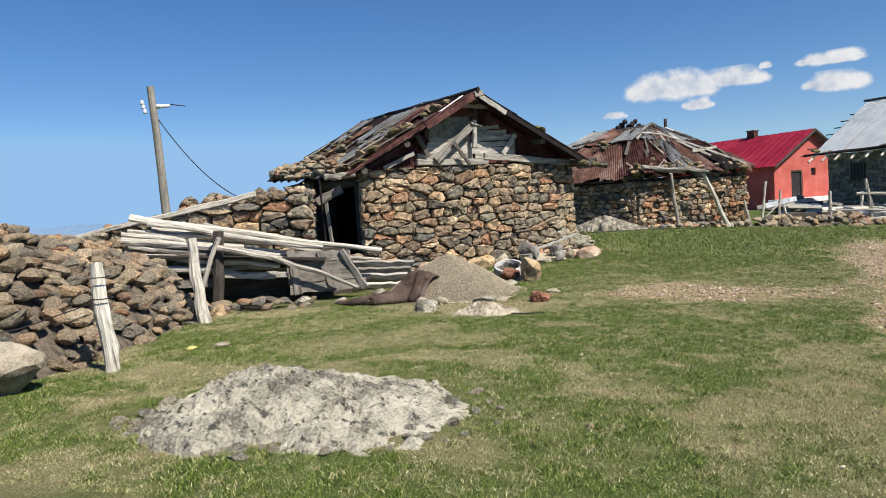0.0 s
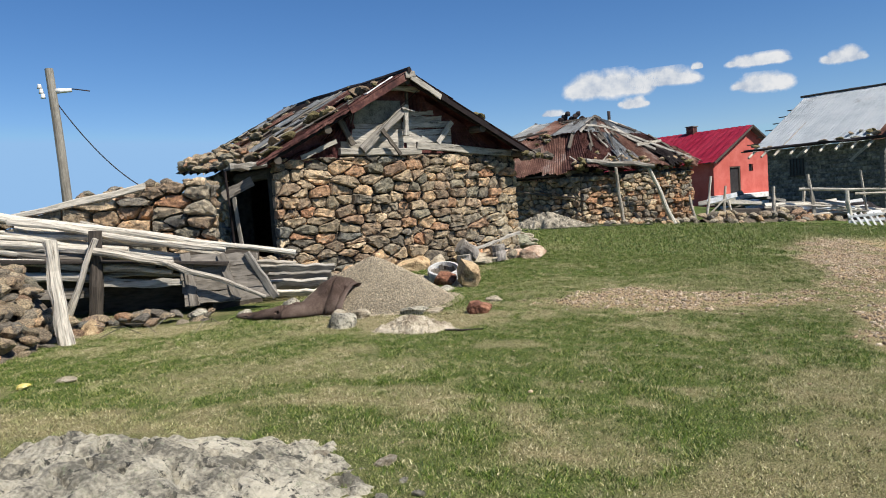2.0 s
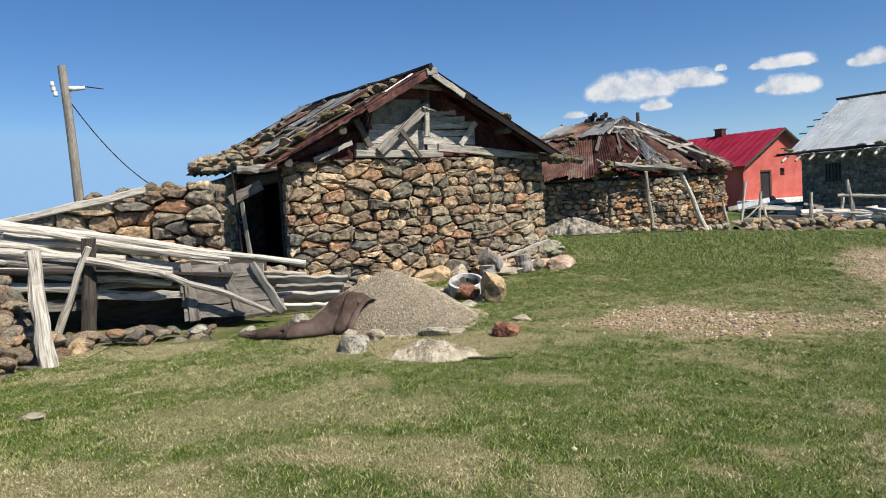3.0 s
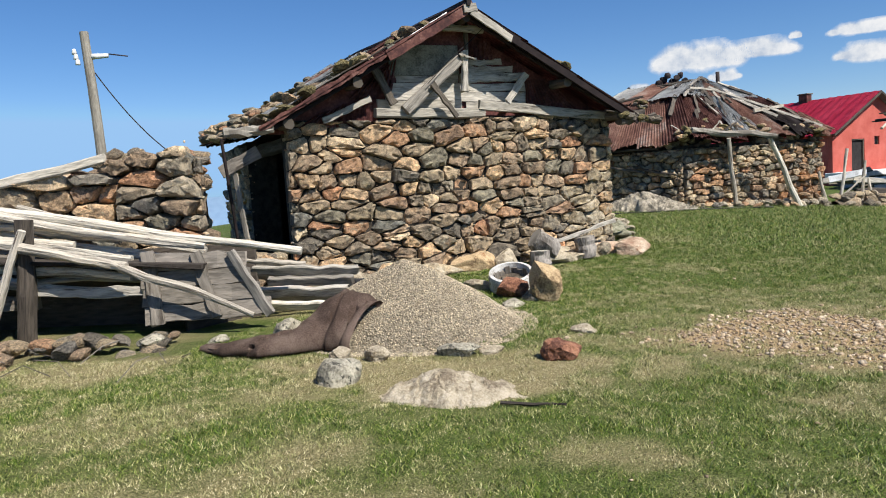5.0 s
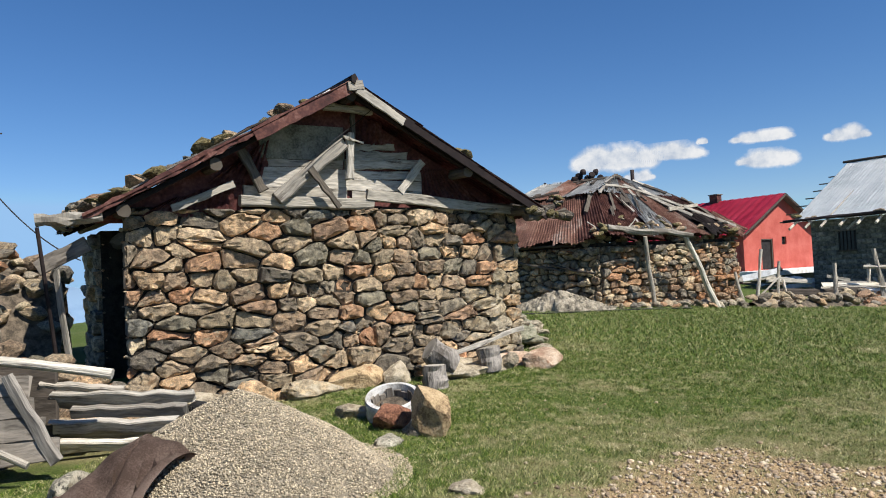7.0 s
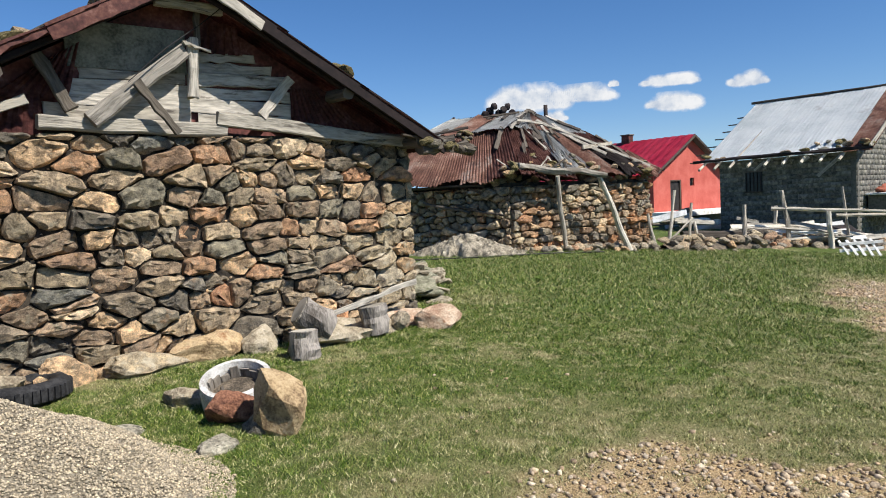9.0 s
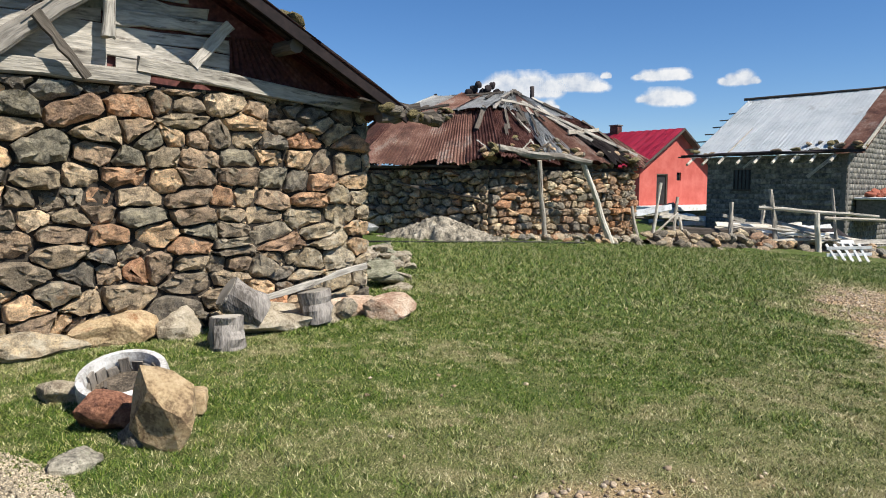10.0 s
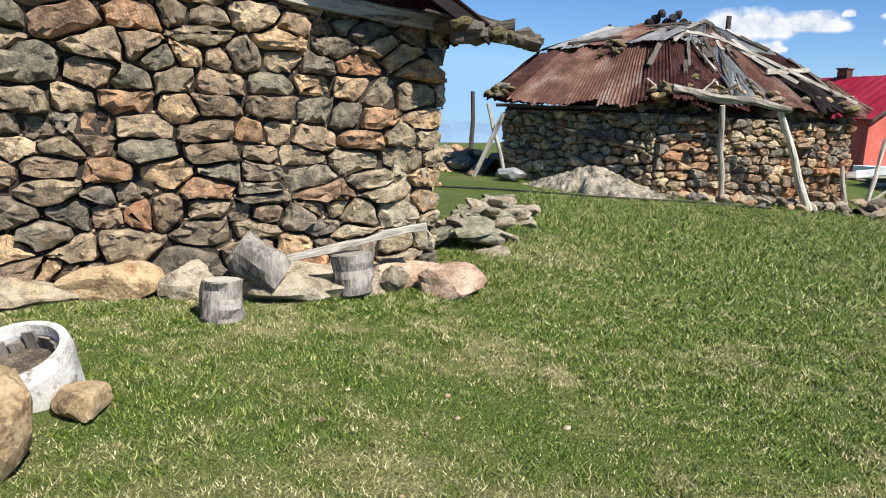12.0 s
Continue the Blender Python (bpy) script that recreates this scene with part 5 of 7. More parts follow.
rg = random.Random(44)
cols = 7
for c in range(cols):
    x0, x1 = -0.55 + c * (GLEN + 1.15) / cols, -0.55 + (c + 1) * (GLEN + 1.15) / cols + 0.05
    for s in (0, 1):
        e = [(x0, -0.5, GEAVE - 0.02), (x1, -0.5, GEAVE - 0.02), (x1, GDEP / 2, GTOP + 0.1), (x0, GDEP / 2, GTOP + 0.1)]
        if s:
            e = [(x1, GDEP + 0.5, GEAVE - 0.02), (x0, GDEP + 0.5, GEAVE - 0.02), (x0, GDEP / 2, GTOP + 0.1), (x1, GDEP / 2, GTOP + 0.1)]
        part("roof_sheet", corrugated_bm([(p[0], p[1], p[2] + 0.01 * (c % 2)) for p in e], 0.16, 0.006, 4, 0.03, 720 + c, 0.05), RUST_LIGHT if c >= 6 else ROOF_TIN, GREY, "rusted verge sheet" if c >= 6 else "", world=False)
for k in range(9):
    x = -0.4 + k * 0.68
    part("rafter", log_bm((x, -0.85 - 0.25 * rg.random(), GEAVE - 0.32), (x, GDEP / 2, GTOP - 0.02), 0.055, 0.05, 0.01, seed=730 + k), LOGWOOD, GREY, "peeled rafter end" if k == 0 else "", world=False)
part("strut", plank_bm((4.25, -0.75, 2.25), (5.05, -0.48, 3.02), 0.12, 0.05, (0, 0, 1), 741), WOOD, GREY, "pale slanting eave strut", world=False)
part("strut", plank_bm((1.75, -0.55, 2.62), (2.15, -0.50, 2.95), 0.09, 0.04, (0, 0, 1), 742), WOOD, GREY, world=False)
part("strut", plank_bm((3.55, -0.55, 2.78), (3.85, -0.52, 3.0), 0.09, 0.04, (0, 0, 1), 743), WOOD, GREY, world=False)
part("eave_fringe", log_bm((-0.9, -0.52, GEAVE + 0.05), (GLEN + 0.7, -0.52, GEAVE + 0.08), 0.055, 0.075, 0.05, 8, 16, 0.5, 744), DARKIRON, GREY, "ragged dark eave edge", world=False)
part("ridge_pole", log_bm((-0.75, GDEP / 2, GTOP + 0.16), (GLEN + 0.8, GDEP / 2, GTOP + 0.17), 0.06, 0.05, 0.03, 8, 10, 0.2, 745), DARKWOOD, GREY, "weathered ridge pole", world=False)
for k in range(7):
    f = k / 7
    part("batten_end", plank_bm((-1.0 - 0.2 * rg.random(), -0.4 + f * (GDEP / 2 + 0.3), GEAVE + 0.02 + f * 2.5), (-0.45, -0.4 + f * (GDEP / 2 + 0.3), GEAVE + 0.02 + f * 2.5), 0.09, 0.05, (0, 1, 0), 750 + k), DARKWOOD, GREY, world=False)
for k in range(16):
    s = rg.uniform(0.2, 0.42)
    x = rg.choice((rg.uniform(3.9, GLEN + 0.5), rg.uniform(-0.5, GLEN + 0.5)))
    f = rg.uniform(0.0, 0.05) if x < 3.9 else rg.uniform(0, 0.14)
    ob = new("roof_stone", rock_mesh(rg.randrange(14), STONE if k % 2 else MOSS))
    ob.parent = GREY
    ob.matrix_basis = pose(x, -0.45 + f * 4.9, GEAVE + 0.06 + f * 2.6 + s * 0.15, 20, 10, k * 40) @ Matrix.Diagonal((s * 1.3, s, s * 0.5, 1))
part("verge_plank", plank_bm((GLEN + 0.62, -0.55, GEAVE + 0.10), (GLEN + 0.62, GDEP / 2, GTOP + 0.22), 0.16, 0.05, (0, 0, 1), 760), WOOD, GREY, "bleached verge plank", world=False)
part("lean_to", box_bm((GLEN + 0.05, 0.9, 0.6), (GLEN + 1.2, 3.8, 1.42), 0.02), MORTAR_GREY, GREY, "low block annex at the gable", world=False)
part("lean_to", box_bm((GLEN + 0.02, 0.7, 1.43), (GLEN + 1.4, 4.0, 1.52), 0.02), WHITE, GREY, "white slab ledge", world=False)
for k in range(9):
    ob = new("tile", rock_mesh(k, BRICKRED))
    ob.parent = GREY
    ob.matrix_basis = pose(GLEN + 0.5, 0.9 + 0.3 * k, 1.62 + 0.05 * (k % 3), 20 * k, 0, 50 * k) @ Matrix.Diagonal((0.4, 0.38, 0.25, 1))


# ---- dry-stone walls and heaps on the way ----
def heap(name, label, line, seed, count, sizes, mats, core=True, flat=True, squash=0.72):
    """Loose stones over a mound. line: x, y, crest height above the ground and half width, from end to end."""
    rng = random.Random(seed)
    n = len(line)
    a = line[n // 2]
    top = thing(name, label, "stone wall", (a[0], a[1], gz(a[0], a[1])))
    lens = [math.dist(line[k][:2], line[k + 1][:2]) for k in range(n - 1)]

    def spot(t):
        d = t * sum(lens)
        for k in range(n - 1):
            if d <= lens[k] or k == n - 2:
                f = min(1, d / lens[k])
                p, q = line[k], line[k + 1]
                ux, uy = (q[0] - p[0]) / lens[k], (q[1] - p[1]) / lens[k]
                return [p[i] + (q[i] - p[i]) * f for i in range(4)] + [-uy, ux]
            d -= lens[k]
    if core:
        bm = bmesh.new()
        rows = []
        for i in range(41):
            x, y, h, w, ox, oy = spot(i / 40)
            row = []
            for j in range(-4, 5):
                s = j / 4
                px, py = x + ox * w * s, y + oy * w * s
                z = gz(px, py) - 0.06 + max(0, h * (1 - abs(s) ** 1.5) - 0.10)
                row.append(bm.verts.new((px, py, z)))
            rows.append(row)
        for r0, r1 in zip(rows, rows[1:]):
            for j in range(8):
                bm.faces.new((r0[j], r0[j + 1], r1[j + 1], r1[j]))
        part("core", bm, EARTHCORE, top, "packed earth between the stones")
    for k in range(count):
        x, y, h, w, ox, oy = spot(rng.random())
        s = rng.uniform(-1, 1)
        px, py = x + ox * w * s, y + oy * w * s
        size = rng.uniform(*sizes) * (1.25 if rng.random() < 0.15 else 1)
        z = gz(px, py) + h * (1 - abs(s) ** 1.5) - size * 0.12
        ob = stone_piece(top, (px, py, z), (size * 1.3, size, size * squash), rng.choice(mats), rng, "stone", flat)
    return top


def laid_wall(name, label, p0, p1, profile, seed):
    """A dry-stone wall from p0 to p1: an earth core, a coursed front face and loose cap stones up to profile(x)."""
    rng = random.Random(seed)
    d = Vector((p1[0] - p0[0], p1[1] - p0[1]))
    ln, ang = d.length, math.degrees(math.atan2(d.y, d.x))
    top = thing(name, label, "stone wall", ((p0[0] + p1[0]) / 2, (p0[1] + p1[1]) / 2, gz(*p0)))
    m = pose(p0[0], p0[1], gz(*p0), 0, 0, ang)
    xs = [(ln - 0.32) * k / 20 for k in range(21)]
    bm = prism_bm([(0, -0.2), (ln - 0.32, -0.2)] + [(x, profile(x) - 0.24) for x in reversed(xs)], 0.06, 0.62)
    bmesh.ops.transform(bm, matrix=m, verts=bm.verts)
    core = part("core", bm, EARTHCORE, top, "packed earth and rubble between the faces")
    rubble_face(core, m, ln, 2.0, 0.33, 0.155, seed, lambda cx, cz, r: r.choice((STONE, STONE_ORANGE, STONE, STONE_ORANGE, STONE_GREY)), lambda cx, cz: cz < profile(cx) - 0.08, 0.11)
    x = 0.1
    while x < ln:
        for y in (0.04, 0.30, 0.55):
            s = rng.uniform(0.18, 0.32)
            at = m @ Vector((x + rng.uniform(-0.08, 0.08), y + rng.uniform(-0.06, 0.06), profile(x) - 0.12 + rng.uniform(-0.06, 0.06)))
            stone_piece(top, tuple(at), (s * 1.35, s, s * 0.55), rng.choice((STONE, STONE_ORANGE, STONE_ORANGE)), rng, "cap_stone", True)
        x += rng.uniform(0.2, 0.34)
    for k in range(34):
        s = rng.uniform(0.18, 0.34)
        at = m @ Vector((ln - 0.22 + rng.uniform(-0.12, 0.10), rng.uniform(0.12, 0.6), rng.uniform(0.1, profile(ln) - 0.1)))
        stone_piece(top, tuple(at), (s * 1.3, s, s * 0.6), rng.choice((STONE, STONE_ORANGE, STONE)), rng, "stone", True)
    return top


MIX = (STONE, STONE, STONE_ORANGE, STONE_GREY)
heap("collapsed_stone_wall", "tumbled dry-stone wall of brown field stones", [(-7.6, 3.6, 1.5, 1.7), (-7.7, 5.5, 1.5, 1.75), (-8.1, 7.2, 1.45, 1.75), (-8.2, 8.5, 1.2, 1.6), (-8.0, 9.6, 0.8, 1.1)], 51, 820, (0.13, 0.30), (STONE, STONE_ORANGE, STONE, STONE_ORANGE), squash=0.62)
laid_wall("dry_stone_wall", "half-fallen dry-stone wall of brown field stones beside the hut", (-12.4, 9.45), (-6.55, 12.05),
          lambda x: 0.92 + 0.165 * min(x, 4.0) + 0.14 * min(max(x - 4.0, 0), 1.0) + 0.42 * min(max(x - 5.0, 0), 0.4), 52)
heap("stone_heap", "loose stones strewn under the fallen logs", [(-7.6, 9.6, 0.12, 0.35), (-6.6, 10.0, 0.16, 0.35), (-5.9, 10.7, 0.10, 0.3)], 59, 46, (0.10, 0.26), MIX, core=False)
heap("stone_heap", "spill of stones in the gap beside the hut", [(-7.0, 12.3, 0.95, 0.5), (-6.45, 12.75, 0.7, 0.45), (-5.9, 12.85, 0.45, 0.4), (-5.5, 12.95, 0.3, 0.35)], 53, 110, (0.16, 0.34), MIX)
heap("stone_heap", "far heap of stones behind the wall", [(-13.4, 17.0, 1.9, 1.0), (-12.4, 17.6, 2.1, 1.0), (-11.6, 18.2, 1.6, 0.9)], 54, 90, (0.25, 0.45), MIX)
heap("stone_heap", "flat pale stones spilled round the hut corner", [(-2.95, 18.1, 0.34, 0.35), (-3.15, 19.6, 0.34, 0.45), (-3.5, 21.6, 0.26, 0.5)], 55, 60, (0.20, 0.42), (MOSSROCK, PALE_ROCK, PALE_ROCK, MOSSROCK), core=False, squash=0.45)
heap("stone_heap", "line of broken stones along the yard fence", [(2.0, 28.4, 0.30, 0.5), (4.2, 30.3, 0.45, 0.7), (6.3, 32.6, 0.40, 0.8), (9.5, 32.6, 0.3, 0.8)], 56, 120, (0.18, 0.42), (STONE, STONE_ORANGE, STONE_GREY))
heap("stone_heap", "rubble fallen at the foot of the hut wall", [(-1.6, 26.0, 0.12, 0.3), (0.2, 27.2, 0.14, 0.35), (2.0, 28.5, 0.2, 0.4)], 57, 60, (0.14, 0.3), (STONE, PALE_ROCK, STONE_GREY), core=False)
heap("stone_heap", "low stone bank beyond the huts", [(-9.5, 27.5, 0.5, 0.8), (-7.2, 28.3, 0.55, 0.8), (-5.9, 28.0, 0.5, 0.6)], 58, 70, (0.25, 0.5), (STONE, STONE_GREY))
boulder("boulder", "large pale boulder at the foot of the tumbled wall", (-5.86, 5.22, gz(-5.86, 5.22) - 0.12), (0.74, 0.6, 0.68), PALE_ROCK, 311, (20, 0, 30))
boulder("boulder", "ochre boulder beside the tumbled wall", (-5.65, 4.35, gz(-5.65, 4.35) - 0.10), (0.5, 0.5, 0.5), OCHRE_ROCK, 312)

# the hump of rock in the turf
def hump(name, label, cx, cy, rx, ry, turn, high, peak, material, seed):
    """Weathered bedrock that breaks through the turf: a rough, cracked swelling with a lopsided peak."""
    bm = bmesh.new()
    c, s = math.cos(radians(turn)), math.sin(radians(turn))
    n, m = 96, 56
    grid = []
    for j in range(m + 1):
        row = []
        for i in range(n + 1):
            u, v = i / n * 2.3 - 1.15, j / m * 2.3 - 1.15
            x, y = cx + u * rx * c - v * ry * s, cy + u * rx * s + v * ry * c
            ax, ay = np.array([x]), np.array([y])
            rough = float(fbm(ax * 2.2, ay * 2.2, seed)[0]) - 0.5
            crag = abs(float(fbm(ax * 4.5 + 9, ay * 3.2, seed + 4)[0]) - 0.47)
            d = math.hypot(u, v) + rough * 1.0
            lean = max(0.25, 1 - abs(u - peak) * 0.62)
            h = high * max(0, 1 - d * d) ** 0.75 * lean * (1 + 0.9 * rough) - (0.22 * high if crag < 0.018 else 0.0) * max(0, 1 - d)
            h += (0.05 * noise.noise(Vector((x * 7, y * 7, seed))) + 0.03 * noise.noise(Vector((x * 17, y * 17, seed))) + 0.02 * noise.noise(Vector((x * 37, y * 37, seed)))) * min(1, high / 0.3)
            row.append(bm.verts.new((x, y, gz(x, y) + h - 0.035 - 0.10 * max(0, d - 0.9))))
        grid.append(row)
    for r0, r1 in zip(grid, grid[1:]):
        for i in range(n):
            bm.faces.new((r0[i], r0[i + 1], r1[i + 1], r1[i]))
    return single(name, bm, material, label, "rock")


hump("rock_outcrop", "broad pale lichened rock hump in the turf", -2.78, 5.12, 1.32, 0.80, 12, 0.40, -0.35, ROCK, 330)
hump("rock_outcrop", "pale lichened bedrock hump against the hut wall", -3.1, 25.75, 1.5, 0.75, -14, 0.55, 0.1, GREYROCK, 336)
hump("rock_outcrop", "flat pitted pale rock in the turf", -2.72, 9.72, 0.50, 0.34, 5, 0.20, -0.1, PALE_ROCK, 332)

rr0 = random.Random(97)
skirt = thing("stone_scatter", "broken bits of rock round the lichened hump", "stones", (-2.78, 5.12, gz(-2.78, 5.12)))
for k in range(70):
    a, q = rr0.uniform(0, 6.283), rr0.uniform(0.82, 1.15)
    x, y = -2.78 + 1.25 * q * math.cos(a), 5.12 + 0.78 * q * math.sin(a) + 0.2 * q * math.cos(a)
    z = rr0.uniform(0.04, 0.12)
    stone_piece(skirt, (x, y, gz(x, y) + z * 0.1), (z * 1.4, z, z * 0.6), rr0.choice((ROCK, PALE_ROCK)), rr0, "stone", True)

# ---- fallen timber shed ----
# where each log begins and ends, its radii, and how far it bows upwards
TIMBERS = [((-9.05, 10.26, 1.93), (-5.20, 11.91, 1.07), 0.085, 0.060, 0.0), ((-9.10, 10.08, 1.55), (-6.72, 11.09, 1.12), 0.075, 0.060, 0.02), ((-8.75, 10.33, 1.80), (-6.10, 11.47, 1.19), 0.070, 0.050, -0.03),
           ((-8.10, 10.95, 1.74), (-6.80, 11.49, 1.27), 0.045, 0.035, 0.0), ((-9.20, 9.98, 1.32), (-6.70, 11.05, 0.95), 0.070, 0.060, -0.02), ((-9.0, 10.14, 1.43), (-6.95, 11.0, 1.03), 0.050, 0.045, 0.0),
           ((-9.15, 10.16, 1.66), (-7.3, 10.92, 1.30), 0.060, 0.050, 0.0), ((-9.0, 10.02, 1.16), (-7.0, 10.90, 0.84), 0.055, 0.045, 0.0), ((-8.8, 10.62, 1.78), (-6.3, 11.72, 1.13), 0.060, 0.050, 0.0),
           ((-9.1, 10.0, 1.02), (-7.62, 10.60, 0.92), 0.060, 0.055, 0.0), ((-8.9, 10.45, 1.60), (-6.4, 11.5, 1.04), 0.055, 0.045, 0.02)]
for k, (a, b, r0, r1, bow) in enumerate(TIMBERS):
    single("log", log_bm(a, b, r0 * 0.74, r1 * 0.74, 0.05 + abs(bow), 11, 14, 0.22, 800 + k), LOGWOOD if k not in (5, 9) else WOOD, "long bleached log of the collapsed shed", "log", "logs of the collapsed shed")
rl = random.Random(811)
for k in range(13):
    x0, x1, back = rl.uniform(-9.1, -8.3), rl.uniform(-7.25, -6.2), rl.uniform(0.18, 0.6)
    lift = rl.uniform(-0.55, 0.05)
    a, b = [(x - 0.394 * back, 10.5 + 0.43 * (x + 7.6) + 0.919 * back, 1.50 - 0.19 * (x + 7.6) + lift * (1 - 0.2 * (x + 7.6)) + rl.uniform(-0.04, 0.04)) for x in (x0, x1)]
    single("log", log_bm(a, b, rl.uniform(0.035, 0.055), rl.uniform(0.028, 0.042), 0.06, 9, 12, 0.25, 860 + k), (LOGWOOD, WOOD, OLDBOARD)[k % 3], ("thin bleached log in the fallen pile", "grey weathered log in the fallen pile", "dark weathered log in the fallen pile")[k % 3], "log", "logs of the collapsed shed")
thick_end = log_bm((-7.45, 10.42, 1.33), (-6.50, 10.78, 1.07), 0.055, 0.050, 0.02, 9, 7, 0.2, 820)
single("pole", thick_end, LOGWOOD, "thick end of a crooked bleached pole", "pole")
single("pole", log_bm((-6.56, 10.76, 1.09), (-5.36, 11.20, 0.52), 0.048, 0.026, 0.03, 9, 9, 0.25, 819), LOGWOOD, "thin crooked pole sloping to the ground", "pole")
single("beam", plank_bm((-11.25, 9.78, 1.46), (-7.40, 11.50, 2.20), 0.09, 0.08, (0, 0, 1), 821, 0.012, 9), LOGWOOD, "long pale beam lying on the wall", "beam")
shed = thing("collapsed_shed", "boards under the fallen logs, the dark ones added to shade the hollow", "shed", (-7.2, 10.8, 0.4))
# dark back and side boards added so the hollow looks black with shade
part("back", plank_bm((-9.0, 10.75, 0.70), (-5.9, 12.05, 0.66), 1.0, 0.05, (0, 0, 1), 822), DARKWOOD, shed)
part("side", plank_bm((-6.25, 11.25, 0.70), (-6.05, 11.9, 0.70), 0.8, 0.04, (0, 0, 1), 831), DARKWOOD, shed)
part("board", plank_bm((-7.66, 10.56, 0.86), (-6.55, 11.03, 0.79), 0.11, 0.05, (0, 0, 1), 823, 0.012, 9), WOOD, shed, "weathered lintel board over the hollow")
part("board", plank_bm((-9.0, 10.1, 0.78), (-7.62, 10.66, 0.74), 0.14, 0.04, (0, 0, 1), 824, 0.012), OLDBOARD, shed)
part("board", plank_bm((-8.4, 10.46, 1.12), (-6.6, 11.22, 1.00), 0.12, 0.03, (0, 0, 1), 825, 0.012), OLDBOARD, shed)
# added cover that keeps sunlight out of the hollow
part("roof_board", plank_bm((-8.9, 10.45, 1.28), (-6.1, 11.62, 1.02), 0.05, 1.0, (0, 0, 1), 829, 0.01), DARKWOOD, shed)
# the plank door lying against it
hatch = thing("plank_door", "grey plank door leaning against the collapsed shed", "door", (-5.9, 11.1, 0.5))
TL, TR, BR, BL = Vector((-6.60, 11.06, 1.17)), Vector((-5.66, 11.46, 1.13)), Vector((-5.30, 11.46, 0.50)), Vector((-6.46, 10.92, 0.46))
for k in range(4):
    t = (k + 0.5) / 4
    part("board", plank_bm(TL.lerp(BL, t), TR.lerp(BR, t), 0.175, 0.03, BL - TL, 840 + k, 0.010, 8), OLDBOARD, hatch)
face_n = (TR - TL).cross(BL - TL).normalized()
face_n = face_n if face_n.y < 0 else -face_n
for k, (t, w) in enumerate(((0.10, 0.13), (0.56, 0.12))):
    part("batten", plank_bm(TL.lerp(TR, t) + face_n * 0.035, BL.lerp(BR, t) + face_n * 0.035, w, 0.035, TR - TL, 845 + k, 0.008), OLDBOARD, hatch)
part("brace", plank_bm(Vector((-5.70, 11.36, 1.15)), Vector((-5.32, 11.42, 0.50)), 0.10, 0.05, (1, 0, 0), 848, 0.008), WOOD, hatch, "leaning grey board")
# split boards lying by the hut corner
for k, (x0, y0, z0, x1, y1, z1, w) in enumerate(((-6.05, 11.98, 0.96, -5.40, 12.26, 0.88, 0.09), (-5.95, 12.02, 0.86, -4.84, 12.50, 0.78, 0.12), (-5.80, 12.08, 0.73, -4.90, 12.47, 0.67, 0.12),
                                                     (-6.1, 12.10, 0.80, -5.2, 12.48, 0.74, 0.10), (-5.9, 12.0, 0.62, -4.95, 12.36, 0.58, 0.12), (-6.0, 12.15, 0.52, -4.9, 12.5, 0.50, 0.14), (-5.85, 11.9, 0.47, -5.0, 12.25, 0.44, 0.12))):
    single("board", plank_bm((x0, y0, z0), (x1, y1, z1), w, 0.06, (0.2, -0.5, 0.8), 850 + k, 0.014, 8), WOOD if k % 3 else LOGWOOD, "split grey board in a stack by the hut", "board", "stacked boards by the hut")

# ---- fence stakes by the tumbled wall ----
STAKES = [((-5.50, 6.10), (-5.62, 6.12, 1.42), 0.075, 0.06, "grey split fence stake with wire round it"), ((-6.62, 8.90), (-6.86, 9.06, 1.53), 0.085, 0.07, "thick grey fence stake leaning inwards"),
          ((-7.90, 10.24), (-7.43, 10.44, 1.50), 0.050, 0.036, "thin bleached stake leaning on a post"), ((-7.60, 10.48), (-7.50, 10.53, 1.60), 0.095, 0.080, "dark weathered corner post")]
for k, ((x, y), top, r0, r1, label) in enumerate(STAKES):
    st = thing("fence_stake", label, "fence post", (x, y, gz(x, y)), group="fence stakes by the tumbled wall")
    part("post", log_bm((x, y, gz(x, y) - 0.08), top, r0, r1, 0.02, 9, 7, 0.22, 870 + k), DARKWOOD if k == 3 else LOGWOOD, st)
    if k == 0:
        for z in (0.72, 0.93):
            part("wire", tube_bm([(x + 0.095 * math.cos(a) - 0.07, y + 0.095 * math.sin(a), gz(x, y) + z) for a in np.linspace(0, 6.2, 14)], 0.006), DARKIRON, st)
single("wire", tube_bm([(-5.6, 6.1, 1.05), (-6.1, 5.6, 0.86), (-6.5, 5.0, 0.82), (-7.0, 4.2, 0.9)], 0.006), DARKIRON, "slack rusted fence wire", "wire")
for k in range(11):
    r = random.Random(880 + k)
    x, y = -6.6 + r.uniform(-0.5, 1.3), 9.6 + r.uniform(-0.3, 0.9)
    a = r.uniform(0, 6.3)
    z = gz(x, y)
    single("twig", tube_bm([(x, y, z + 0.01), (x + 0.2 * math.cos(a), y + 0.2 * math.sin(a), z + r.uniform(0.03, 0.12)), (x + 0.45 * math.cos(a + 0.2), y + 0.45 * math.sin(a + 0.2), z + r.uniform(0.0, 0.16))], 0.004, 5), OLDBOARD, "dry twig lying in the turf", "twig", "dry twigs")

# bent rusty sheet, pipe and plank in the gap by the hut's eave
single("pole", log_bm(hw(-0.62, 0.5, 0.9), hw(-0.78, 0.1, 2.42), 0.022, 0.02, 0.005, 8, 4, 0.05, 890), DARKIRON, "thin iron pipe under the eave", "pipe")
single("board", plank_bm(hw(-0.50, 0.4, 0.85), hw(-0.62, 0.3, 2.0), 0.07, 0.03, (1, 0, 0), 891), WOOD, "pale narrow board standing in the gap", "board")
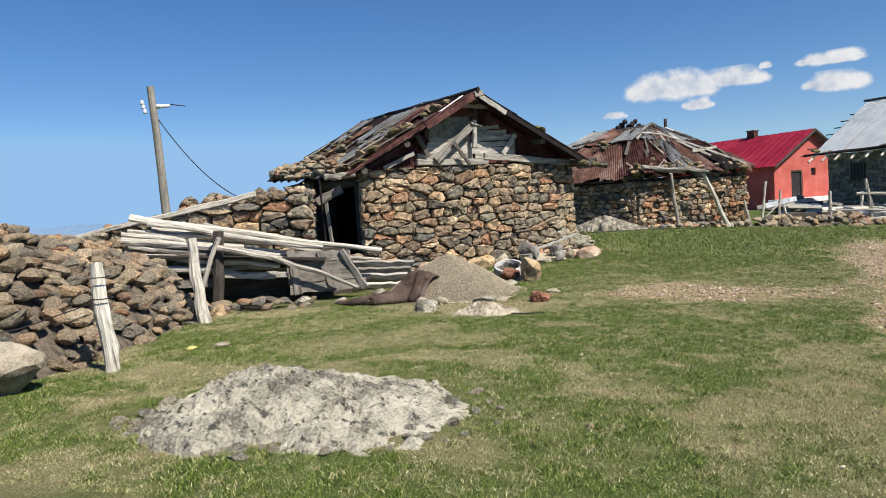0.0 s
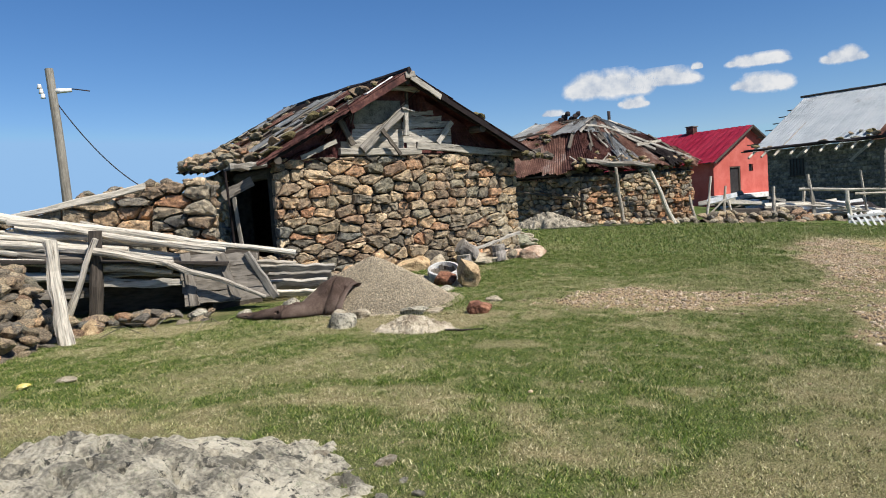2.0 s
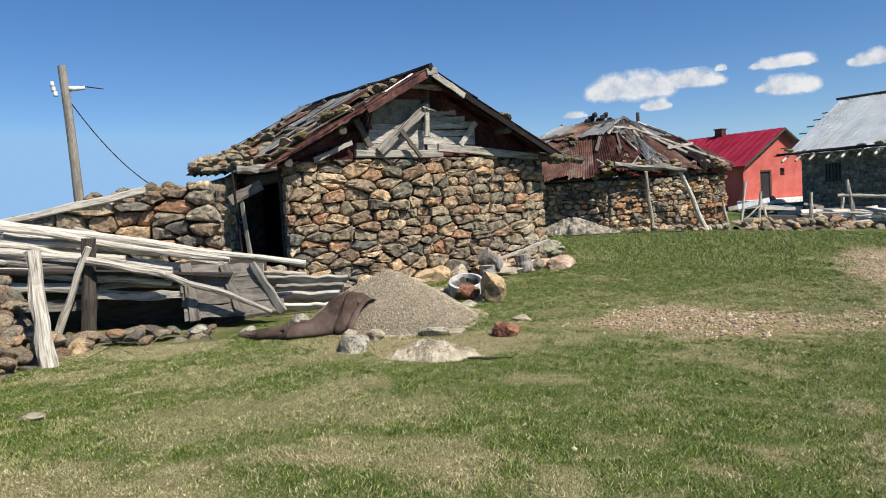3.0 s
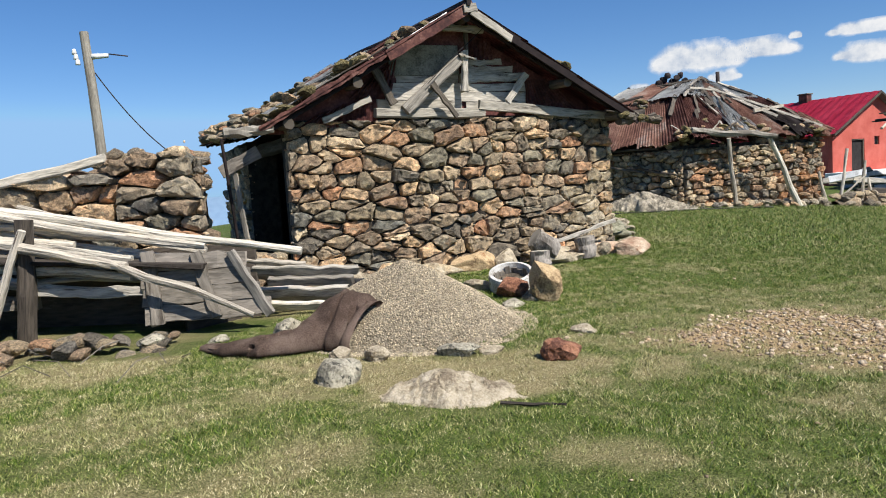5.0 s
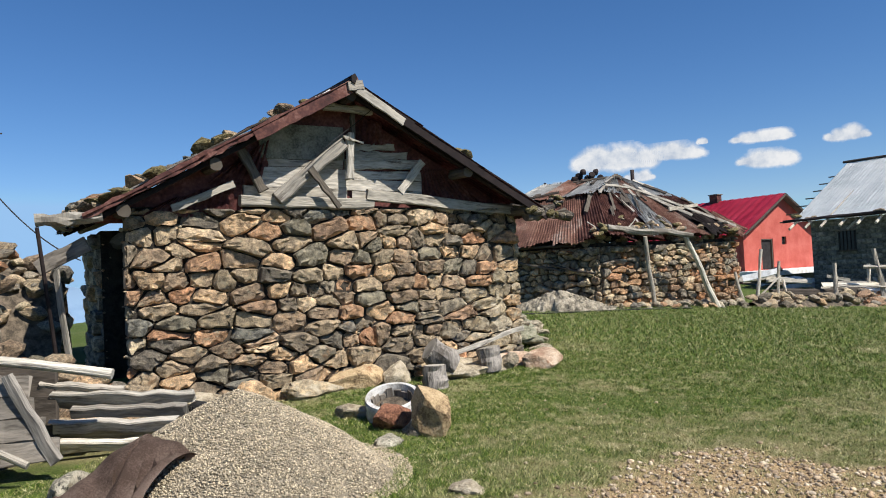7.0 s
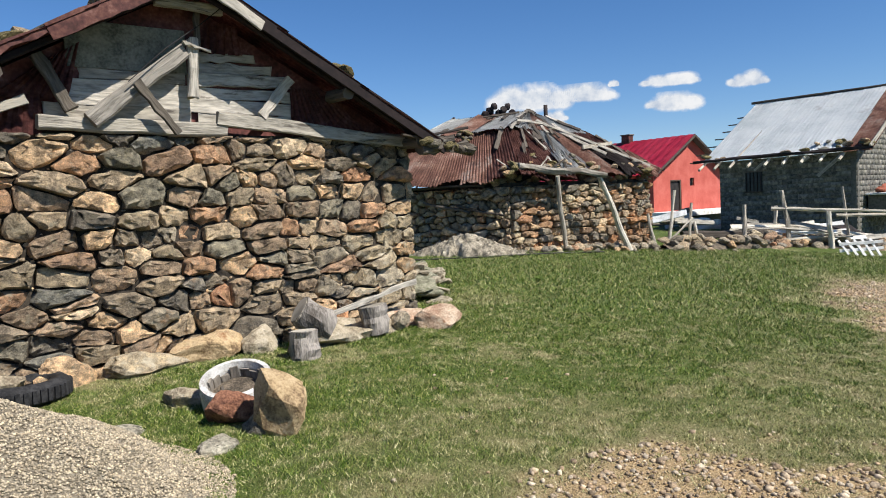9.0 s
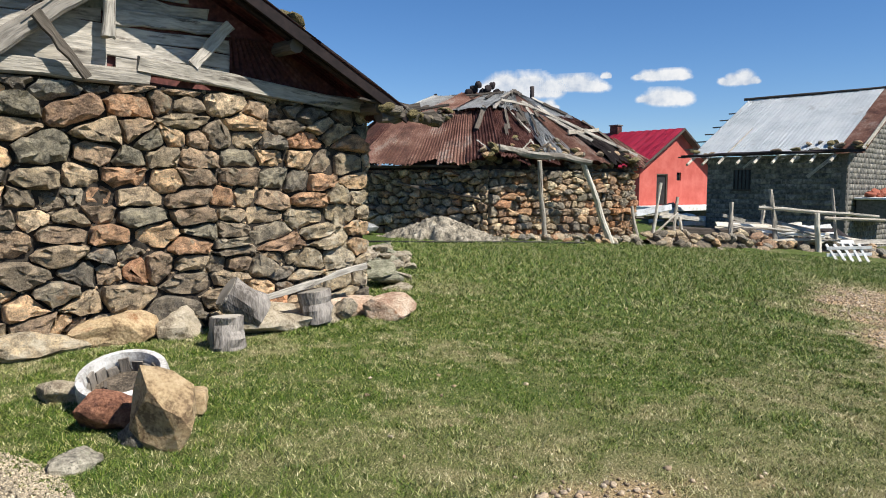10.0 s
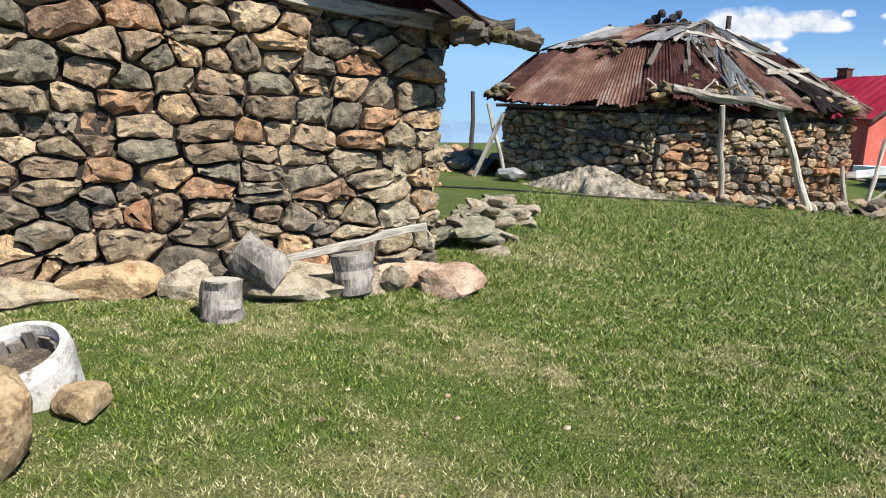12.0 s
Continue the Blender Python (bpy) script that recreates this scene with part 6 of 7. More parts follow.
single("board", plank_bm(hw(-0.78, 0.35, 2.02), hw(-0.34, 0.15, 2.24), 0.16, 0.03, (0, 0, 1), 892), OLDBOARD, "grey board wedged under the eave", "board")

# ---- gravel pile and the felt ----
PX, PY, PR, PH = -3.92, 11.68, 1.13, 0.66


def pile_z(x, y):
    d = np.hypot((x - PX) / 1.0, (y - PY) / 0.95) / PR + (fbm(np.asarray(x) * 1.5, np.asarray(y) * 1.5, 50) - 0.5) * 0.16
    return PH * np.clip(1 - d, 0, 1) ** 0.85 * (1 + 0.25 * np.clip(d, 0, 1)) - 0.02


bm = bmesh.new()
grid = []
for i in range(15):
    r = PR * 1.04 * i / 14
    row = []
    for k in range(40):
        a = 2 * math.pi * k / 40
        x, y = PX + r * math.cos(a), PY + r * math.sin(a) * 0.95
        row.append(bm.verts.new((x, y, gz(x, y) + float(pile_z(np.array([x]), np.array([y]))[0]))))
    grid.append(row)
for r0, r1 in zip(grid, grid[1:]):
    for k in range(40):
        if r0 is not grid[0]:
            bm.faces.new((r0[k], r1[k], r1[(k + 1) % 40], r0[(k + 1) % 40]))
bm.faces.new(grid[1])
pile = thing("gravel_pile", "cone of pale crushed gravel heaped on the turf", "gravel", (PX, PY, gz(PX, PY)))
part("mound", bm, GRAVEL_BED, pile, smooth=True)
g = np.random.default_rng(6)
n = 46000
r, a = PR * 1.12 * np.sqrt(g.random(n)), g.random(n) * 6.2832
x, y = PX + r * np.cos(a), PY + r * np.sin(a) * 0.95
z = height(x, y) + np.maximum(pile_z(x, y), 0) + 0.004
ob = new("gravel", lumps(np.stack((x, y, z), -1), g.uniform(0.008, 0.023, n), 7, GRAVEL, "gravel", 8))
ob.parent = pile
ob.matrix_basis = chain(pile).inverted()
tagged(ob, "pale crushed gravel grains", kind="stuff")


def rolled_felt(name, label, category, path, material, seed, thick=0.012):
    """A stiff cloth lying in a loose twisted roll: the path gives plan, height of the crest over its bed and half width."""
    bm = bmesh.new()
    rows = []
    per, m = 12, 20
    n = (len(path) - 1) * per
    for i in range(n + 1):
        f = i / per
        k = min(int(f), len(path) - 2)
        e = f - k
        e = e * e * (3 - 2 * e) * 0.5 + e * 0.5
        x, y, h, w = [path[k][q] + (path[k + 1][q] - path[k][q]) * e for q in range(4)]
        a, b = path[max(0, k - (1 if f - k < 0.5 else 0))], path[min(len(path) - 1, k + (2 if f - k > 0.5 else 1))]
        d = Vector((b[0] - a[0], b[1] - a[1])).normalized()
        row = []
        for j in range(m + 1):
            v = j / m * 2 - 1
            ang = v * radians(118)
            fold = (f * 0.72 + 0.5 * math.sin(f * 1.1) + v * 0.42 + 0.4 * noise.noise(Vector((f * 0.9, v, seed)))) % 1.0
            lap = 1 - 0.42 * (1 - fold) ** 7 - 0.14 * fold ** 3 + 0.05 * noise.noise(Vector((f * 2.3, v * 1.7, seed + 3)))
            off = w * math.sin(ang) * lap
            px, py = x + d.y * off, y - d.x * off
            bed = gz(px, py) + max(0.0, float(pile_z(np.array([px]), np.array([py]))[0]) * 0.6)
            z = bed + 0.015 + h * lap * max(0.0, (math.cos(ang) + 0.35) / 1.35)
            row.append(bm.verts.new((px, py, z)))
        rows.append(row)
    for r0, r1 in zip(rows, rows[1:]):
        for j in range(m):
            bm.faces.new((r0[j], r0[j + 1], r1[j + 1], r1[j]))
    bmesh.ops.solidify(bm, geom=bm.faces[:], thickness=thick)
    ob = single(name, bm, material, label, category, smooth=True)
    ob.data.set_sharp_from_angle(angle=radians(50))
    return ob


rolled_felt("felt_sheet", "crumpled stiff brown roofing felt beside the gravel pile", "felt sheet",
            [(-5.32, 10.40, 0.05, 0.05), (-4.98, 10.34, 0.10, 0.15), (-4.66, 10.36, 0.16, 0.22), (-4.50, 10.52, 0.20, 0.19), (-4.36, 10.72, 0.26, 0.21), (-4.16, 10.86, 0.36, 0.32), (-3.90, 10.82, 0.22, 0.30)], FELT, 3)

# stones lying round the pile
for k, (x, y, sx, sy, sz, m, label) in enumerate((
        (-2.18, 11.62, 0.26, 0.20, 0.13, PALE_ROCK, "small cream-coloured stone in the turf"), (-2.22, 10.72, 0.34, 0.26, 0.22, RED_ROCK, "red-brown broken stone in the turf"),
        (-3.62, 9.78, 0.34, 0.32, 0.34, ROCK, "grey block of stone beside the felt"),
        (-3.88, 10.25, 0.26, 0.22, 0.20, PALE_ROCK, "cream stone beside the felt"), (-3.62, 10.42, 0.22, 0.2, 0.18, PALE_ROCK, "pale stone at the pile's foot"),
        (-3.05, 10.75, 0.36, 0.26, 0.16, ROCK, "dark stone at the pile's foot"), (-2.80, 10.85, 0.22, 0.16, 0.10, PALE_ROCK, "flat stone at the pile's foot"),
        (-3.15, 12.78, 0.30, 0.22, 0.13, ROCK, "grey stone at the pile's edge"), (-4.95, 11.15, 0.5, 0.3, 0.26, ROCK, "grey-green stone by the plank door"),
        (-5.95, 10.45, 0.36, 0.26, 0.18, ROCK, "grey stone half sunk in turf"), (-5.45, 10.75, 0.24, 0.2, 0.13, ROCK, "small grey stone in turf"), (-3.95, 12.95, 0.34, 0.24, 0.14, ROCK, "lichened stone behind the pile"),
        (-3.35, 12.15, 0.30, 0.2, 0.10, ROCK, "grey stone beside the pile"), (-6.85, 9.55, 0.3, 0.26, 0.24, OCHRE_ROCK, "ochre stone under the logs"), (-7.15, 9.35, 0.3, 0.2, 0.2, RED_ROCK, "reddish stone under the logs"),
        (-5.15, 7.3, 0.28, 0.14, 0.06, PALE_ROCK, "flat pale stone in the turf"))):
    boulder("stone", label, (x, y, gz(x, y) - sz * 0.30), (sx, sy, sz), m, 340 + k, (0, 0, 37 * k), group="stones in the turf", detail=3, cuts=7, lump=0.25, fine=0.05)
boulder("wrapper", "crumpled yellow wrapper in the turf", (-5.35, 7.05, gz(-5.35, 7.05)), (0.16, 0.10, 0.06), YELLOW, 371, category="litter", detail=2)
single("stick", log_bm((-2.35, 9.55, gz(-2.35, 9.55) + 0.03), (-1.95, 9.62, gz(-1.95, 9.62) + 0.02), 0.012, 0.008, 0.01, 6, 4, 0.2, 372), DARKWOOD, "thin dead stick in the grass", "stick")

# ---- the white ring and its stones ----
ringt = thing("ring_planter", "broken white-painted ring half sunk in the turf", "ring", (-3.42, 13.70, gz(-3.42, 13.70)))
bm = bmesh.new()
R0, R1, N = 0.265, 0.225, 44
rows = []
for k in range(N + 1):
    a = radians(360 * k / N)
    rows.append([bm.verts.new((-3.42 + r * math.cos(a), 13.70 + r * math.sin(a), gz(-3.42, 13.70) + z)) for r, z in ((R0, -0.1), (R0 + 0.010, 0.25), (R0, 0.30), (R1, 0.305), (R1 - 0.01, 0.25), (R1, -0.1))])
for r0, r1 in zip(rows, rows[1:]):
    for j in range(6):
        bm.faces.new((r0[j], r0[(j + 1) % 6], r1[(j + 1) % 6], r1[j]))
bmesh.ops.remove_doubles(bm, verts=bm.verts[:], dist=1e-4)
bmesh.ops.recalc_face_normals(bm, faces=bm.faces[:])
bmesh.ops.transform(bm, matrix=Matrix.Translation((-3.42, 13.70, 0.25)) @ pose(0, 0, 0, 20, 4, 0) @ Matrix.Translation((3.42, -13.70, -0.3)), verts=bm.verts)
part("ring", bm, OLDWHITE, ringt, "flaking white paint", smooth=False)
TILT = Matrix.Translation((-3.42, 13.70, 0.25)) @ pose(0, 0, 0, 20, 4, 0) @ Matrix.Translation((3.42, -13.70, -0.3))
for k in range(16):
    a = radians(360 * k / 16 + 6)
    z0 = gz(-3.42, 13.70)
    p, q = [TILT @ Vector((-3.42 + 0.200 * math.cos(a), 13.70 + 0.200 * math.sin(a), z0 + z)) for z in (0.02, 0.235 + 0.02 * (k % 3))]
    part("stave", plank_bm(p, q, 0.070, 0.014, (-math.sin(a), math.cos(a), 0), 360 + k, 0.004), OLDBOARD, ringt)
for k in range(6):
    a = radians(30 + 32 * k)
    part("slat", plank_bm((-3.42 + 0.16 * math.cos(a), 13.70 + 0.16 * math.sin(a), 0.30 + 0.05 * (k % 2)), (-3.42 + 0.16 * math.cos(a + 0.9), 13.70 + 0.16 * math.sin(a + 0.9), 0.42 + 0.05 * (k % 3)), 0.06, 0.02, (0, 0, 1), 380 + k), DARKWOOD, ringt)
bm = bmesh.new()
bmesh.ops.create_circle(bm, cap_ends=True, segments=28, radius=0.228)
bmesh.ops.transform(bm, matrix=Matrix.Translation((-3.42, 13.70, gz(-3.42, 13.70) + 0.14)) @ pose(0, 0, 0, 20, 4, 0), verts=bm.verts)
part("filling", bm, EARTHCORE, ringt, "dark earth and broken wood inside")
boulder("stone", "upright ochre slab leaning on the white ring", (-2.91, 13.12, gz(-2.91, 13.12) - 0.06), (0.55, 0.36, 0.50), OCHRE_ROCK, 391, (6, 20, -30), group="stones by the white ring", detail=2, cuts=6, lump=0.28, fine=0.07)
boulder("stone", "dark red-brown stone in front of the ring", (-3.33, 13.30, gz(-3.33, 13.30) - 0.04), (0.46, 0.28, 0.30), RED_ROCK, 392, (0, 0, 20), group="stones by the white ring")
boulder("stone", "pale brown stone beside the ring", (-3.86, 13.68, gz(-3.86, 13.68) - 0.05), (0.42, 0.32, 0.24), PALE_ROCK, 393, group="stones by the white ring")
boulder("stone", "blue-grey stone in front of the ring", (-3.02, 13.16, gz(-3.02, 13.16) - 0.06), (0.30, 0.25, 0.20), STONE_GREY, 394, group="stones by the white ring")
boulder("stone", "ochre stone at the ring's foot", (-2.98, 13.62, gz(-2.98, 13.62) - 0.05), (0.36, 0.3, 0.22), OCHRE_ROCK, 395, group="stones by the white ring")

# ---- chopping logs at the foot of the hut ----
STUMP = surface("grey_stump_wood", [(0.25, (0.10, 0.086, 0.072)), (0.5, (0.22, 0.195, 0.17)), (0.75, (0.34, 0.305, 0.265))], 0.9, 7, 60, 0.9, 0.015, stretch=(1, 1, 0.25))


def stump(label, at, top, r0, r1, seed):
    t = thing("stump", label, "log", at, group="sawn logs by the hut")
    part("trunk", log_bm(at, top, r0, r1, 0.01, 14, 5, 0.14, seed), STUMP, t, "cracked grey bark-less sides")
    d = (Vector(top) - Vector(at)).normalized()
    part("sawn_face", log_bm(Vector(top) - d * 0.012, Vector(top) + d * 0.006, r1 * 0.93, r1 * 0.91, 0, 14, 1, 0.10, seed), WOOD, t, "pale sawn end grain")
    return t


stump("short sawn log standing in the grass", (-3.40, 15.10, gz(-3.4, 15.1) - 0.04), (-3.41, 15.11, gz(-3.4, 15.1) + 0.26), 0.15, 0.135, 900)
stump("sawn log tipped on another by the wall", (-3.30, 15.63, 0.60), (-3.56, 15.45, 0.82), 0.145, 0.155, 901)
stump("sawn log standing by the hut wall", (-2.92, 16.05, 0.46), (-2.95, 16.04, 0.76), 0.145, 0.15, 902)
boulder("stone", "flat pale stone under the sawn logs", (-3.35, 15.75, gz(-3.35, 15.75) - 0.08), (0.7, 0.45, 0.34), PALE_ROCK, 905, (0, 0, 40), group="stones by the hut wall")
boulder("stone", "long pale stone by the hut wall", (-2.98, 16.1, gz(-2.98, 16.1) - 0.10), (0.85, 0.42, 0.30), PALE_ROCK, 906, (0, 0, 44), group="stones by the hut wall")
boulder("stone", "broad pale corner stone of the hut", (-2.32, 16.58, gz(-2.32, 16.58) - 0.06), (0.58, 0.42, 0.34), PINK_ROCK, 907, (0, 0, 30), group="stones by the hut wall")
boulder("stone", "grey wood-like stone by the sawn log", (-2.72, 16.32, gz(-2.72, 16.32)), (0.28, 0.22, 0.26), STONE_GREY, 908, (0, 30, 0), group="stones by the hut wall")
single("stick", plank_bm((-3.35, 15.62, 0.72), (-2.55, 16.55, 0.96), 0.06, 0.03, (0, 0, 1), 909, 0.01, 7), WOOD, "weathered split stick propped along the wall", "stick")

# tyre behind the gravel
ty = thing("tyre", "old black tyre sunk behind the gravel pile", "tyre", (-5.35, 13.75, gz(-5.35, 13.75)))
bm = bmesh.new()
rows = []
for k in range(36):
    a = 2 * math.pi * k / 36
    rows.append([bm.verts.new((-5.35 + (0.31 + dr_) * math.cos(a), 13.75 + (0.31 + dr_) * math.sin(a), gz(-5.35, 13.75) + zz)) for dr_, zz in ((-0.09, 0.02), (0.0, 0.0), (0.05, 0.04), (0.055, 0.15), (0.0, 0.19), (-0.09, 0.17))])
for k in range(36):
    for j in range(6):
        bm.faces.new((rows[k][j], rows[(k + 1) % 36][j], rows[(k + 1) % 36][(j + 1) % 6], rows[k][(j + 1) % 6]))
bmesh.ops.recalc_face_normals(bm, faces=bm.faces[:])
part("casing", bm, RUBBER, ty, smooth=True)
for k in range(40):
    a = 2 * math.pi * k / 40
    b = box_bm((-0.012, -0.016, -0.05), (0.012, 0.016, 0.05))
    bmesh.ops.transform(b, matrix=pose(-5.35 + 0.368 * math.cos(a), 13.75 + 0.368 * math.sin(a), gz(-5.35, 13.75) + 0.095, 0, 0, math.degrees(a)), verts=b.verts)
    part("tread_block", b, RUBBER, ty)

# ---- the pole with its cable ----
pole = thing("utility_pole", "grey wooden power pole with insulators and a slack cable", "pole", (-18.30, 21.80, gz(-18.30, 21.80)))
part("shaft", log_bm((-18.15, 21.80, gz(-18.30, 21.80) - 0.2), (-18.42, 21.77, 6.85), 0.17, 0.125, 0.02, 12, 8, 0.03, 920), POLEWOOD, pole)
part("lamp_arm", tube_bm([(-18.40, 21.75, 6.15), (-17.90, 22.15, 6.20), (-17.50, 22.45, 6.13)], 0.02), DARKIRON, pole)
part("lamp", log_bm((-18.30, 21.84, 6.13), (-17.93, 22.13, 6.16), 0.09, 0.06, 0, 10, 3, 0.02, 921), WHITE, pole, "small white lamp head", smooth=True)
for k in range(3):
    part("insulator", log_bm((-18.62 - 0.05 * k, 21.62, 5.90 + 0.16 * k), (-18.62 - 0.05 * k, 21.62, 6.05 + 0.16 * k), 0.075, 0.05, 0, 10, 3, 0.05, 922 + k), WHITE, pole, smooth=True)
cable = []
a, b = Vector((-18.35, 21.85, 5.80)), Vector((-16.2, 23.7, 2.6))
for k in range(21):
    t = k / 20
    p = a.lerp(b, t)
    p.z -= 0.45 * 4 * t * (1 - t)
    cable.append(tuple(p))
part("cable", tube_bm(cable, 0.02), DARK, pole, "slack black cable")
pole2 = thing("utility_pole", "distant grey pole beyond the stone bank", "pole", (-7.55, 30.5, gz(-7.55, 30.5)))
part("shaft", log_bm((-7.5, 30.5, gz(-7.5, 30.5) - 0.2), (-7.55, 30.5, 2.75), 0.07, 0.06, 0.03, 8, 6, 0.1, 925), DARKWOOD, pole2)

# ---- yard fence and clutter before the houses ----
fence = thing("yard_fence", "crooked bleached pole fence before the houses", "fence", (5.5, 31, 0))
for k, (x, y, h, lx, r) in enumerate(((2.15, 28.6, 1.62, 0.22, 0.05), (2.75, 29.0, 1.30, 0.12, 0.05), (4.75, 31.0, 1.25, 0.02, 0.07), (1.85, 28.3, 1.0, -0.25, 0.045), (6.15, 32.6, 1.25, 0.0, 0.065), (6.45, 32.2, 1.75, -0.25, 0.08), (7.55, 31.9, 1.15, -0.08, 0.09),
                                     (8.35, 32.6, 1.95, -0.22, 0.05), (3.1, 29.3, 0.8, -0.1, 0.05))):
    z = gz(x, y)
    part("post", log_bm((x, y, z - 0.1), (x + lx, y, z + h), r, r * 0.8, 0.03, 8, 6, 0.2, 930 + k), LOGWOOD, fence)
part("rail", log_bm((5.9, 32.25, 1.22), (9.1, 31.7, 0.98), 0.06, 0.05, 0.03, 8, 8, 0.15, 940), LOGWOOD, fence)
part("rail", log_bm((7.9, 32.5, 0.92), (9.8, 32.4, 0.86), 0.045, 0.045, 0.02, 8, 6, 0.15, 941), LOGWOOD, fence)
part("rail", plank_bm((4.55, 31.0, 1.02), (5.2, 31.1, 0.85), 0.10, 0.03, (0, 0, 1), 942), WOOD, fence)
part("rail", log_bm((2.2, 28.7, 0.55), (2.9, 29.0, 1.15), 0.03, 0.025, 0.02, 7, 4, 0.2, 943), LOGWOOD, fence)
single("beam", plank_bm((2.9, 30.6, 0.55), (5.6, 31.8, 0.5), 0.26, 0.2, (0, 0, 1), 944, 0.02), DARKWOOD, "dark heavy beam behind the fence", "beam")
rj = random.Random(61)
for k in range(24):
    x, y = rj.uniform(5.6, 8.6), rj.uniform(32.0, 33.4)
    z = gz(x, y) + rj.uniform(0.2, 0.7)
    a = rj.uniform(-0.5, 0.5)
    ln = rj.uniform(0.5, 1.3)
    single("scrap_board", plank_bm((x - ln * math.cos(a), y - 0.3 * math.sin(a), z + rj.uniform(-0.15, 0.25)), (x + ln * math.cos(a), y + 0.3 * math.sin(a), z + rj.uniform(-0.15, 0.15)), rj.uniform(0.06, 0.18), 0.04, (0, 0.6, 0.8), 950 + k, 0.02), (WHITE, WOOD, LOGWOOD)[k % 3],
           "pale scrap board in the heap by the fence", "board", "scrap boards by the fence")
for k in range(12):
    x, y = rj.uniform(3.6, 6.4), rj.uniform(39.5, 42.5)
    z = gz(x, y) + rj.uniform(0.15, 0.6)
    single("scrap_board", plank_bm((x - rj.uniform(0.4, 1.0), y, z), (x + rj.uniform(0.4, 1.0), y + rj.uniform(-0.4, 0.4), z + rj.uniform(-0.2, 0.35)), rj.uniform(0.12, 0.3), 0.05, (0, 0.5, 0.8), 1100 + k, 0.02), (WOOD, WHITE, OLDBOARD)[k % 3],
           "grey scrap board heaped before the red house", "board", "scrap boards before the red house")
boulder("tarpaulin", "crumpled blue tarpaulin in the scrap heap", (6.55, 32.6, gz(6.55, 32.6)), (1.1, 0.6, 0.42), BLUE, 970, category="tarpaulin")
boulder("scrap_metal", "dark scrap under the fence rail", (7.6, 33.3, gz(7.6, 33.3) - 0.1), (2.6, 0.9, 0.75), DARKIRON, 971, category="scrap", lump=0.5, fine=0.1)
pal = thing("pallet", "broken white pallet leaning in the grass", "pallet", (7.3, 29.4, gz(7.3, 29.4)))
for k in range(5):
    x = 6.95 + 0.2 * k
    z = gz(x, 29.4)
    part("slat", plank_bm((x + 0.12, 29.35, z - 0.02), (x - 0.10, 29.55, z + 0.38 + 0.03 * k), 0.07, 0.025, (1, 0, 0), 975 + k), WHITE, pal)
for h in (0.10, 0.28):
    part("rail", plank_bm((6.85, 29.45 + 0.1 * h, gz(6.9, 29.4) + h), (7.95, 29.45 + 0.1 * h, gz(7.9, 29.4) + h + 0.15), 0.08, 0.03, (0, 0, 1), 985), WHITE, pal)
boulder("metal_tub", "grey zinc tub by the hut's far end", (-4.95, 26.35, gz(-4.95, 26.35)), (0.75, 0.5, 0.4), ZINC, 990, category="tub", detail=2, cuts=12)
single("hose", tube_bm([(-7.2, 23.0, gz(-7.2, 23) + 0.03), (-4.6, 24.2, gz(-4.6, 24.2) + 0.03), (-2.6, 24.6, gz(-2.6, 24.6) + 0.03), (-1.2, 25.6, gz(-1.2, 25.6) + 0.03), (0.3, 26.6, gz(0.3, 26.6) + 0.03)], 0.02), RUBBER, "black hose lying over the turf", "hose")

# ---- clouds ----
CL, cn, cl, cb = shader("cloud")
cn.remove(cb)
att, tcc, nz = cn.new("ShaderNodeAttribute"), cn.new("ShaderNodeTexCoord"), cn.new("ShaderNodeTexNoise")
att.attribute_name = "cover"
nz.inputs["Scale"].default_value, nz.inputs["Detail"].default_value, nz.inputs["Roughness"].default_value = 0.011, 10, 0.62
cl.new(tcc.outputs["Object"], nz.inputs["Vector"])
su = cn.new("ShaderNodeMath")
su.operation = "ADD"
cl.new(att.outputs["Fac"], su.inputs[0])
cl.new(nz.outputs[0], su.inputs[1])
rp = ramp(cn, [(0.56, (0, 0, 0)), (0.74, (0.40, 0.40, 0.40)), (1.0, (1, 1, 1))])
cl.new(su.outputs[0], rp.inputs[0])
# the sheets glow; sunlit white and shaded grey-blue are painted by the tint ramp
em, tr, mx = cn.new("ShaderNodeEmission"), cn.new("ShaderNodeBsdfTransparent"), cn.new("ShaderNodeMixShader")
tint = ramp(cn, [(0.36, (0.55, 0.63, 0.76)), (0.5, (0.80, 0.84, 0.90)), (0.62, (0.95, 0.96, 0.98))])
cl.new(nz.outputs[0], tint.inputs[0])
cl.new(tint.outputs[0], em.inputs[0])
em.inputs[1].default_value = 0.64
cl.new(rp.outputs[0], mx.inputs[0])
cl.new(tr.outputs[0], mx.inputs[1])
cl.new(em.outputs[0], mx.inputs[2])
cl.new(mx.outputs[0], cn["Material Output"].inputs[0])


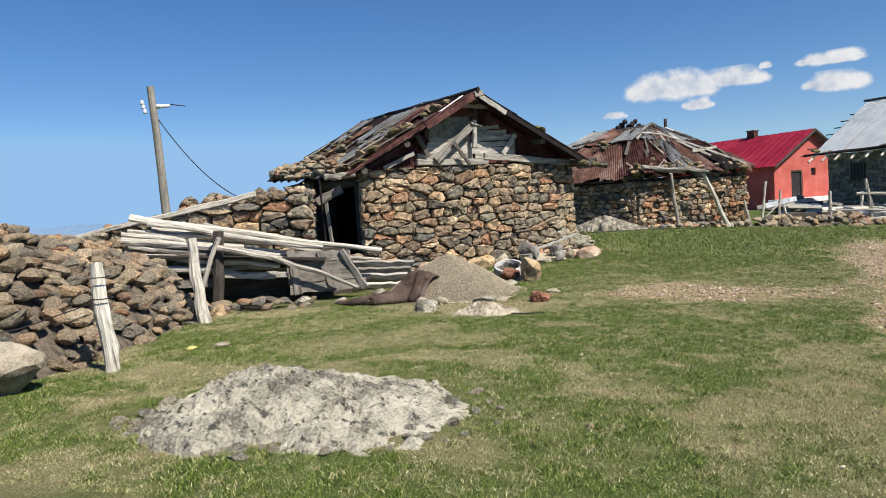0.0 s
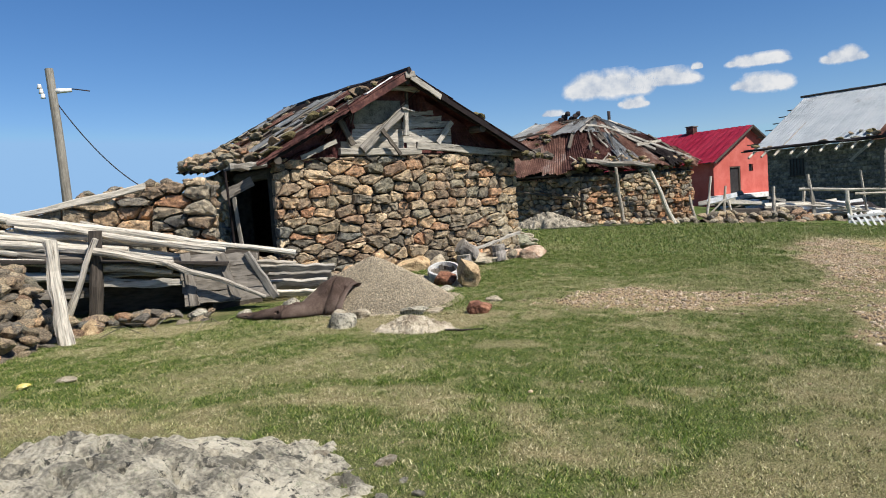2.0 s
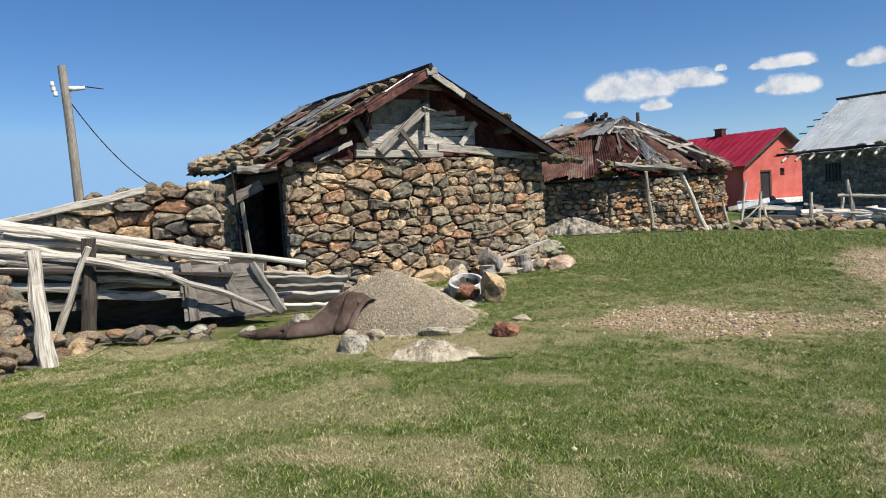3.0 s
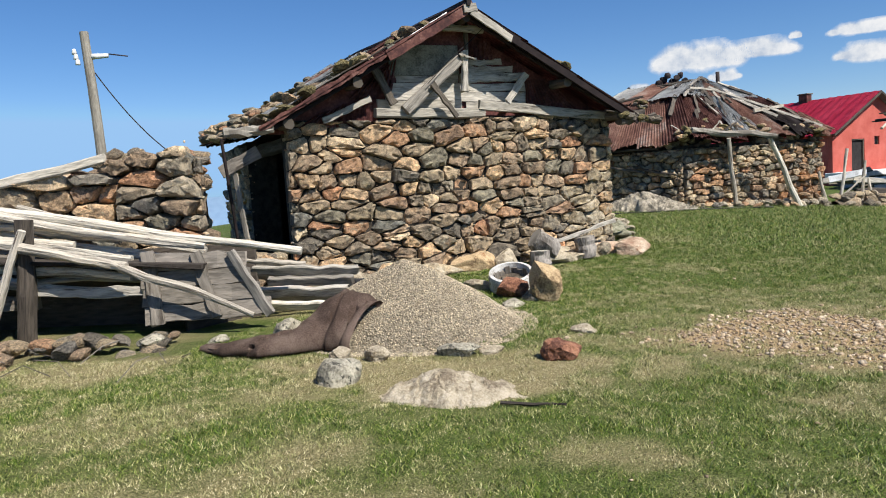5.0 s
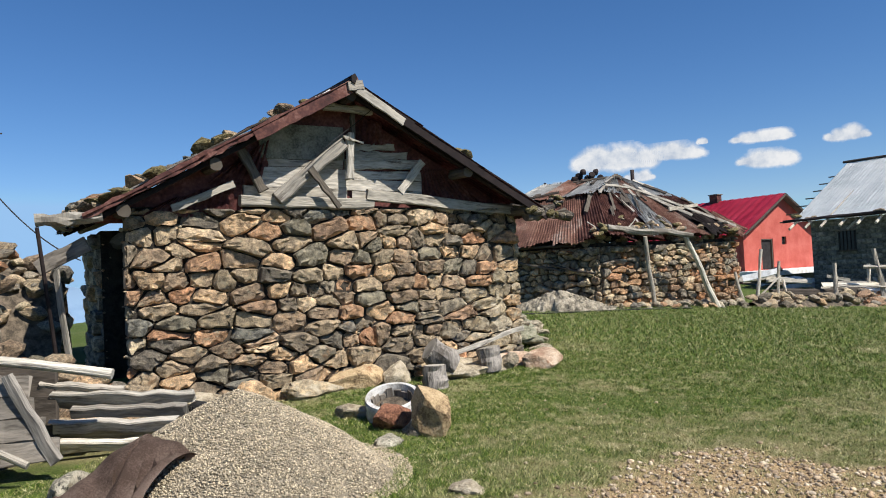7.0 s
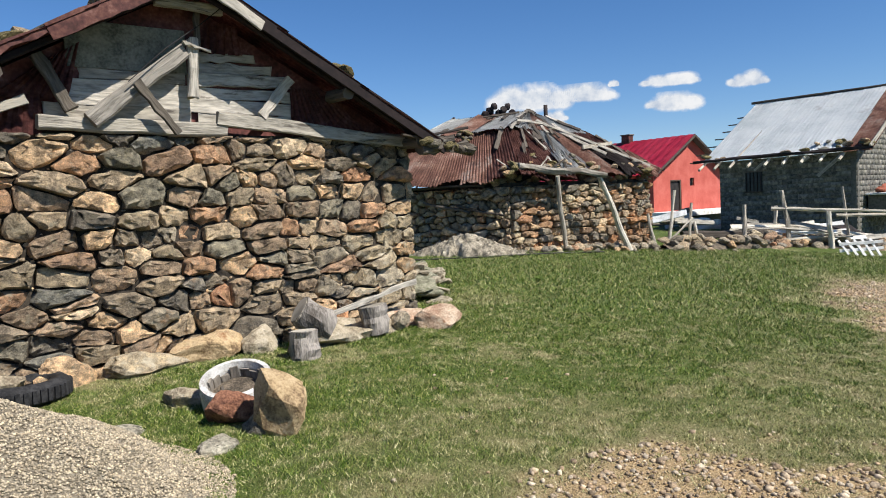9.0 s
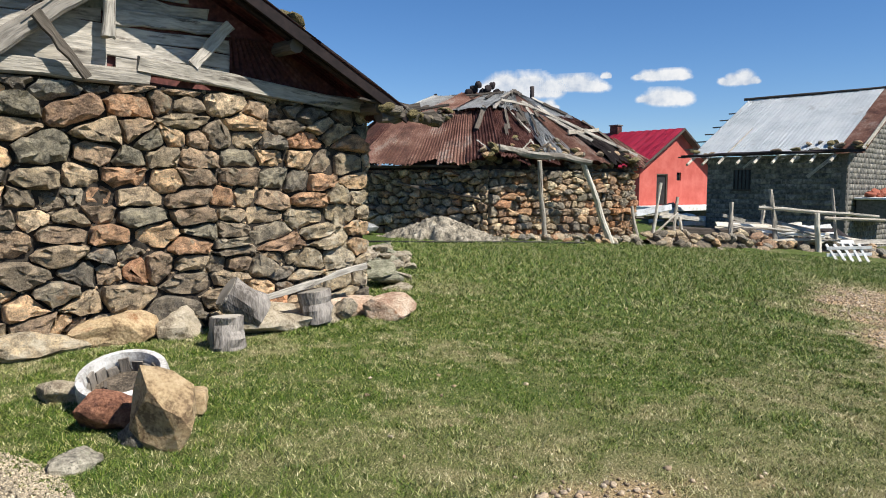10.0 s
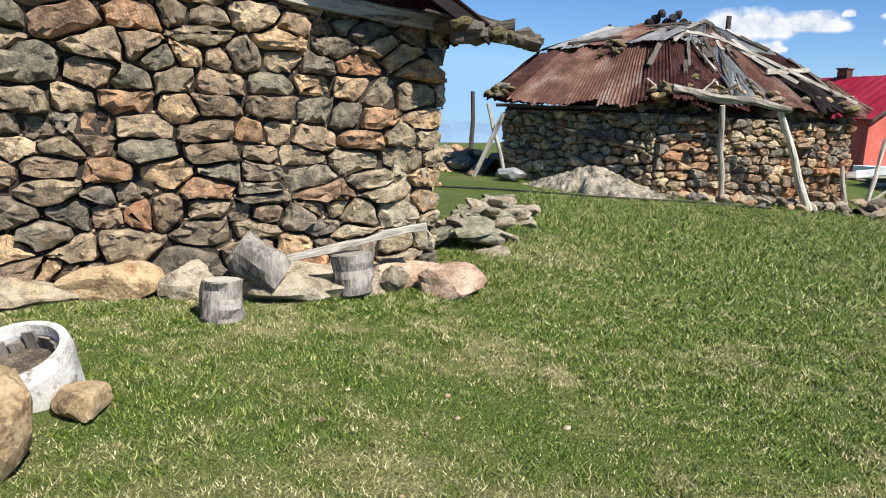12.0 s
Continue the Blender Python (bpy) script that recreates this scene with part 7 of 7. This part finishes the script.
def cloud(bearing, lift, wide, tall, seed):
    """A small fair-weather cloud 3 km off: bearing and lift in degrees, size in degrees."""
    rng = random.Random(seed)
    R = 3000
    a0, e0 = radians(bearing), radians(lift)
    bm = bmesh.new()
    puffs = [(rng.uniform(-0.8, 0.8), rng.uniform(-0.25, 0.15)) for _ in range(14)]
    puffs = [(u, w, rng.uniform(0.35, 0.6) * (1.15 - abs(u))) for u, w in puffs]
    cover = []
    n, m = 60, 30
    grid = []
    for j in range(m + 1):
        row = []
        for i in range(n + 1):
            u, w = i / n * 2.4 - 1.2, j / m * 2.4 - 1.2
            a, e = a0 + radians(u * wide / 2), e0 + radians(w * tall / 2)
            row.append(bm.verts.new((R * math.sin(a), R * math.cos(a), R * math.tan(e))))
            c = 0.0
            for pu, pw, pr in puffs:
                c = max(c, 1 - math.hypot((u - pu) * 1.0, (w - pw) * 0.62) / (pr * 1.25))
            c = max(0.0, c) * (1.0 if w > -0.35 else max(0, 1 - (-0.35 - w) * 3))
            edge = 1.12 - max(abs(u), abs(w))
            cover.append(min(c, 0.75) if edge > 0.1 else 0.0)
        grid.append(row)
    bm.verts.index_update()
    for j in range(m):
        for i in range(n):
            ids = [grid[j][i], grid[j][i + 1], grid[j + 1][i + 1], grid[j + 1][i]]
            if max(cover[v.index] for v in ids) > 0.001:
                bm.faces.new(ids)
    ob = part("backdrop_cloud", bm, CL, None, "small white fair-weather cloud", kind="structure")
    store(ob.data, "cover", cover)
    ob.visible_shadow = False
    ob["category"] = "cloud"
    return ob


for bearing, lift, wide, tall, seed in ((-1.0, 8.0, 7.5, 3.2, 1), (3.0, 8.1, 6.0, 1.9, 12), (0.6, 6.5, 2.4, 1.2, 3), (5.3, 8.75, 1.0, 0.7, 4), (9.5, 8.6, 4.6, 1.2, 5), (9.8, 6.9, 4.6, 1.9, 6), (14.9, 8.1, 3.2, 1.6, 7), (-5.5, 6.3, 2.0, 0.8, 8)):
    cloud(bearing, lift, wide, tall, seed)


# ---- grass and small stones ----
def blades(name, label, box, n, seed, size, keep_out):
    """Single blades of short grass over part of the meadow; thin where the turf is bare."""
    g = np.random.default_rng(seed)
    x, y = g.uniform(box[0], box[1], n), g.uniform(box[2], box[3], n)
    dry, bare = turf(x, y)
    tall = fbm(x * 0.9, y * 0.9, 60)
    ok = g.random(n) > np.clip(bare * 1.25, 0, 0.97)
    for cx, cy, rx, ry in keep_out:
        ok &= np.hypot((x - cx) / rx, (y - cy) / ry) > 1 + (fbm(x * 4, y * 4, 70) - 0.5) * 0.5
    x, y, dry, bare, tall = (v[ok] for v in (x, y, dry, bare, tall))
    n = len(x)
    z = height(x, y)
    a, b = g.uniform(0, 6.2832, n), g.uniform(0, 6.2832, n)
    dry = np.clip(dry + 0.75 * (smooth(0.48, 0.72, fbm(x * 11, y * 11, 90)) - 0.30), 0, 1)
    clump = smooth(0.25, 0.75, fbm(x * 7, y * 7, 95))
    h = size * g.uniform(0.45, 1.5, n) * (0.55 + 0.95 * clump) * (0.55 + 0.9 * tall) * (1 - 0.45 * dry) * (1 + 0.3 * smooth(15.0, 17.0, y) * (1 - dry))
    w = 0.0027 * g.uniform(0.7, 1.5, n) * (1 + smooth(12, 20, y) * 1.2)
    lean = h * g.uniform(0.3, 1.9, n)
    p0 = np.stack((x - np.cos(a) * w, y - np.sin(a) * w, z - 0.004), -1)
    p1 = np.stack((x + np.cos(a) * w, y + np.sin(a) * w, z - 0.004), -1)
    p2 = np.stack((x + np.cos(b) * lean, y + np.sin(b) * lean, z + h), -1)
    me = raw_mesh(name, np.stack((p0, p1, p2), 1).reshape(-1, 3), np.arange(3 * n), 3, BLADE)
    store(me, "dry", np.repeat(dry, 3))
    return tagged(new(name, me), label, "grass", kind="stuff")


OUT = [(-2.75, 5.15, 1.15, 0.72), (PX, PY, PR * 0.95, PR * 0.9), (-2.75, 9.75, 0.42, 0.26), (-3.3, 13.5, 0.3, 0.25)]
blades("grass", "short green and straw-coloured mountain grass", (-6.8, 3.2, 3.6, 10.0), 700000, 1, 0.0165, OUT)
blades("grass", "short bright mountain grass before the hut", (-5.5, 4.0, 10.0, 18.0), 700000, 2, 0.0175, OUT)
blades("grass", "thick green meadow grass beyond the hut", (-4.0, 9.0, 18.0, 30.0), 260000, 3, 0.032, OUT)

g = np.random.default_rng(12)
n = 170000
x, y = g.uniform(-3, 5, n), g.uniform(5, 23, n)
dry, bare = turf(x, y)
ok = g.random(n) < bare * 0.75 + 0.0015
x, y = x[ok], y[ok]
me = lumps(np.stack((x, y, height(x, y) + 0.006), -1), g.uniform(0.010, 0.050, len(x)) * g.choice((0.45, 0.6, 0.75, 0.9, 1.25), len(x)), 13, surface("path_stones", [(0.0, (0.38, 0.30, 0.21)), (0.3, (0.26, 0.195, 0.13)), (0.55, (0.47, 0.39, 0.29)), (0.8, (0.33, 0.24, 0.155))], 0.95, 12, 80, 0.5, 0.008, "island"), "path_stones", 20)
tagged(new("path_stones", me), "small pale stones on the bare patches", "stones", kind="stuff")
